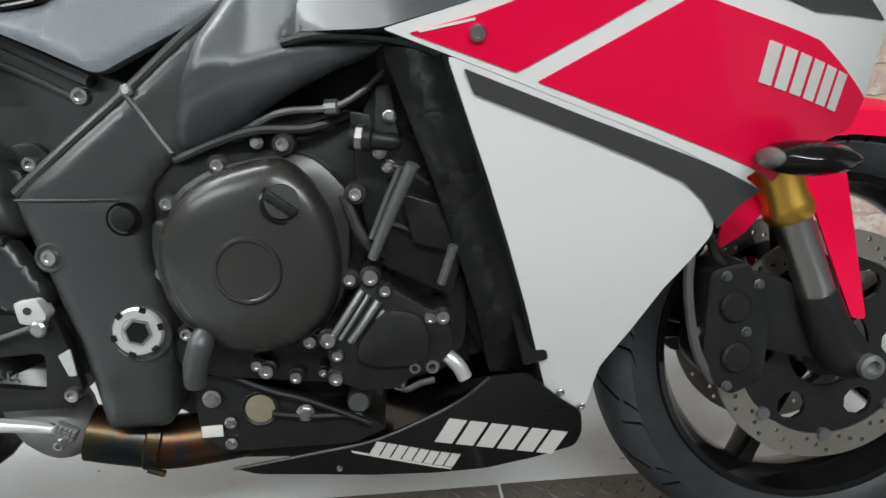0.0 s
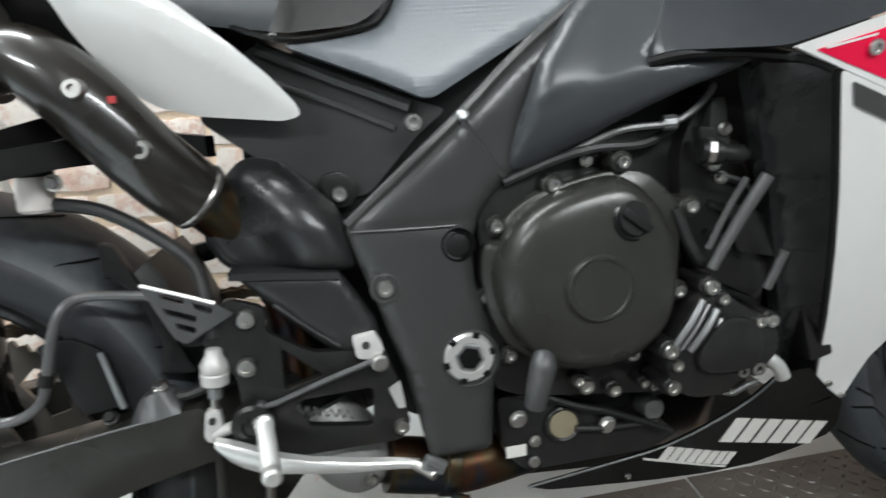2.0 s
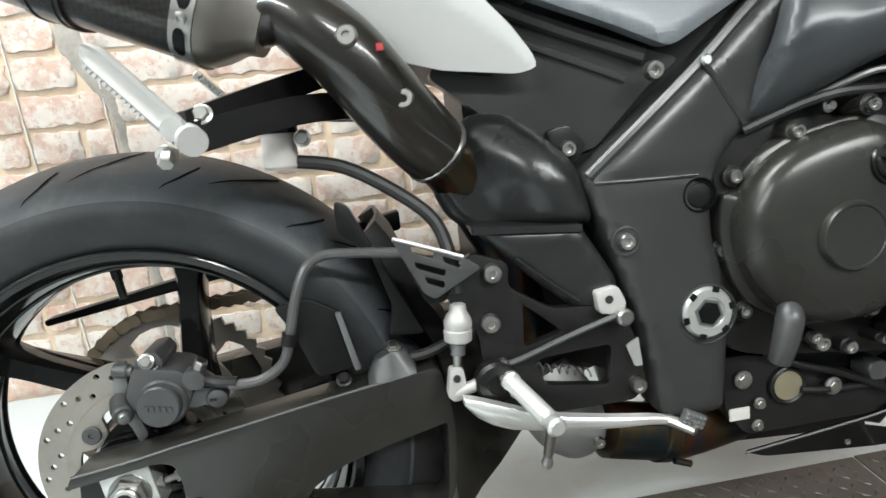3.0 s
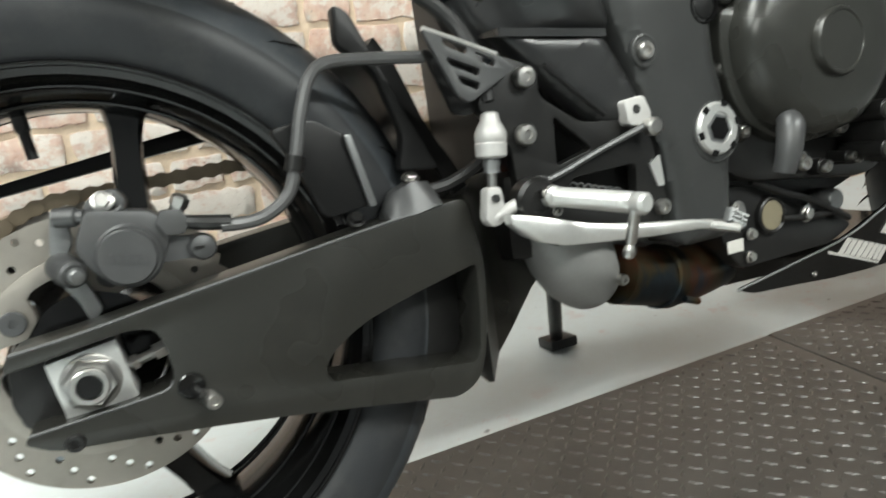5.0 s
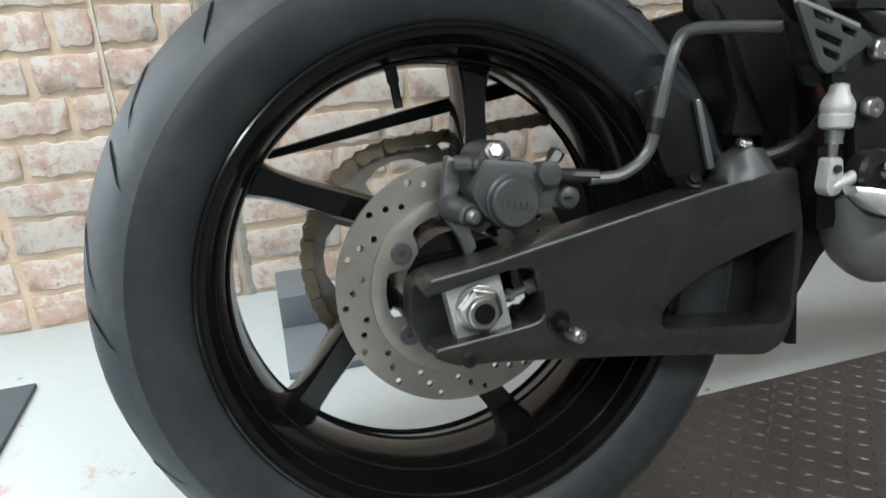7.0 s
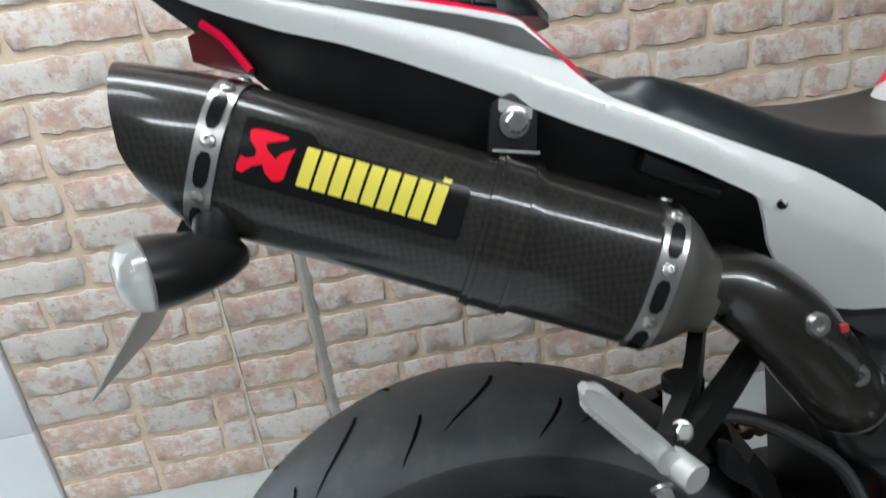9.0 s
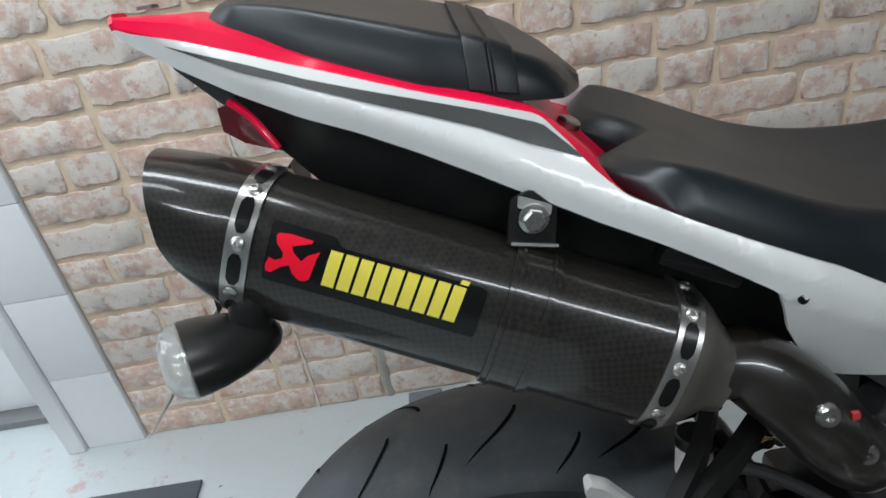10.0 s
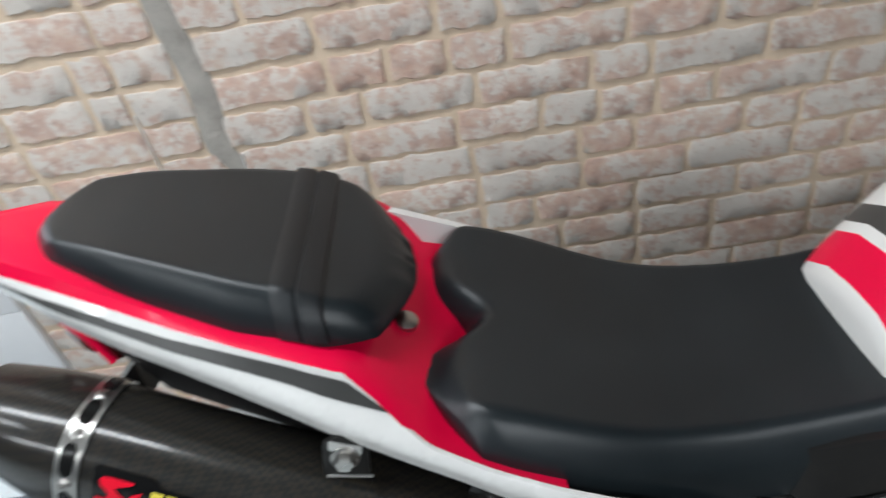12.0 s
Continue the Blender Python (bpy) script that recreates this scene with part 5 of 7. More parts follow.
# passenger footrests and their V-shaped hangers on both sides
def passenger_rest(side):
    def bar(pts, w, t):
        rings = []
        for p in curve_points(pts, 5):
            rings.append([(p.x + a, side * (p.y + b), p.z + c) for a, b, c in ((-t, -t, -w), (t, t, -w), (t, t, w), (-t, -t, w))])
        return loft(rings)

    far_bar = [bar([(0.097, 0.204, 0.672), (0.118, 0.192, 0.680), (0.1376, 0.18, 0.6815), (0.1685, 0.16, 0.6753), (0.2264, 0.12, 0.6602), (0.2725, 0.08, 0.6528), (0.32, 0.05, 0.645)], 0.0125, 0.0045)] if side > 0 else []
    hg = part("rest_hanger", merge(*far_bar) if far_bar else merge(bar([(0.122, 0.212, 0.642), (0.17, 0.16, 0.661), (0.216, 0.088, 0.68), (0.245, 0.05, 0.69)], 0.0115, 0.0045), bar([(0.126, 0.212, 0.632), (0.2, 0.158, 0.648), (0.262, 0.098, 0.65), (0.31, 0.05, 0.638)], 0.0125, 0.0045)), BLACK_SATIN, bike, "black V-shaped passenger footrest hanger", 25)
    base, tip = (Vector((0.121, side * 0.215, 0.636)), Vector((0.064, side * 0.222, 0.706))) if side < 0 else (Vector((0.0985, 0.208, 0.6865)), Vector((0.0535, 0.216, 0.7335)))
    d = tip - base
    n = d.cross(Vector((0, 1, 0))).normalized()
    rings = []
    for k in range(16):
        u = k / 15
        w = 0.0095 * (1 if u < 0.86 else (1 - ((u - 0.86) / 0.14) ** 2 * 0.65))
        th = 0.0075
        rings.append([base + d * u + n * a * w + Vector((0, b * th, 0)) for a, b in ((-1, -0.5), (-0.7, -1), (-0.3, -0.72), (0.3, -0.72), (0.7, -1), (1, -0.5), (1, 0.5), (0.6, 1), (-0.6, 1), (-1, 0.5))])
    if side < 0:
        part("passenger_footrest", loft(rings), CAST_PALE, hg, "bare alloy folding passenger footrest with a sunken face", 30)
        part("footrest_pin", tube([base + Vector((0.0, 0.012, 0.0)), Vector((0.133, -0.236, 0.629))], [0.0115, 0.0115], 14, 1), CAST_PALE, hg)
        for k in range(13):
            part("grip_ridge", lathe([(0.0018, -0.006), (0.0018, 0.006)], base + d * (0.3 + 0.048 * k) + n * 0.0092, (0, 1, 0), 6), CAST_PALE, hg)
    else:
        part("passenger_footrest", lathe([(0.0062, 0.0), (0.0062, 0.004)] + [(0.0046 + (0.0018 if i % 2 else 0), 0.006 + 0.0018 * i) for i in range(29)] + [(0.0068, 0.059), (0.0068, 0.066), (0.004, 0.069), (0, 0.069)], base, d, 14), ALLOY, hg, "ribbed bare alloy passenger footrest")
    part("pivot_block", lathe([(0.0095, -0.012), (0.0095, 0.012)] if side < 0 else [(0.006, -0.008), (0.006, 0.008)], base + d * 0.06, (0, 1, 0), 12), ALLOY, hg)
    if side > 0:
        return
    hex_bolt(hg, (0.111, side * 0.228, 0.622), 0.0065, 0.012, (0, side, -0.8))
    hex_bolt(hg, (0.137, side * 0.208, 0.65), 0.0065, 0.006, (0, side, 0.4))


passenger_rest(-1)
passenger_rest(1)
# ---- engine, right-hand side
engine = part("crankcase", prism(rounded([(0.60, 0.60), (0.70, 0.64), (0.83, 0.63), (0.93, 0.46), (0.92, 0.36), (0.83, 0.325), (0.64, 0.348), (0.6, 0.365), (0.60, 0.45)], 0.02), -0.145, 0.145, 0.008), BLACK_SATIN, bike, "black painted engine crankcase")
cover_out = rounded([(0.600, 0.516), (0.604, 0.526), (0.620, 0.527), (0.626, 0.534), (0.622, 0.544), (0.635, 0.558), (0.659, 0.572), (0.693, 0.582), (0.727, 0.588), (0.750, 0.589), (0.772, 0.584), (0.789, 0.568), (0.804, 0.550), (0.810, 0.535), (0.804, 0.513), (0.801, 0.477), (0.793, 0.441), (0.776, 0.414), (0.758, 0.398), (0.733, 0.386), (0.700, 0.381), (0.668, 0.386), (0.641, 0.401), (0.622, 0.415), (0.610, 0.434), (0.602, 0.462), (0.598, 0.492)], 0.008, 2)


def cover_tilt(x):
    return -0.12 * (x - 0.70)


clutch = part("clutch_cover", loft([[(x, y + cover_tilt(x), cz_) for x, cz_ in [(0.703 + (px - 0.703) * s, 0.487 + (pz - 0.487) * s) for px, pz in cover_out]] for y, s in ((-0.13, 1.0), (-0.165, 1.0), (-0.168, 0.995), (-0.169, 0.985), (-0.1695, 0.5))]), CASE_BROWN, engine, "bronze-black painted clutch cover", 50)
dome_out = curve_points([(0.612, 0, 0.512), (0.631, 0, 0.545), (0.661, 0, 0.567), (0.700, 0, 0.580), (0.740, 0, 0.584), (0.768, 0, 0.564), (0.785, 0, 0.534), (0.793, 0, 0.498), (0.793, 0, 0.462), (0.780, 0, 0.424), (0.745, 0, 0.394), (0.700, 0, 0.386), (0.660, 0, 0.394), (0.631, 0, 0.419), (0.613, 0, 0.456), (0.608, 0, 0.487)], 4, True)
cc = Vector((0.700, 0, 0.486))
rings = []
for y, s in ((-0.164, 1.0), (-0.172, 0.994), (-0.182, 0.978), (-0.189, 0.952), (-0.1945, 0.905), (-0.1985, 0.83), (-0.2012, 0.72), (-0.203, 0.58), (-0.2042, 0.40), (-0.2047, 0.2)):
    rings.append([Vector((cc.x + (p.x - cc.x) * s, y + cover_tilt(cc.x + (p.x - cc.x) * s), cc.z + (p.z - cc.z) * s)) for p in dome_out])
part("cover_dome", loft(rings), CASE_BROWN, clutch, smooth=60)
part("centre_cap", lathe([(0.0345, -0.008), (0.0340, 0.003), (0.032, 0.0062), (0.0295, 0.0062), (0.0285, 0.005), (0.0, 0.0056)], (0.705, -0.204, 0.478), (-0.03, -1, 0), 40), CASE_BROWN, clutch)
part("filler_ring", lathe([(0.0225, -0.006), (0.022, 0.002), (0.0195, 0.003), (0.0185, -0.002), (0, -0.002)], (0.7425, -0.2025, 0.5425), (0.16, -1, 0.2), 28), DECAL_HOLLOW_BLACK, clutch)
part("filler_cap", lathe([(0.0178, -0.004), (0.0178, 0.0045), (0.0165, 0.0065), (0, 0.0065)], (0.7425, -0.2025, 0.5425), (0.16, -1, 0.2), 24), BLACK_PLASTIC, clutch)
part("filler_grip", box(-0.0175, 0.0175, -0.0125, -0.004, -0.0042, 0.0042, 0.0018), BLACK_PLASTIC, clutch).matrix_basis = Matrix.Translation((0.7425, -0.2025, 0.5425)) @ Matrix.Rotation(radians(38), 4, "Y")
for x, y, z in ((0.676, -0.170, 0.579), (0.744, -0.184, 0.597), (0.812, -0.192, 0.546), (0.8006, -0.186, 0.4583), (0.7537, -0.172, 0.3907), (0.6452, -0.172, 0.4227), (0.618, -0.156, 0.5416), (0.6042, -0.152, 0.4684), (0.6234, -0.157, 0.4027)):
    part("lug", lathe([(0.0112, -0.03), (0.0112, 0.0005), (0.0102, 0.0015)], (x, y + 0.006, z), (0, -1, 0), 14), CASE_BROWN, clutch)
    socket_bolt(clutch, (x, y + 0.0045, z), 0.0074, 0.006)

# lever boss below the cover
boss = part("lever_boss", tube([(0.651, -0.183, 0.412), (0.648, -0.190, 0.402), (0.641, -0.192, 0.380), (0.637, -0.188, 0.358)], [0.010, 0.0135, 0.0125, 0.0105], 16), CALIPER_GREY, engine, "grey cast lever boss")
part("boss_ear", lathe([(0.0075, 0), (0.0075, 0.010), (0.006, 0.012)], (0.664, -0.176, 0.408), (0, -1, 0.1), 12), CASE_BROWN, boss)

# pick-up cover with its raised ribs
pump_out = rounded([(0.777, 0.399), (0.789, 0.424), (0.807, 0.448), (0.823, 0.470), (0.840, 0.455), (0.879, 0.428), (0.893, 0.426), (0.902, 0.408), (0.904, 0.386), (0.884, 0.364), (0.863, 0.360), (0.843, 0.345), (0.808, 0.345), (0.784, 0.356), (0.774, 0.385)], 0.007)
pump = part("side_cover", prism(pump_out, -0.203, -0.14, 0.004), BLACK_SATIN, engine, "black finned engine side cover")
part("raised_dome", prism(rounded([(0.805, 0.396), (0.817, 0.415), (0.838, 0.434), (0.869, 0.427), (0.880, 0.404), (0.876, 0.380), (0.861, 0.372), (0.826, 0.372), (0.805, 0.380)], 0.012), -0.214, -0.20, 0.006), BLACK_SATIN, pump)
for a, b, w in (((0.783, 0.408), (0.814, 0.452), 0.0036), ((0.789, 0.403), (0.820, 0.447), 0.0026), ((0.799, 0.400), (0.829, 0.440), 0.0042), ((0.810, 0.398), (0.834, 0.430), 0.0026)):
    part("fin", tube([(a[0], -0.206, a[1]), ((a[0] + b[0]) / 2, -0.209, (a[1] + b[1]) / 2), (b[0], -0.206, b[1])], w, 8, 2), ALLOY_GREY, pump)
for x, y, z, r in ((0.8226, -0.208, 0.4649, 0.0085), (0.8362, -0.207, 0.4505, 0.0065), (0.8800, -0.204, 0.4195, 0.0065), (0.8929, -0.204, 0.4193, 0.0078), (0.7771, -0.208, 0.4035, 0.0085), (0.785, -0.206, 0.386, 0.0065), (0.782, -0.203, 0.361, 0.0078), (0.862, -0.201, 0.3665, 0.0065), (0.8799, -0.201, 0.3671, 0.0078), (0.845, -0.196, 0.348, 0.0070), (0.765, -0.172, 0.357, 0.0050), (0.775, -0.172, 0.352, 0.0045)):
    part("lug", lathe([(r * 1.3, -0.05), (r * 1.3, -0.001), (r * 1.15, 0.0)], (x, y + 0.003, z), (0, -1, 0), 12), BLACK_SATIN, pump)
    socket_bolt(pump, (x, y + 0.002, z), r, 0.0055)
part("cover_clip", tube([(0.842, -0.19, 0.345), (0.853, -0.195, 0.341), (0.868, -0.197, 0.348), (0.882, -0.196, 0.350)], 0.0035, 8, 3), CALIPER_GREY, pump)
for x, y, z, r in ((0.695, -0.160, 0.366, 0.0065), (0.704, -0.158, 0.358, 0.0085), (0.735, -0.160, 0.350, 0.0072)):
    part("lug", lathe([(r * 1.3, -0.03), (r * 1.3, -0.001), (r * 1.15, 0.0)], (x, y, z), (0, -1, 0), 12), BLACK_SATIN, engine)
    socket_bolt(engine, (x, y - 0.001, z), r, 0.0055)
part("drain_bolt", lathe([(0.0135, -0.02), (0.0135, 0.004), (0.0115, 0.007), (0, 0.0075)], (0.7971, -0.123, 0.302), (0, -1, 0), 18), ALLOY_GREY, engine)
part("pipe_elbow", tube([(0.886, -0.185, 0.376), (0.896, -0.192, 0.374), (0.907, -0.195, 0.364), (0.914, -0.195, 0.350)], 0.0078, 12, 4), ALLOY, engine, "bright bent metal pipe")
# sump with oil window, gear linkage clutter
part("sump", prism(rounded([(0.612, 0.345), (0.658, 0.342), (0.738, 0.306), (0.80, 0.286), (0.83, 0.266), (0.79, 0.25), (0.64, 0.25), (0.615, 0.28)], 0.01), -0.125, 0.1, 0.006), BLACK_SATIN, engine)
OIL = surface("amber_oil_window", (0.19, 0.165, 0.11), 0.2, vary=0.2, grain=40)
win = part("oil_window", lathe([(0.0215, -0.004), (0.0215, 0.004), (0.0195, 0.0055), (0.017, 0.0035)], (0.6863, -0.1265, 0.303), (0, -1, 0), 28), BLACK_SATIN, engine)
part("window_glass", lathe([(0.0165, 0.0), (0.0165, 0.0042), (0.01, 0.0052), (0, 0.0055)], (0.6863, -0.1265, 0.303), (0, -1, 0), 28), OIL, win, "amber oil level glass")
part("sump_pipe", tube([(0.70, -0.132, 0.297), (0.74, -0.134, 0.292), (0.80, -0.13, 0.288)], 0.004, 8), BLACK_SATIN, engine)
part("sump_hose", tube([(0.655, -0.132, 0.346), (0.70, -0.136, 0.326), (0.745, -0.136, 0.31), (0.81, -0.134, 0.278)], 0.004, 8), BLACK_PLASTIC, engine)
for x, y, z, r in ((0.634, -0.13, 0.318, 0.0075), (0.650, -0.128, 0.262, 0.005), (0.737, -0.134, 0.296, 0.0075), (0.652, -0.13, 0.288, 0.005)):
    hex_bolt(engine, (x, y, z), r, 0.006)
part("white_tag", box(0.618, 0.642, -0.128, -0.126, 0.271, 0.285, 0.0008), DECAL_WHITE, engine)

# cylinder block leaning forward, coolant pipe, sensor and cables
cyl_blk = part("cylinder_block", prism(rounded([(0.812, 0.60), (0.835, 0.655), (0.868, 0.655), (0.918, 0.47), (0.905, 0.43), (0.83, 0.47), (0.812, 0.54)], 0.008), -0.168, 0.13, 0.004), BLACK_SATIN, engine, "black cylinder block leaning forward")
for x0, z0, x1, z1, y in ((0.842, 0.545, 0.894, 0.520, -0.171), (0.838, 0.515, 0.90, 0.488, -0.171), (0.845, 0.578, 0.885, 0.560, -0.171), (0.85, 0.61, 0.876, 0.60, -0.171)):
    part("casting_rib", tube([(x0, y, z0), (x1, y, z1)], 0.0045, 6, 1), BLACK_SATIN, cyl_blk)
part("casting_panel", prism(rounded([(0.856, 0.545), (0.898, 0.53), (0.914, 0.48), (0.868, 0.492)], 0.006), -0.182, -0.165, 0.003), BLACK_SATIN, cyl_blk)
part("casting_panel", prism(rounded([(0.832, 0.592), (0.838, 0.65), (0.852, 0.652), (0.858, 0.60), (0.846, 0.575)], 0.005), -0.186, -0.165, 0.003), FRAME_GREY, cyl_blk)
part("coolant_pipe", tube([(0.8258, -0.203, 0.483), (0.8465, -0.214, 0.528), (0.8695, -0.228, 0.575)], [0.0052, 0.006, 0.0066], 12, 3), GREY_HOSE, engine, "grey metal coolant pipe")
part("pipe_bracket", tube([(0.826, -0.196, 0.502), (0.845, -0.204, 0.545), (0.858, -0.212, 0.572)], 0.0034, 8, 3), GREY_HOSE, engine)
part("coolant_pipe", tube([(0.893, -0.195, 0.452), (0.901, -0.20, 0.475), (0.906, -0.205, 0.492)], 0.005, 10, 2), GREY_HOSE, engine)
part("sensor", lathe([(0.0125, 0), (0.0125, 0.02), (0.0095, 0.022), (0.009, 0.042), (0.005, 0.048)], (0.812, -0.205, 0.602), (1, -0.15, -0.16), 14), BLACK_PLASTIC, engine)
part("sensor_plug", prism(rounded([(0.812, 0.626), (0.832, 0.622), (0.834, 0.602), (0.815, 0.600)], 0.003), -0.206, -0.19, 0.002), BLACK_PLASTIC, engine)
part("sensor_nut", lathe([(0.0135, 0), (0.0135, 0.006), (0.012, 0.007)], (0.818, -0.206, 0.601), (1, -0.15, -0.16), 8), STEEL, engine)
part("cable", tube([(0.63, -0.15, 0.585), (0.68, -0.16, 0.603), (0.72, -0.17, 0.612), (0.77, -0.17, 0.612), (0.81, -0.16, 0.625)], 0.005, 8), RUBBER, engine)
part("cable", tube([(0.70, -0.16, 0.61), (0.745, -0.18, 0.628), (0.80, -0.185, 0.632), (0.84, -0.18, 0.658), (0.85, -0.16, 0.68)], 0.0035, 8), GREY_HOSE, engine)
part("cable", tube([(0.80, -0.18, 0.545), (0.812, -0.182, 0.51), (0.826, -0.18, 0.487), (0.835, -0.17, 0.48)], 0.006, 8), RUBBER, engine)
part("cable", tube([(0.84, -0.19, 0.575), (0.862, -0.192, 0.568), (0.885, -0.185, 0.552)], 0.003, 8), RUBBER, engine)
part("cable_clip", lathe([(0.008, 0), (0.008, 0.012), (0.006, 0.014)], (0.788, -0.18, 0.631), (1, -0.2, 0), 10), ALLOY_GREY, engine)
for x, y, z in ((0.838, -0.188, 0.586), (0.846, -0.188, 0.572), (0.85, -0.188, 0.62), (0.715, -0.16, 0.600)):
    hex_bolt(engine, (x, y, z), 0.005, 0.006)
# ---- front: fairings, fork, front wheel
def fair(x, z):
    """Side surface of the fairing: it slopes inwards towards the bottom and rounds off at the nose."""
    return -0.119 - (z - 0.295) * 0.43 - 0.008 * math.sin(max(0, min(1, (z - 0.3) / 0.4)) * math.pi) + 1.6 * max(0, x - 1.12) ** 2


panel_out = rounded([(0.900, 0.666), (0.916, 0.620), (0.938, 0.558), (0.961, 0.488), (0.986, 0.406), (1.010, 0.319), (1.024, 0.273), (1.033, 0.264), (1.065, 0.257), (1.069, 0.279), (1.076, 0.329), (1.103, 0.378), (1.129, 0.430), (1.153, 0.464), (1.169, 0.490), (1.167, 0.509), (1.165, 0.520), (1.189, 0.526), (1.212, 0.533), (1.087, 0.592), (0.980, 0.635)], 0.006)
fairing = part("side_fairing", skin(panel_out, fair, 0.004, 0.016), WHITE_PAINT, bike, "white painted lower side fairing", 50)
upper_out = rounded([(0.848, 0.687), (0.907, 0.702), (0.965, 0.717), (1.013, 0.730), (1.05, 0.775), (1.2, 0.80), (1.33, 0.74), (1.33, 0.60), (1.24, 0.575), (1.19, 0.548), (1.212, 0.534), (1.087, 0.592), (0.980, 0.635), (0.899, 0.667)], [0.004, 0.02, 0.02, 0.02, 0.03, 0.05, 0.05, 0.03, 0.02, 0.004, 0.004, 0.02, 0.02, 0.004])
upper = part("upper_fairing", skin(upper_out, lambda x, z: fair(x, z) - 0.0006, 0.004, 0.016), WHITE_PAINT, bike, "white upper side fairing with red panels", 50)
def lay(d):
    return lambda x, z: fair(x, z) - d


part("red_panel", skin(rounded([(0.869, 0.683), (0.923, 0.695), (0.976, 0.711), (1.032, 0.725), (1.057, 0.720), (1.084, 0.713), (1.022, 0.681), (0.959, 0.650)], 0.002), lay(0.0018), 0.001, 0.016), RED_PAINT, upper)
part("red_panel", skin(rounded([(0.977, 0.642), (1.043, 0.675), (1.104, 0.706), (1.157, 0.690), (1.234, 0.670), (1.33, 0.62), (1.32, 0.59), (1.25, 0.57), (1.224, 0.542), (1.190, 0.559), (1.085, 0.601)], 0.002), lay(0.0018), 0.001, 0.016), RED_PAINT, upper)
part("grey_stripe", skin(rounded([(0.914, 0.655), (1.024, 0.611), (1.116, 0.576), (1.161, 0.558), (1.212, 0.534), (1.189, 0.518), (1.172, 0.496), (1.164, 0.509), (1.148, 0.528), (1.125, 0.547), (1.082, 0.568), (1.028, 0.591), (0.923, 0.634)], 0.002), lay(0.0024), 0.001, 0.016), STRIPE_GREY, upper)
part("grey_stripe", skin(rounded([(1.049, 0.731), (1.106, 0.720), (1.155, 0.710), (1.221, 0.692), (1.32, 0.69), (1.22, 0.735), (1.14, 0.755)], 0.003), lay(0.0022), 0.001, 0.016), STRIPE_GREY, upper)
part("white_hairline", skin([(0.876, 0.685), (0.923, 0.693), (0.923, 0.691), (0.878, 0.683)], lay(0.0028), 0.0006, 0.016), WHITE_PAINT, upper)


def word_blocks(x0, z0, x1, z1, tall, count, slant, depth, material, parent, gap=0.22, name="lettering_block"):
    """A word as a run of plain slanted blocks from (x0, z0) to (x1, z1)."""
    dx, dz = (x1 - x0) / count, (z1 - z0) / count
    for k in range(count):
        ax, az = x0 + dx * k, z0 + dz * k
        bx, bz = ax + dx * (1 - gap), az + dz * (1 - gap)
        part(name, skin([(ax, az), (bx, bz), (bx + slant, bz + tall), (ax + slant, az + tall)], depth, 0.0006, 0.02), material, parent)


word_blocks(1.176, 0.636, 1.286, 0.606, 0.034, 6, 0.002, lay(0.003), DECAL_WHITE, upper)
screw = lambda x, z, r, h, par: socket_bolt(par, (x, fair(x, z) - 0.0015, z), r, h, (0, -1, -0.35))
screw(0.925, 0.682, 0.0075, 0.004, upper)
screw(1.034, 0.294, 0.005, 0.002, fairing)
screw(1.062, 0.270, 0.005, 0.002, fairing)
# inner black duct panel beside the white fairing
duct_out = rounded([(0.845, 0.682), (0.895, 0.674), (0.903, 0.666), (0.919, 0.620), (0.941, 0.558), (0.964, 0.488), (0.989, 0.406), (1.011, 0.319), (1.012, 0.302), (0.949, 0.327), (0.932, 0.409), (0.912, 0.480), (0.889, 0.557), (0.866, 0.622), (0.850, 0.668)], 0.006)
def duct_depth(x, z):
    """Hollow face between the engine side and the fairing's edge."""
    xi = float(np.interp(z, (0.31, 0.327, 0.409, 0.48, 0.557, 0.622, 0.684), (0.952, 0.949, 0.932, 0.912, 0.889, 0.866, 0.845)))
    xe = float(np.interp(z, (0.29, 0.319, 0.406, 0.488, 0.558, 0.62, 0.666), (1.02, 1.013, 0.989, 0.964, 0.941, 0.919, 0.903)))
    u = max(0.0, min(1.0, (x - xi) / max(0.01, xe - xi)))
    outer = fair(x, z) + 0.005
    inner = max(-0.135 - (z - 0.3) * 0.26, outer + 0.004)
    return inner + (outer - inner) * u + 0.022 * math.sin(math.pi * u)


part("duct_panel", skin(duct_out, duct_depth, 0.02, 0.012), SHROUD_GREY, bike, "black plastic inner duct panel")
part("duct_edge", tube([(x, fair(x, z) + 0.004, z) for x, z in ((0.899, 0.667), (0.936, 0.558), (0.959, 0.488), (0.984, 0.406), (1.008, 0.319), (1.022, 0.28))], 0.0035, 8, 4), BLACK_PLASTIC, bike)
part("duct_liner", skin(rounded([(0.84, 0.70), (0.93, 0.69), (1.0, 0.60), (1.06, 0.42), (1.04, 0.31), (0.95, 0.33), (0.89, 0.47), (0.84, 0.62)], 0.01), lambda x, z: -0.105 - (z - 0.3) * 0.2, 0.01, 0.04), BLACK_PLASTIC, bike)
# black inner panel over the frame spar, with its folded lip
def spar_depth(x, z):
    """Cockpit panel: level with the fairing's upper edge, then turning in above it."""
    edge = float(np.interp(x, (0.848, 0.965, 1.05), (0.687, 0.717, 0.775)))
    near = fair(x, edge) + 0.004 + 0.9 * max(0, z - edge)
    far = -0.222 + 0.5 * max(0, z - 0.70) - 0.05 * (x - 0.85)
    w = min(1.0, max(0.0, (x - 0.77) / 0.08))
    return far + (near - far) * w


SPAR_GLOSS = surface("charcoal_panel_paint", (0.022, 0.025, 0.029), 0.34, vary=0.15, coat=0.1)
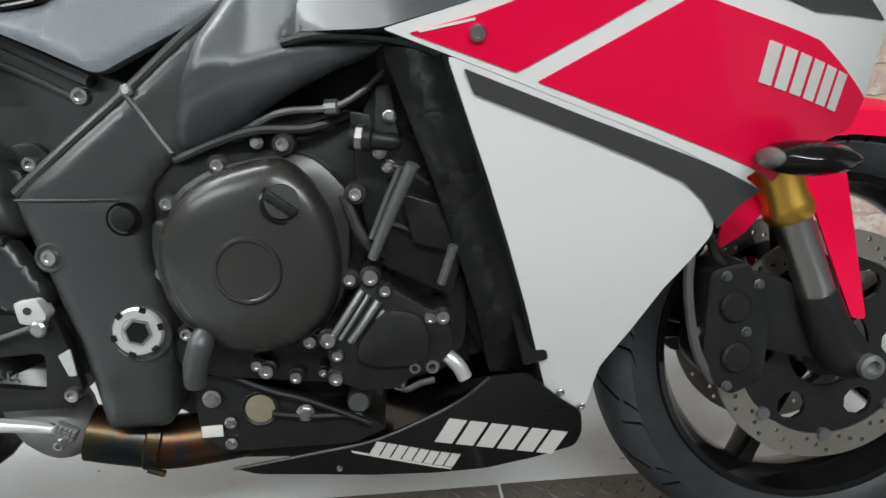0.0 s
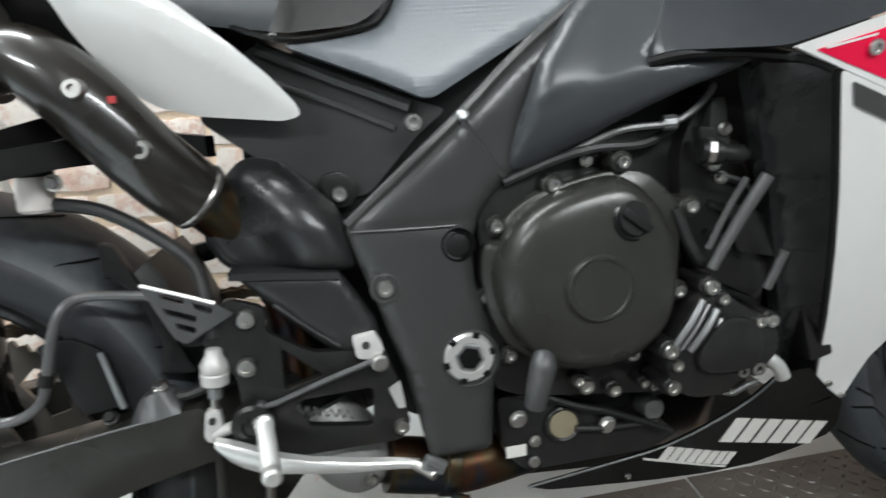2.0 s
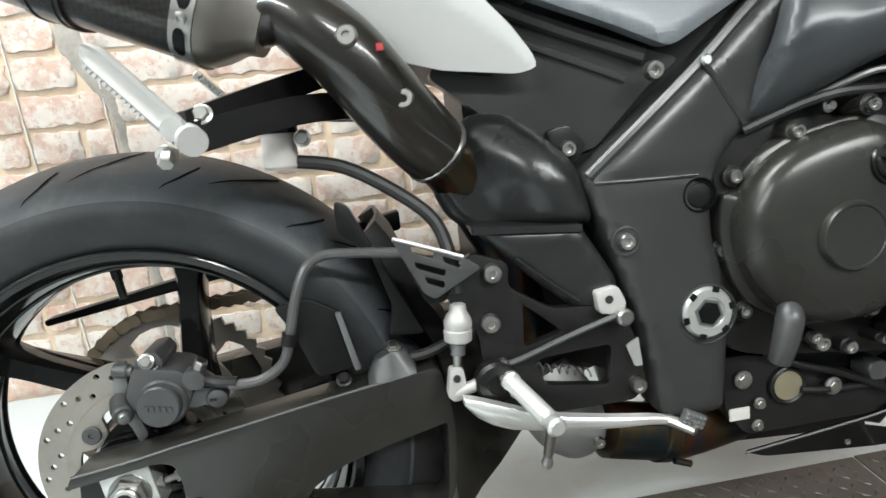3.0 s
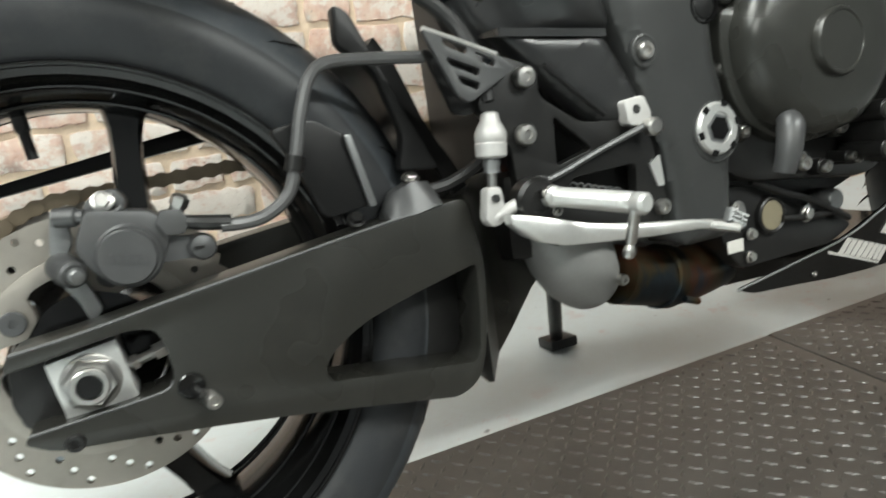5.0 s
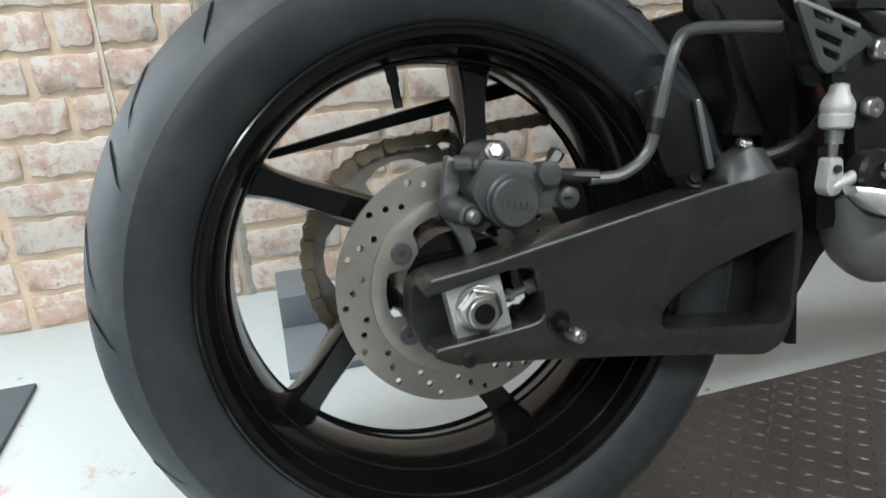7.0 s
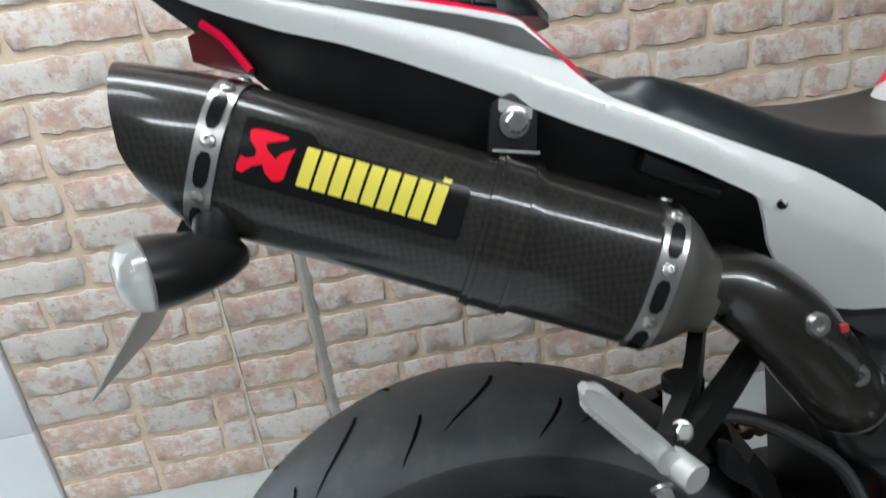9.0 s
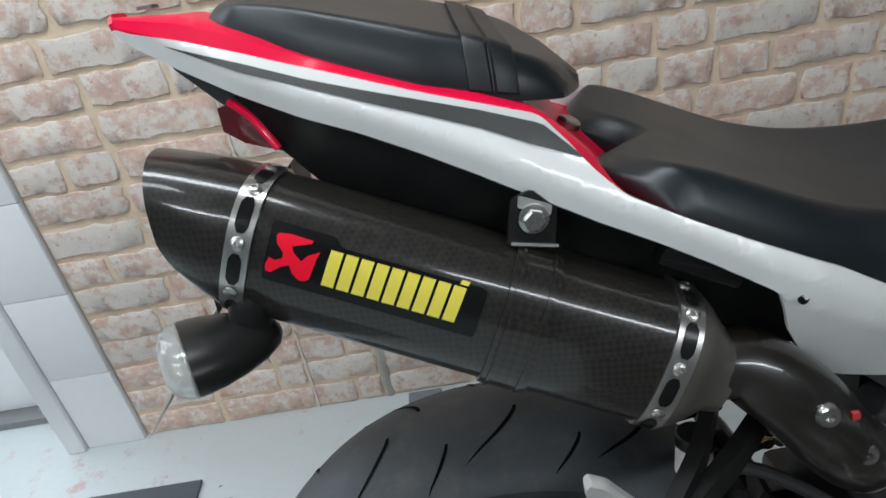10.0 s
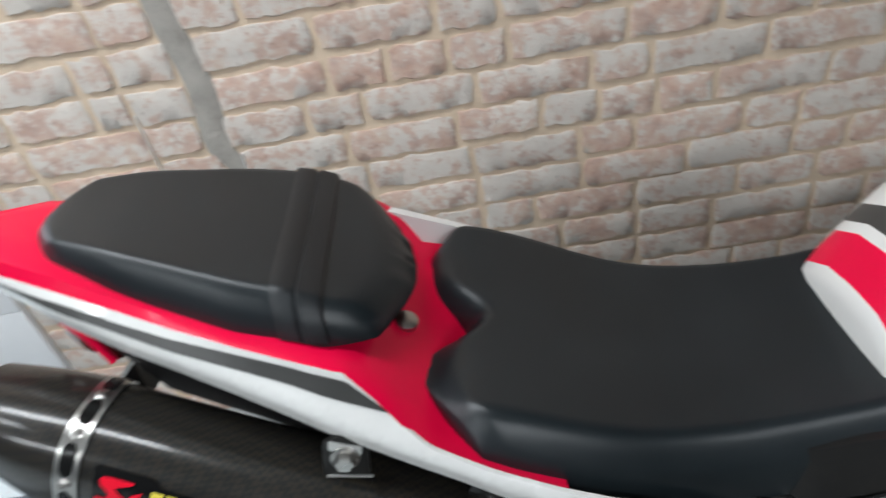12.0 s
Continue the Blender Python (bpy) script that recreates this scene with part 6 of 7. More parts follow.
part("spar_panel", skin(rounded([(0.757, 0.690), (0.772, 0.697), (0.847, 0.689), (0.907, 0.7035), (0.966, 0.7185), (1.05, 0.776), (0.99, 0.80), (0.80, 0.79), (0.775, 0.73)], 0.008), spar_depth, 0.012, 0.016), SPAR_GLOSS, bike, "glossy black inner cockpit panel")
part("seam_backing", skin([(0.903, 0.672), (0.98, 0.642), (1.087, 0.60), (1.20, 0.543), (1.19, 0.528), (1.087, 0.585), (0.98, 0.626), (0.910, 0.65)], lambda x, z: fair(x, z) + 0.0015, 0.002, 0.022), WHITE_PAINT, fairing)
part("panel_lip", tube([(0.757, -0.214, 0.688), (0.79, -0.228, 0.692), (0.84, -0.25, 0.687), (0.875, -0.274, 0.677), (0.895, -0.276, 0.668)], 0.005, 8, 5), BLACK_PLASTIC, bike)
part("screw_cup", lathe([(0.0115, -0.002), (0.0115, 0.001), (0.0095, 0.0015), (0.0085, -0.001), (0, -0.001)], (0.8555, -0.2455, 0.7035), (0, -1, 0.6), 18), DECAL_HOLLOW_BLACK, bike)
socket_bolt(bike, (0.8555, -0.245, 0.7035), 0.007, 0.003, (0, -1, 0.6))


def horn_depth(x, z):
    """Intake cover: a rounded trumpet whose ridge comes out towards the fairing; it turns under below the ridge."""
    rz = float(np.interp(x, (0.633, 0.661, 0.702, 0.735, 0.779, 0.85), (0.645, 0.655, 0.671, 0.679, 0.686, 0.684)))
    ry = float(np.interp(x, (0.633, 0.70, 0.764, 0.85), (-0.176, -0.196, -0.218, -0.236)))
    d = z - rz
    if d < 0:
        return ry + 10.0 * d * d
    return ry + 0.42 * d + 0.8 * max(0.0, d - 0.02) * max(0.0, x - 0.70) - 0.012 * (1 - math.exp(-d / 0.01)) * min(1.0, max(0.0, (0.72 - x) / 0.05))


horn_out = rounded([(0.632, 0.596), (0.639, 0.620), (0.653, 0.660), (0.671, 0.702), (0.702, 0.743), (0.745, 0.79), (0.80, 0.79), (0.812, 0.736), (0.797, 0.722), (0.775, 0.706), (0.763, 0.697), (0.763, 0.690), (0.779, 0.6905), (0.811, 0.690), (0.852, 0.683), (0.833, 0.674), (0.80, 0.664), (0.766, 0.650), (0.731, 0.633), (0.695, 0.610), (0.665, 0.593), (0.645, 0.586)], [0.006] * 6 + [0.012] * 2 + [0.006] * 14)
part("intake_cover", skin(horn_out, horn_depth, 0.02, 0.006, 0.006, 0.01), TANK_GREY, bike, "dark grey trumpet-shaped intake cover", 80)
# belly pan
def belly_depth(x, z):
    return -0.110 - (z - 0.2) * 0.33 + 0.1 * max(0, x - 0.88) + 0.25 * max(0, 0.8 - x) ** 2


belly_out = rounded([(0.645, 0.222), (0.741, 0.240), (0.810, 0.253), (0.865, 0.276), (0.913, 0.301), (0.946, 0.329), (0.99, 0.33), (1.03, 0.29), (1.061, 0.265), (1.065, 0.232), (1.058, 0.212), (1.007, 0.201), (0.944, 0.193), (0.883, 0.196), (0.810, 0.200), (0.740, 0.207), (0.671, 0.212)], 0.008)
belly = part("belly_pan", skin(belly_out, belly_depth, 0.004, 0.02), BLACK_GLOSS, bike, "gloss black belly pan")
part("pan_floor", loft([[(x, -w, z0 + 0.03), (x, -w * 0.8, z0), (x, 0, z0 - 0.004), (x, w * 0.8, z0), (x, w, z0 + 0.03)] for x, w, z0 in ((0.62, 0.10, 0.222), (0.75, 0.115, 0.22), (0.9, 0.122, 0.221), (1.04, 0.12, 0.245))], closed=False), BLACK_GLOSS, belly)
part("pan_edge", tube([(x, belly_depth(x, z) - 0.001, z) for x, z in ((0.645, 0.222), (0.741, 0.240), (0.810, 0.253), (0.865, 0.276), (0.913, 0.301), (0.946, 0.329))], 0.0016, 6, 5), CALIPER_GREY, belly)
word_blocks(0.882, 0.245, 1.033, 0.202, 0.032, 6, 0.018, lambda x, z: belly_depth(x, z) - 0.0012, DECAL_WHITE, belly, 0.18)
word_blocks(0.805, 0.234, 0.905, 0.202, 0.018, 8, 0.010, lambda x, z: belly_depth(x, z) - 0.0012, DECAL_WHITE, belly, 0.15)
part("word_underline", skin([(0.786, 0.237), (0.902, 0.199), (0.901, 0.202), (0.784, 0.241)], lambda x, z: belly_depth(x, z) - 0.0012, 0.0006, 0.02), DECAL_WHITE, belly)
socket_bolt(belly, (0.769, belly_depth(0.769, 0.215) - 0.001, 0.215), 0.004, 0.002)
for sgn, out, dep, mt, nm in ((1, panel_out, fair, WHITE_PAINT, "far_side_fairing"), (1, upper_out, fair, WHITE_PAINT, "far_upper_fairing"), (1, belly_out, belly_depth, BLACK_GLOSS, "far_belly_side")):
    part(nm, skin(out, lambda x, z, d=dep: -d(x, z), 0.004, 0.05), mt, bike)
part("radiator", box(0.955, 0.985, -0.15, 0.15, 0.34, 0.62, 0.004), BLACK_SATIN, bike).matrix_basis = Matrix.Translation((0.97, 0, 0.48)) @ Matrix.Rotation(radians(-12), 4, "Y") @ Matrix.Translation((-0.97, 0, -0.48))

# front indicator on the fairing
def front_signal(x, a, b):
    return [(x + 0.033, -0.252 + b * math.cos(q), 0.566 - (x - 1.2) * 0.06 + a * math.sin(q)) for q in [2 * math.pi * j / 18 for j in range(18)]]


sig = part("front_indicator", loft([front_signal(*r) for r in ((1.164, 0.009, 0.02), (1.172, 0.0135, 0.026), (1.19, 0.0165, 0.031), (1.21, 0.017, 0.032), (1.232, 0.0135, 0.027), (1.248, 0.006, 0.013))]), BLACK_GLOSS, bike, "black teardrop front indicator")
LENS, lnt, lbs = mat_new("clear_lens")
lbs.inputs["Base Color"].default_value = (0.86, 0.86, 0.84, 1)
lbs.inputs["Roughness"].default_value, lbs.inputs["Transmission Weight"].default_value = 0.12, 0.85
part("lens", loft([front_signal(*r) for r in ((1.158, 0.004, 0.01), (1.16, 0.0075, 0.017), (1.164, 0.0095, 0.021), (1.169, 0.0112, 0.0235))]), LENS, sig, "clear indicator lens")
part("stalk", tube([(1.215, -0.20, 0.575), (1.222, -0.225, 0.572), (1.23, -0.245, 0.569)], [0.016, 0.012, 0.012], 10), RUBBER, sig)

# front wheel
FA = Vector((1.404, 0.0, 0.308))
front_wheel = part("front_wheel", lathe(wheel_rim(0.226, 0.046, 0.198), FA, (0, -1, 0), 80, closed=True), BLACK_GLOSS, bike, "gloss black cast front wheel rim")
FRONT_TYRE = [(0.216, 0.04), (0.228, 0.05), (0.245, 0.058), (0.262, 0.06), (0.28, 0.05), (0.292, 0.032), (0.3, 0.0)]
FRONT_TYRE = FRONT_TYRE + [(r, -h) for r, h in reversed(FRONT_TYRE[:-1])]
add_tyre(FA, FRONT_TYRE, 16, front_wheel, "black front tyre")
for k in range(5):
    part("spoke", spoke_mesh(FA, radians(30 + 72 * k), 0.04, 0.202, 0.03, 0.02, 0.06, 0.035), BLACK_GLOSS, front_wheel)
part("hub", lathe([(0.02, 0.07), (0.04, 0.065), (0.045, 0.03), (0.045, -0.03), (0.04, -0.065), (0.02, -0.07)], FA, (0, -1, 0), 24), BLACK_GLOSS, front_wheel)
for s in (-1, 1):
    part("brake_disc", disc_with_holes(FA, 0.155, 0.122, s * 0.062, 0.005, 18, (0.13, 0.138, 0.146), 0.0032), DISC_STEEL, front_wheel, "worn drilled steel front disc", 25)
    part("disc_carrier", disc_with_holes(FA, 0.121, 0.055, s * 0.06, 0.006, 6, (0.092,), 0.02), BLACK_SATIN, front_wheel)
    for k in range(8):
        a = 2 * math.pi * k / 8
        part("disc_bobbin", lathe([(0.0085, -0.005), (0.0085, 0.005)], (FA.x + 0.122 * math.cos(a), s * 0.064, FA.z + 0.122 * math.sin(a)), (0, s, 0), 12), ALLOY_GREY, front_wheel)

# fork legs
for s in (-1, 1):
    f = lambda z: 1.318 - (z - 0.48) * 0.4
    y = s * 0.107
    leg = part("fork_leg", tube([(f(0.62), y, 0.62), (f(0.36), y, 0.36)], 0.0215, 20, 1), STEEL, bike, "chromed lower fork tube")
    part("gold_tube", lathe([(0.026, 0.0), (0.029, 0.006), (0.029, 0.02), (0.027, 0.024), (0.027, 0.14)], (f(0.487), y, 0.487), (-0.4, 0, 1), 28), GOLD, leg, "gold anodised upper fork tube")
    part("fork_foot", tube([(f(0.395), y, 0.395), (f(0.35), y, 0.35), (1.392, y, 0.315), (1.41, y, 0.295)], [0.024, 0.027, 0.03, 0.02], 18), BLACK_SATIN, leg)
    part("axle_clamp", lathe([(0.015, 0), (0.015, 0.01), (0.009, 0.012), (0.008, 0.004), (0, 0.004)], (1.404, y + s * 0.027, 0.308), (0, s, 0), 18), ALLOY_GREY, leg)
    cal = part("front_caliper", prism(rounded([(1.215, 0.43), (1.265, 0.44), (1.292, 0.36), (1.288, 0.29), (1.245, 0.27), (1.208, 0.31)], 0.012), s * 0.115, s * 0.045, 0.006), BLACK_SATIN, leg, "black radial front brake caliper")
    for px_, pz_ in ((1.246, 0.385), (1.25, 0.322)):
        part("piston_cap", lathe([(0.019, -0.004), (0.019, 0.006), (0.0165, 0.009), (0.009, 0.0095), (0, 0.009)], (px_, s * 0.114, pz_), (0, s, 0), 22), BLACK_SATIN, cal)
    part("bridge_bolt", lathe([(0.006, 0), (0.006, 0.012), (0.004, 0.014)], (1.214, s * 0.1, 0.35), (-1, 0, 0.2), 10), STEEL, cal)
    part("caliper_arm", prism(rounded([(1.255, 0.43), (1.32, 0.41), (1.40, 0.345), (1.395, 0.30), (1.34, 0.31), (1.27, 0.33)], 0.008), s * 0.10, s * 0.08, 0.004), BLACK_SATIN, leg)
    for x, z in ((1.235, 0.422), (1.262, 0.352), (1.24, 0.285), (1.275, 0.41)):
        hex_bolt(leg, (x, s * 0.115, z), 0.005, 0.005, (0, s, 0), CALIPER_GREY)
    part("front_hose", tube([(1.24, s * 0.10, 0.43), (1.215, s * 0.115, 0.46), (1.21, s * 0.12, 0.52), (1.23, s * 0.115, 0.58)], 0.005, 8), RUBBER, leg)
    part("front_hose", tube([(1.225, s * 0.105, 0.29), (1.198, s * 0.118, 0.34), (1.186, s * 0.12, 0.42), (1.196, s * 0.118, 0.50)], 0.006, 8), GREY_HOSE, leg)

# front mudguard: an arch over the tyre with side tabs to the fork
arch = []
for i in range(15):
    a = radians(40 + 112 * i / 14)
    arch.append([(FA.x + (0.312 + dr) * math.cos(a), y, FA.z + (0.312 + dr) * math.sin(a)) for y, dr in ((-0.072, -0.04), (-0.068, -0.01), (-0.045, 0.006), (0, 0.012), (0.045, 0.006), (0.068, -0.01), (0.072, -0.04), (0.069, -0.04), (0.045, 0.002), (0, 0.008), (-0.045, 0.002), (-0.069, -0.04))])
guard = part("front_mudguard", loft(arch), RED_PAINT, bike, "red painted front mudguard")
for s in (-1, 1):
    part("side_tab", skin(rounded([(1.32, 0.545), (1.372, 0.54), (1.41, 0.36), (1.392, 0.362), (1.36, 0.44), (1.335, 0.50)], 0.006), lambda x, z, q=s: q * 0.118, 0.004, 0.03), RED_PAINT, guard)
    part("side_tab", skin(rounded([(1.235, 0.505), (1.232, 0.452), (1.262, 0.47), (1.30, 0.51), (1.32, 0.56), (1.27, 0.55)], 0.006), lambda x, z, q=s: q * 0.10, 0.004, 0.03), RED_PAINT, guard)
# side stand on the far side
part("side_stand", tube([(0.56, 0.13, 0.31), (0.62, 0.235, 0.17), (0.672, 0.325, 0.063)], [0.014, 0.012, 0.012], 12), BLACK_SATIN, bike)
part("stand_foot", box(0.645, 0.70, 0.3, 0.345, 0.048, 0.066, 0.003), BLACK_SATIN, bike)
# black filler block added behind the cockpit panels to close gaps, as airbox and ram duct
part("airbox_filler", loft([[(x, -w, z0), (x, -w, z1 - 0.02), (x, -w * 0.8, z1), (x, w * 0.8, z1), (x, w, z1 - 0.02), (x, w, z0)] for x, w, z0, z1 in ((0.66, 0.09, 0.62, 0.76), (0.75, 0.115, 0.625, 0.80), (0.9, 0.125, 0.62, 0.82), (1.02, 0.12, 0.58, 0.80), (1.1, 0.1, 0.56, 0.74))]), BLACK_PLASTIC, bike, "black filler block standing in for the airbox")
# ---- tail unit, seats, tank top and silencer
def tail_y(x):
    return -float(np.interp(x, (-0.25, -0.15, -0.05, 0.05, 0.10, 0.17, 0.22, 0.26, 0.31, 0.36, 0.41, 0.45), (0.022, 0.065, 0.10, 0.13, 0.14, 0.155, 0.163, 0.165, 0.157, 0.144, 0.129, 0.116)))


LOW_X = (-0.24, -0.197, -0.149, -0.103, -0.058, -0.015, 0.026, 0.066, 0.105, 0.143, 0.181, 0.221, 0.28, 0.34, 0.44)
LOW_Z = (1.052, 1.022, 0.996, 0.974, 0.957, 0.937, 0.916, 0.894, 0.872, 0.853, 0.832, 0.807, 0.772, 0.738, 0.672)


def tail_skin(x, z):
    """Side of the tail: a band that swells a little above its lower edge and tucks in towards the seat; ahead, a facet folds in below it."""
    h = z - float(np.interp(x, LOW_X, LOW_Z))
    fold = float(np.interp(x, (0.20, 0.221, 0.28, 0.34, 0.40, 0.44), (0.822, 0.806, 0.772, 0.738, 0.70, 0.665)))
    swell = -0.007 * math.exp(-((h - 0.020) / 0.016) ** 2) + 0.2 * max(0.0, h - 0.022)
    facet = 0.55 * max(0.0, fold - z) if x > 0.2 else 0.0
    return tail_y(x) + swell * float(np.interp(x, (0.2, 0.3), (1.0, 0.5))) + facet
white_out = rounded([(-0.247, 1.060), (-0.236, 1.055), (-0.187, 1.043), (-0.139, 1.027), (-0.094, 1.011), (-0.050, 0.996), (-0.008, 0.981), (0.033, 0.968), (0.066, 0.957), (0.074, 0.953), (0.092, 0.931), (0.109, 0.908), (0.127, 0.890), (0.167, 0.868), (0.210, 0.846), (0.278, 0.812), (0.338, 0.775), (0.380, 0.738), (0.411, 0.708), (0.433, 0.681), (0.438, 0.668), (0.420, 0.664), (0.346, 0.674), (0.308, 0.685), (0.285, 0.700), (0.262, 0.733), (0.248, 0.757), (0.241, 0.777), (0.231, 0.800), (0.221, 0.807), (0.181, 0.832), (0.143, 0.853), (0.105, 0.872), (0.066, 0.894), (0.026, 0.916), (-0.015, 0.937), (-0.058, 0.957), (-0.103, 0.974), (-0.149, 0.996), (-0.197, 1.022), (-0.242, 1.050)], 0.006, 2)
tail = part("tail_fairing", skin(white_out, tail_skin, 0.004, 0.007), WHITE_PAINT, bike, "white painted tail side fairing", 60)
far_out = rounded([(-0.247, 1.064), (-0.143, 1.035), (-0.048, 1.008), (0.04, 0.985), (0.10, 0.960), (0.194, 0.905), (0.25, 0.866), (0.30, 0.83), (0.40, 0.74), (0.43, 0.67), (0.31, 0.712), (0.25, 0.75), (0.14, 0.864), (0.05, 0.911), (-0.115, 0.990), (-0.242, 1.056)], 0.006, 2)
part("far_tail_fairing", skin(far_out, lambda x, z: -tail_y(x) - 0.012, -0.012, 0.03), WHITE_PAINT, tail)
stripe_out = rounded([(-0.201, 1.041), (-0.140, 1.020), (-0.095, 1.003), (-0.051, 0.989), (-0.009, 0.976), (0.033, 0.963), (0.069, 0.950), (0.075, 0.947), (0.101, 0.920), (0.063, 0.936), (0.031, 0.951), (-0.009, 0.966), (-0.051, 0.981), (-0.096, 0.997), (-0.142, 1.014)], 0.002, 2)
part("tail_stripe", skin(stripe_out, lambda x, z: tail_skin(x, z) - 0.0014, 0.001, 0.016), STRIPE_GREY, tail, "dark grey honeycomb stripe")
part("screw_hole", lathe([(0.0042, -0.001), (0.0042, 0.0007), (0.0036, 0.0009), (0.0033, 0.0002), (0, 0.0002)], (0.2475, tail_skin(0.2475, 0.793), 0.793), (0, -1, 0), 14), DECAL_HOLLOW_BLACK, tail)
# red deck over the tail, running between the seats
UP_X = (-0.247, -0.187, -0.139, -0.094, -0.050, -0.008, 0.033, 0.066, 0.078, 0.092, 0.109, 0.127, 0.185, 0.225)
UP_Z = (1.060, 1.043, 1.027, 1.011, 0.996, 0.981, 0.968, 0.957, 0.949, 0.931, 0.908, 0.890, 0.858, 0.838)
MID_Z = (1.066, 1.062, 1.043, 1.018, 0.997, 0.980, 0.970, 0.955, 0.948, 0.936, 0.920, 0.898, 0.848, 0.826)
deck = []
for x, zu, zm in zip(UP_X, UP_Z, MID_Z):
    w = -tail_skin(x, zu) - (0.004 if x > 0.13 else 0.0)
    if x < -0.24:
        w = 0.019
    half = [(w, zu), (w * 0.93, zu + (zm - zu) * 0.45 + 0.004), (w * 0.8, zu + (zm - zu) * 0.7 + 0.004), (w * 0.4, zm), (0, zm)]
    if x > 0.11:
        half = [(w, zu), (w * 0.95, zu - 0.004), (w * 0.8, zu - 0.006), (w * 0.4, zm), (0, zm)]
    lift = max(0, float(np.interp(x, (-0.2, 0.04, 0.1, 0.194, 0.26), (0.0, 0.014, 0.036, 0.042, 0.028))))
    pts = [(x, -y, z) for y, z in half] + [(x, y, z + lift * y / w) for y, z in reversed(half[:-1])]
    deck.append(pts + [(x, w * 0.9, zu - (0.02 if x > -0.1 else 0.007)), (x, -w * 0.9, zu - (0.02 if x > -0.1 else 0.007))])
part("tail_deck", loft(deck), RED_PAINT, tail, "red painted tail deck")
part("tail_nose", loft([[(-0.247, y, z) for y, z in ((-0.019, 1.064), (-0.014, 1.071), (0.014, 1.071), (0.019, 1.064), (0.016, 1.058), (-0.016, 1.058))], [(-0.252, y * 0.8, 1.058 + (z - 1.058) * 0.8) for y, z in ((-0.019, 1.064), (-0.014, 1.071), (0.014, 1.071), (0.019, 1.064), (0.016, 1.058), (-0.016, 1.058))]]), RED_PAINT, tail)
part("deck_plate", lathe([(0.009, -0.001), (0.009, 0.0018), (0.0075, 0.002), (0, 0.0008)], (-0.222, 0.0, 1.0715), (0, 0, 1), 18), ALLOY_GREY, tail, "small oval metal fitting")
part("seat_lock", merge(lathe([(0.0105, -0.002), (0.0105, 0.003), (0.008, 0.0045), (0.0, 0.0045)], (0.1125, -0.03, 0.9225), (0.4, -0.25, 0.9), 18)), STEEL, tail, "steel seat lock")

# undertail moulding, light and bracket
under = []
for x, z1, z0, w in ((-0.205, 1.03, 1.02, 0.035), (-0.15, 1.01, 0.965, 0.05), (-0.10, 0.99, 0.91, 0.07), (0.0, 0.945, 0.86, 0.092), (0.10, 0.895, 0.80, 0.108), (0.20, 0.835, 0.745, 0.122), (0.30, 0.77, 0.70, 0.118), (0.40, 0.72, 0.66, 0.1)):
    under.append([(x, -w * 1.12, z1), (x, -w, (z0 + z1) / 2), (x, -w * 0.8, z0), (x, w * 0.8, z0), (x, w, (z0 + z1) / 2), (x, w * 1.12, z1)])
undertail = part("undertail", loft(under), BLACK_PLASTIC, bike, "black plastic undertail moulding")
LENS_RED = surface("red_lamp_lens", (0.1, 0.006, 0.008), 0.18, vary=0.1, coat=0.5)
lamp = part("tail_lamp", loft([[(x, y, z) for y, z in ((-w, z0), (-w, z1), (w, z1), (w, z0))] for x, w, z0, z1 in ((-0.18, 0.03, 0.965, 0.985), (-0.16, 0.045, 0.955, 0.99), (-0.13, 0.052, 0.945, 0.97))]), LENS_RED, undertail, "dark red tail lamp")
part("lamp_rim", tube([(-0.163, -0.05, 0.991), (-0.147, -0.055, 0.976), (-0.131, -0.06, 0.949)], 0.0035, 8, 4), RED_PAINT, undertail)
part("tail_connector", box(0.145, 0.215, -0.148, -0.13, 0.815, 0.83, 0.003), BLACK_GLOSS, undertail).matrix_basis = Matrix.Translation((0.18, 0, 0.822)) @ Matrix.Rotation(radians(28), 4, "Y") @ Matrix.Translation((-0.18, 0, -0.822))

# number plate hanger with its plate, seen almost edge on
hanger = part("plate_hanger", loft([[(x, -w, z - t), (x, -w, z + t), (x, w, z + t), (x, w, z - t)] for x, z, w, t in ((-0.13, 0.91, 0.04, 0.02), (-0.19, 0.86, 0.045, 0.015), (-0.225, 0.815, 0.05, 0.008))]), BLACK_PLASTIC, undertail)
PLATE_BACK = surface("plate_back_plastic", (0.3, 0.29, 0.27), 0.4, vary=0.1)
part("number_plate", loft([[(-0.235, -0.045, 0.802), (-0.235, 0.115, 0.802), (-0.2385, 0.115, 0.8), (-0.2385, -0.045, 0.8)], [(-0.32, -0.062, 0.697), (-0.32, 0.13, 0.697), (-0.3235, 0.13, 0.695), (-0.3235, -0.062, 0.695)]]), PLATE_BACK, bike, "number plate seen from behind and almost edge on")

# rear indicator: black shell, clear lens, folded stalk
ax = Vector((-0.9, -0.436, 0.03)).normalized()
side = Vector((0.436, -0.9, 0)).normalized()
base = Vector((-0.158, -0.118, 0.816))


def signal_ring(s, up, out):
    c = base + ax * s
    return [c + Vector((0, 0, up * math.sin(q))) + side * out * math.cos(q) for q in [2 * math.pi * j / 20 for j in range(20)]]


rsig = part("rear_indicator", loft([signal_ring(*r) for r in ((-0.006, 0.004, 0.006), (-0.001, 0.011, 0.017), (0.012, 0.0175, 0.0285), (0.03, 0.0225, 0.037), (0.048, 0.0255, 0.0425), (0.06, 0.0265, 0.0445), (0.068, 0.0265, 0.045))]), BLACK_SATIN, bike, "black bullet-shaped rear indicator")
part("lens", loft([signal_ring(*r) for r in ((0.068, 0.0262, 0.0447), (0.075, 0.0255, 0.043), (0.082, 0.022, 0.0375), (0.087, 0.013, 0.024))]), LENS, rsig, "clear ribbed indicator lens")
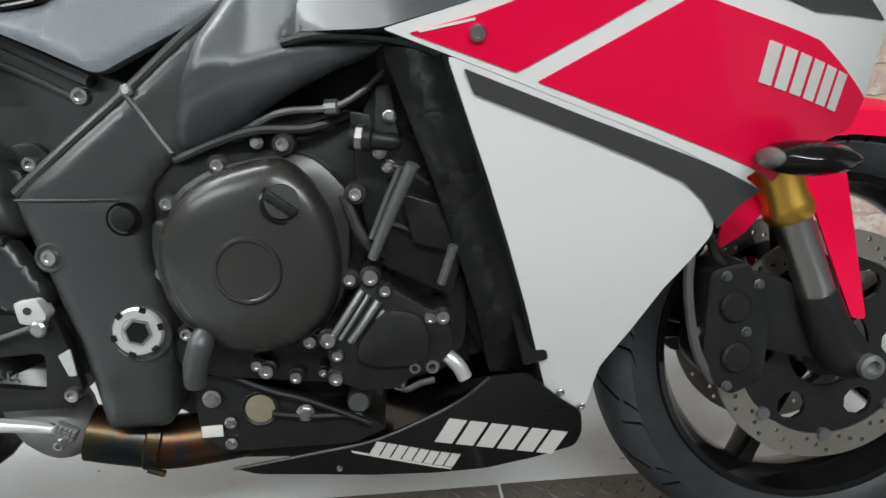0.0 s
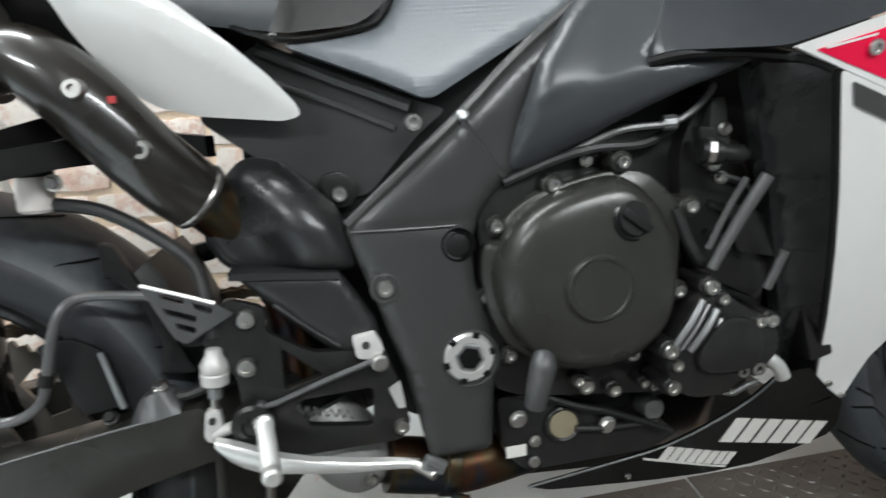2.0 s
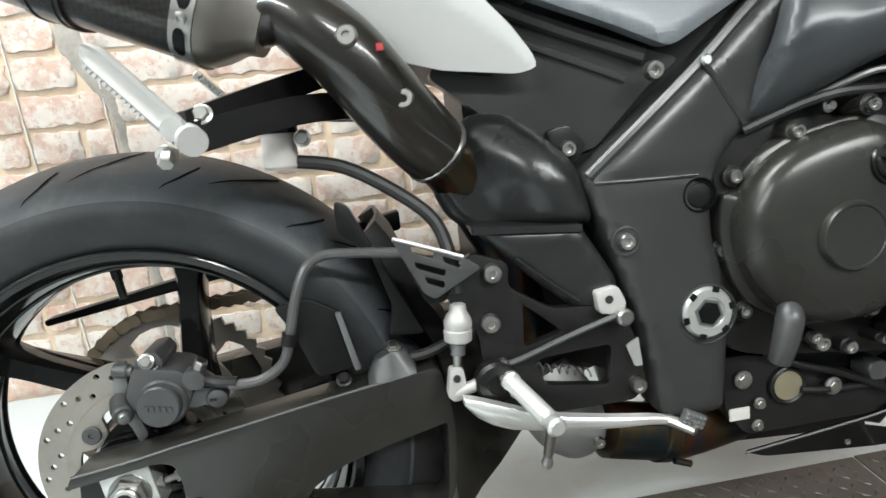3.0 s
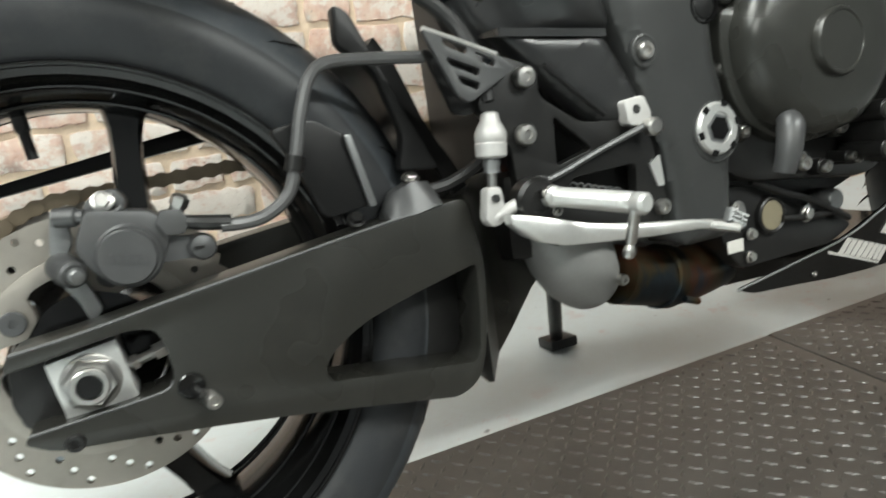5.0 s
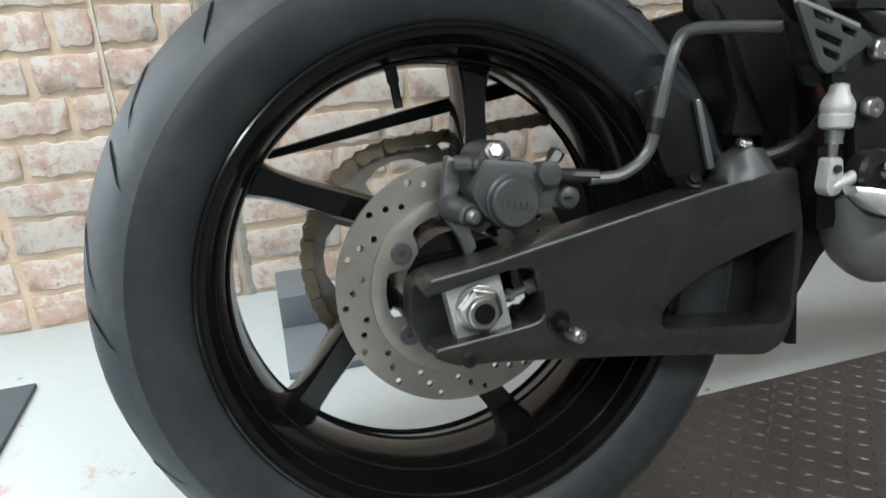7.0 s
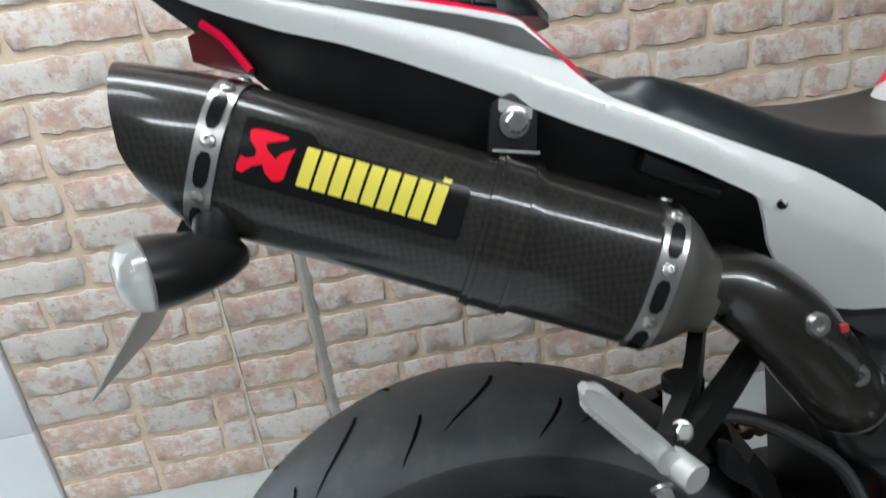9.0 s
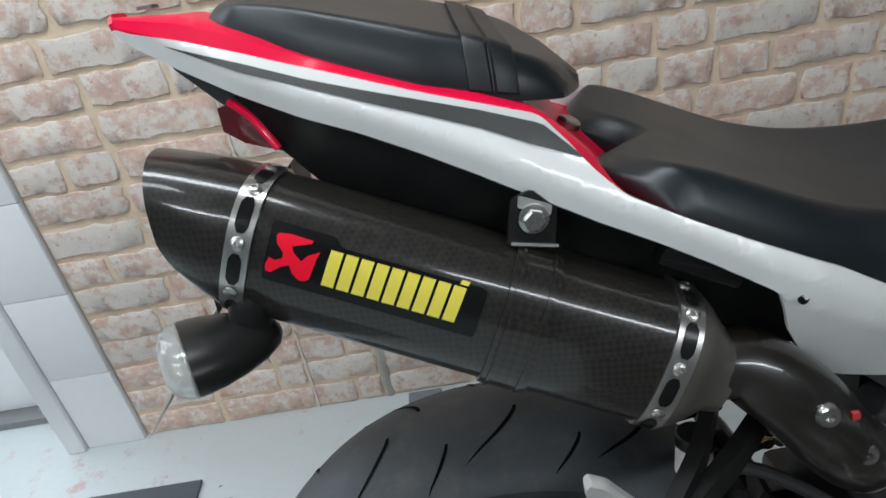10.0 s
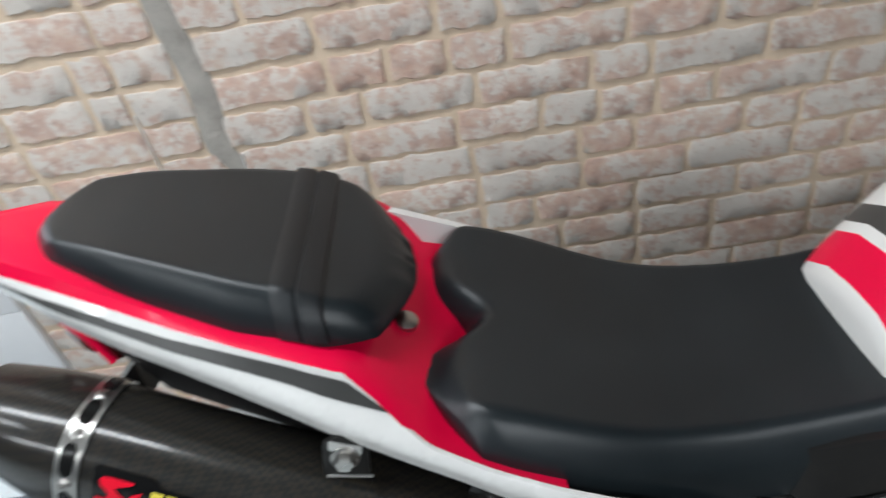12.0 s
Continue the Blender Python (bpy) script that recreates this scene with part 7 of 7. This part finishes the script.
part("reflector", loft([signal_ring(*r) for r in ((0.0688, 0.023, 0.041), (0.070, 0.023, 0.041), (0.0695, 0.012, 0.022))]), ALLOY, rsig)
part("stalk", tube([(-0.14, -0.07, 0.885), (-0.15, -0.1, 0.872), (-0.166, -0.122, 0.85), (-0.172, -0.126, 0.818)], [0.017, 0.019, 0.018, 0.016], 14), BLACK_PLASTIC, rsig)
part("stalk_fin", prism(rounded([(-0.196, 0.882), (-0.16, 0.885), (-0.136, 0.866), (-0.132, 0.846), (-0.148, 0.835), (-0.185, 0.836)], 0.01), -0.128, -0.1, 0.006), BLACK_PLASTIC, rsig)


# seats as cushioned height fields: a low wall, a slanted shoulder and a nearly flat top
def profile(u):
    if u <= 0:
        return 0.0
    return 0.3 + 0.7 * (1 - (1 - min(1, u)) ** 1.9)


def cushion(nx, ny, x_rear, x_front, width, low, top, dish, edge=0.26, back=0.03, tilt=0.1, front=0.0, skirt=0.012):
    bm = bmesh.new()
    rows = []
    for i in range(nx + 1):
        v = i / nx
        row = []
        for j in range(ny + 1):
            s = -1 + 2 * j / ny
            s = math.copysign(1 - (1 - abs(s)) ** 1.4, s)
            x = x_rear(s) + (x_front(s) - x_rear(s)) * (0.45 * v + 0.55 * v * v)
            y = width(x) * s
            fall = profile((1 - abs(s)) / edge) * profile((x - x_rear(s)) / back) * (profile((x_front(s) - x) / front) if front else 1)
            z0, z1 = low(x), top(x) - dish(x) * (1 - s * s) + tilt * y
            row.append(bm.verts.new((x, y, z0 + (z1 - z0) * fall)))
        rows.append(row)
    for a, b in zip(rows, rows[1:]):
        for j in range(ny):
            bm.faces.new((a[j], a[j + 1], b[j + 1], b[j]))
    g = bmesh.ops.extrude_face_region(bm, geom=list(bm.faces))
    lower = [e for e in g["geom"] if isinstance(e, bmesh.types.BMVert)]
    for v in lower:
        v.co.z = low(v.co.x) - skirt
    return bm


def ip(xs, zs, soft=0.012):
    """A smooth curve through the steps of a table."""
    return lambda x: sum(w * float(np.interp(x + k * soft, xs, zs)) for k, w in ((-1.5, 0.1), (-0.75, 0.22), (0, 0.36), (0.75, 0.22), (1.5, 0.1)))


PAD_W = ip((-0.18, -0.147, -0.092, -0.004, 0.061, 0.106, 0.13), (0.038, 0.05, 0.071, 0.096, 0.104, 0.09, 0.064))
PAD_LOW = ip((-0.18, -0.138, -0.092, -0.004, 0.061, 0.1, 0.13), (1.044, 1.034, 1.014, 0.982, 0.966, 0.96, 0.956))
PAD_TOP = ip((-0.18, -0.15, -0.1, -0.03, 0.04, 0.08, 0.105, 0.122, 0.13), (1.066, 1.07, 1.062, 1.042, 1.02, 1.0, 0.99, 0.982, 0.978))
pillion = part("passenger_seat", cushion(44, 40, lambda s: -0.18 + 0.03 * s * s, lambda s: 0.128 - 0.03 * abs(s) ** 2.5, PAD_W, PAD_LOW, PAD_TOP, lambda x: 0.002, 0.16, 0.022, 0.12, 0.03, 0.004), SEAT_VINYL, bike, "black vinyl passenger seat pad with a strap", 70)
strap = []
for side_s in np.linspace(-1, 1, 41):
    row = []
    for x, rise in ((0.027, -0.002), (0.0275, 0.0032), (0.029, 0.004), (0.043, 0.004), (0.0445, 0.0022), (0.046, 0.0022), (0.0475, 0.0046), (0.062, 0.0046), (0.0635, 0.0036), (0.064, -0.002)):
        s = math.copysign(1 - (1 - abs(side_s)) ** 1.4, side_s)
        y = PAD_W(x) * s
        z0, z1 = PAD_LOW(x), PAD_TOP(x) - 0.002 * (1 - s * s) + 0.12 * y
        row.append((x, y * (1 + rise * 8), z0 + (z1 - z0) * profile((1 - abs(s)) / 0.16) + rise * (1 - s * s * s * s * 0.5)))
    strap.append(row)
STRAP_WEB = surface("black_strap_webbing", (0.007, 0.0095, 0.0115), 0.42, vary=0.25, grain=700, bumpy=0.6)
part("strap", loft(strap, closed=False), STRAP_WEB, pillion, "black seat strap with a sewn groove", 40)
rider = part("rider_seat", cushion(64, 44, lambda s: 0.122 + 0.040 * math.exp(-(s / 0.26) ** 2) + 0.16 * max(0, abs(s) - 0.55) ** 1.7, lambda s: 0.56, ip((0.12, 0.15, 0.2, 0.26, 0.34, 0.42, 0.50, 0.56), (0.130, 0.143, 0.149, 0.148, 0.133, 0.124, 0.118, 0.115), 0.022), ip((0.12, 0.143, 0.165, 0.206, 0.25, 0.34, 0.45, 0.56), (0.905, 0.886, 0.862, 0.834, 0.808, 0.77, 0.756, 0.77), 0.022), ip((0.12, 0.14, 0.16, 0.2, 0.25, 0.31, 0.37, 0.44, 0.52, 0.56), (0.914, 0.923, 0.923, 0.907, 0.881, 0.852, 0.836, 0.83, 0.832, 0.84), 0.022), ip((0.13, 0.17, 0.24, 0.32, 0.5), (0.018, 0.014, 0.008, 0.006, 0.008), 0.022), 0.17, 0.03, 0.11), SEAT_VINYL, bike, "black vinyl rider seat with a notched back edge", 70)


# tank top behind which the seat ends
def tank_ring(x, w, zt):
    return [(x, -w, 0.74), (x, -w, zt - 0.08), (x, -w * 0.96, zt - 0.045), (x, -w * 0.75, zt - 0.018), (x, -w * 0.4, zt - 0.003), (x, 0, zt), (x, w * 0.4, zt - 0.003), (x, w * 0.75, zt - 0.018), (x, w * 0.96, zt - 0.045), (x, w, zt - 0.08), (x, w, 0.74)]


RINGS = [(0.514, 0.092, 0.846), (0.517, 0.097, 0.856), (0.522, 0.099, 0.864), (0.535, 0.1, 0.88), (0.548, 0.102, 0.895), (0.556, 0.104, 0.904), (0.572, 0.106, 0.92), (0.59, 0.108, 0.937), (0.65, 0.115, 0.965), (0.75, 0.12, 0.985), (0.86, 0.12, 0.95)]
tank_bm = loft([tank_ring(*r) for r in RINGS])
tank = part("fuel_tank", tank_bm, WHITE_PAINT, bike, "white fuel tank with red and grey bands")
tank.data.materials.append(RED_PAINT)
tank.data.materials.append(STRIPE_GREY)
for p in tank.data.polygons:
    x = p.center.x
    p.material_index = 1 if 0.522 < x < 0.548 else 2 if 0.556 < x < 0.572 else 0

# ---- silencer: an oval carbon can, tilted up and towards the middle at the back
S0, S1 = Vector((0.194, -0.146, 0.727)), Vector((-0.177, -0.090, 0.894))
S_DIR = (S1 - S0).normalized()
S_LEN = (S1 - S0).length
S_UP = Vector((0, 0, 1)) - S_DIR * S_DIR.z
S_UP.normalize()
S_OUT = Vector((0, -1, 0)) - S_DIR * -S_DIR.y
S_OUT = (S_OUT - S_UP * S_OUT.dot(S_UP)).normalized()


def can_point(s, q, grow=0.0, k=1.0):
    """A point of the silencer's skin: s metres along it, q the angle round it from the outer side upwards."""
    a, b = 0.049 * k + grow, (0.0585 if math.sin(q) > 0 else 0.0545) * k + grow
    c, d = math.cos(q), math.sin(q)
    r = (abs(c) ** 2.7 + abs(d) ** 2.7) ** (-1 / 2.7)
    return S0 + S_DIR * s + S_OUT * (a * r * c) + S_UP * (b * r * d)


def can_ring(s, grow=0.0, k=1.0, n=48):
    return [can_point(s, 2 * math.pi * j / n, grow, k) for j in range(n)]


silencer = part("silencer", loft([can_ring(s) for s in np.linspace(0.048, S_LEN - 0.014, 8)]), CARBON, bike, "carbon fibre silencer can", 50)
part("front_cap", loft([can_ring(0.0, k=0.58), can_ring(0.012, k=0.62), can_ring(0.028, k=0.86), can_ring(0.038, k=0.97), can_ring(0.05, 0.0005)]), SILENCER_END, silencer, "matt titanium silencer front cap")
def lip_at(q):
    """How far the end cap reaches behind the can: long on top, cut back sharply underneath."""
    up = math.sin(q)
    side = 0.006 * math.cos(q)
    return 0.066 + 0.021 * up - side if up > 0 else 0.066 - 0.054 * (-up) ** 1.5 - side


tip = []
for u in np.linspace(0, 1, 9):
    tip.append([can_point(S_LEN - 0.016 + lip_at(2 * math.pi * j / 48) * u, 2 * math.pi * j / 48, 0.0008, 1 - 0.17 * u ** 1.6) for j in range(48)])
inner_tip = [[can_point(S_LEN - 0.016 + lip_at(2 * math.pi * j / 48) * f, 2 * math.pi * j / 48, -0.003, 0.83 if f == 1 else 0.78) for j in range(48)] for f in (1, 0.1)]
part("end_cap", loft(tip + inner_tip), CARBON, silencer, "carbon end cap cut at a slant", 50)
def band(s, wide, grow, material, name, label=""):
    return part(name, loft([can_ring(s - wide / 2, 0.0), can_ring(s - wide / 2, grow), can_ring(s + wide / 2, grow), can_ring(s + wide / 2, 0.0)], caps=False), material, silencer, label, 30)


for s in (0.054, S_LEN - 0.022):
    band(s, 0.019, 0.0022, STEEL, "strap_band", "steel strap with long slots")
    for q in (-0.75, -0.05, 0.65, 1.35, 2.0):
        row = []
        for t in np.linspace(-0.22, 0.22, 7):
            half = 0.0052 * (1 - (abs(t) / 0.22) ** 6 * 0.55)
            row.append([can_point(s - half, q + t, 0.0027), can_point(s + half, q + t, 0.0027)])
        part("slot", loft(row, closed=False), DECAL_HOLLOW_BLACK, silencer)
    for q in (-0.4, 0.3, 1.0, 1.68):
        p = can_point(s, q, 0.002)
        n = (can_point(s, q, 0.01) - can_point(s, q, 0.0)).normalized()
        part("rivet", lathe([(0.0055, 0), (0.0055, 0.0015), (0.0035, 0.0028), (0.002, 0.0028), (0.0018, 0.001), (0, 0.001)], p, n, 12), STEEL, silencer)
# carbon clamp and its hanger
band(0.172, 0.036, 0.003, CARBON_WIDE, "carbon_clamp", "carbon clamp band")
band(0.160, 0.003, 0.0042, CARBON_WIDE, "clamp_rib")
band(0.184, 0.003, 0.0042, CARBON_WIDE, "clamp_rib")
top = Vector((0.0555, -0.1285, 0.8735))
part("clamp_bracket", prism(rounded([(top.x - 0.019, top.z - 0.012), (top.x + 0.017, top.z - 0.02), (top.x + 0.022, top.z + 0.012), (top.x + 0.004, top.z + 0.03), (top.x - 0.012, top.z + 0.024)], 0.004), top.y - 0.008, top.y - 0.002, 0.0012), BLACK_SATIN, silencer)
part("bracket_plate", prism(rounded([(top.x - 0.006, top.z + 0.027), (top.x + 0.018, top.z + 0.016), (top.x + 0.016, top.z + 0.008), (top.x - 0.008, top.z + 0.018)], 0.002), top.y - 0.0095, top.y - 0.0082, 0.0), ALLOY, silencer)
part("bracket_edge", box(top.x - 0.016, top.x + 0.02, top.y - 0.0095, top.y - 0.008, -0.001, 0.001), ALLOY, silencer).matrix_basis = Matrix.Translation((top.x, 0, top.z - 0.013)) @ Matrix.Rotation(radians(12), 4, "Y") @ Matrix.Translation((-top.x, 0, 0))
hex_bolt(silencer, (top.x + 0.003, top.y - 0.01, top.z + 0.008), 0.0085, 0.008)
# sticker with a red emblem and a run of yellow blocks
def on_can(s, t, lift):
    """s along the can from its back strap forwards, t up its outer side."""
    return can_point(S_LEN - 0.03 - s, 0.55 + t / 0.055, lift)


def can_patch(poly, lift, material, name, label=""):
    bm = bmesh.new()
    bm.faces.new([bm.verts.new((s, 0, t)) for s, t in poly])
    bm.normal_update()
    bmesh.ops.triangulate(bm, faces=list(bm.faces))
    lo_, hi_ = min(p[1] for p in poly), max(p[1] for p in poly)
    for i in range(1, 6):
        bmesh.ops.bisect_plane(bm, geom=[*bm.verts, *bm.edges, *bm.faces], plane_co=(0, 0, lo_ + (hi_ - lo_) * i / 6), plane_no=(0, 0, 1))
    for v in bm.verts:
        v.co = on_can(v.co.x, v.co.z, lift)
    return part(name, bm, material, silencer, label)


can_patch(rounded([(0.013, -0.034), (0.176, -0.034), (0.176, 0.002), (0.066, 0.002), (0.060, 0.008), (0.013, 0.008)], 0.004), 0.0008, DECAL_HOLLOW_BLACK, "sticker", "black maker's sticker")
can_patch([(0.0197, 0.0006), (0.0278, 0.0019), (0.0453, 0.0014), (0.0442, -0.0007), (0.0309, -0.0058), (0.0331, -0.0094), (0.0397, -0.0135), (0.0436, -0.0086), (0.0517, -0.0044), (0.0502, -0.0096), (0.0480, -0.0241), (0.0454, -0.0265), (0.0405, -0.0275), (0.0350, -0.0239), (0.0314, -0.0186), (0.0252, -0.0215), (0.0189, -0.0272), (0.0149, -0.0266), (0.0142, -0.0221), (0.0161, -0.0166), (0.0201, -0.0175), (0.0256, -0.0153), (0.0256, -0.0113), (0.0196, -0.0060), (0.0183, -0.0016)], 0.0015, DECAL_RED, "emblem", "red angular emblem")
for k in range(9):
    s0 = 0.057 + k * 0.01155
    can_patch([(s0, -0.026), (s0 + 0.0093, -0.026), (s0 + 0.0113, -0.001), (s0 + 0.002, -0.001)], 0.0015, DECAL_YELLOW, "lettering_block")
can_patch([(0.155, 0.0005), (0.161, 0.0005), (0.162, 0.0035), (0.156, 0.0035)], 0.0015, DECAL_YELLOW, "accent_block")
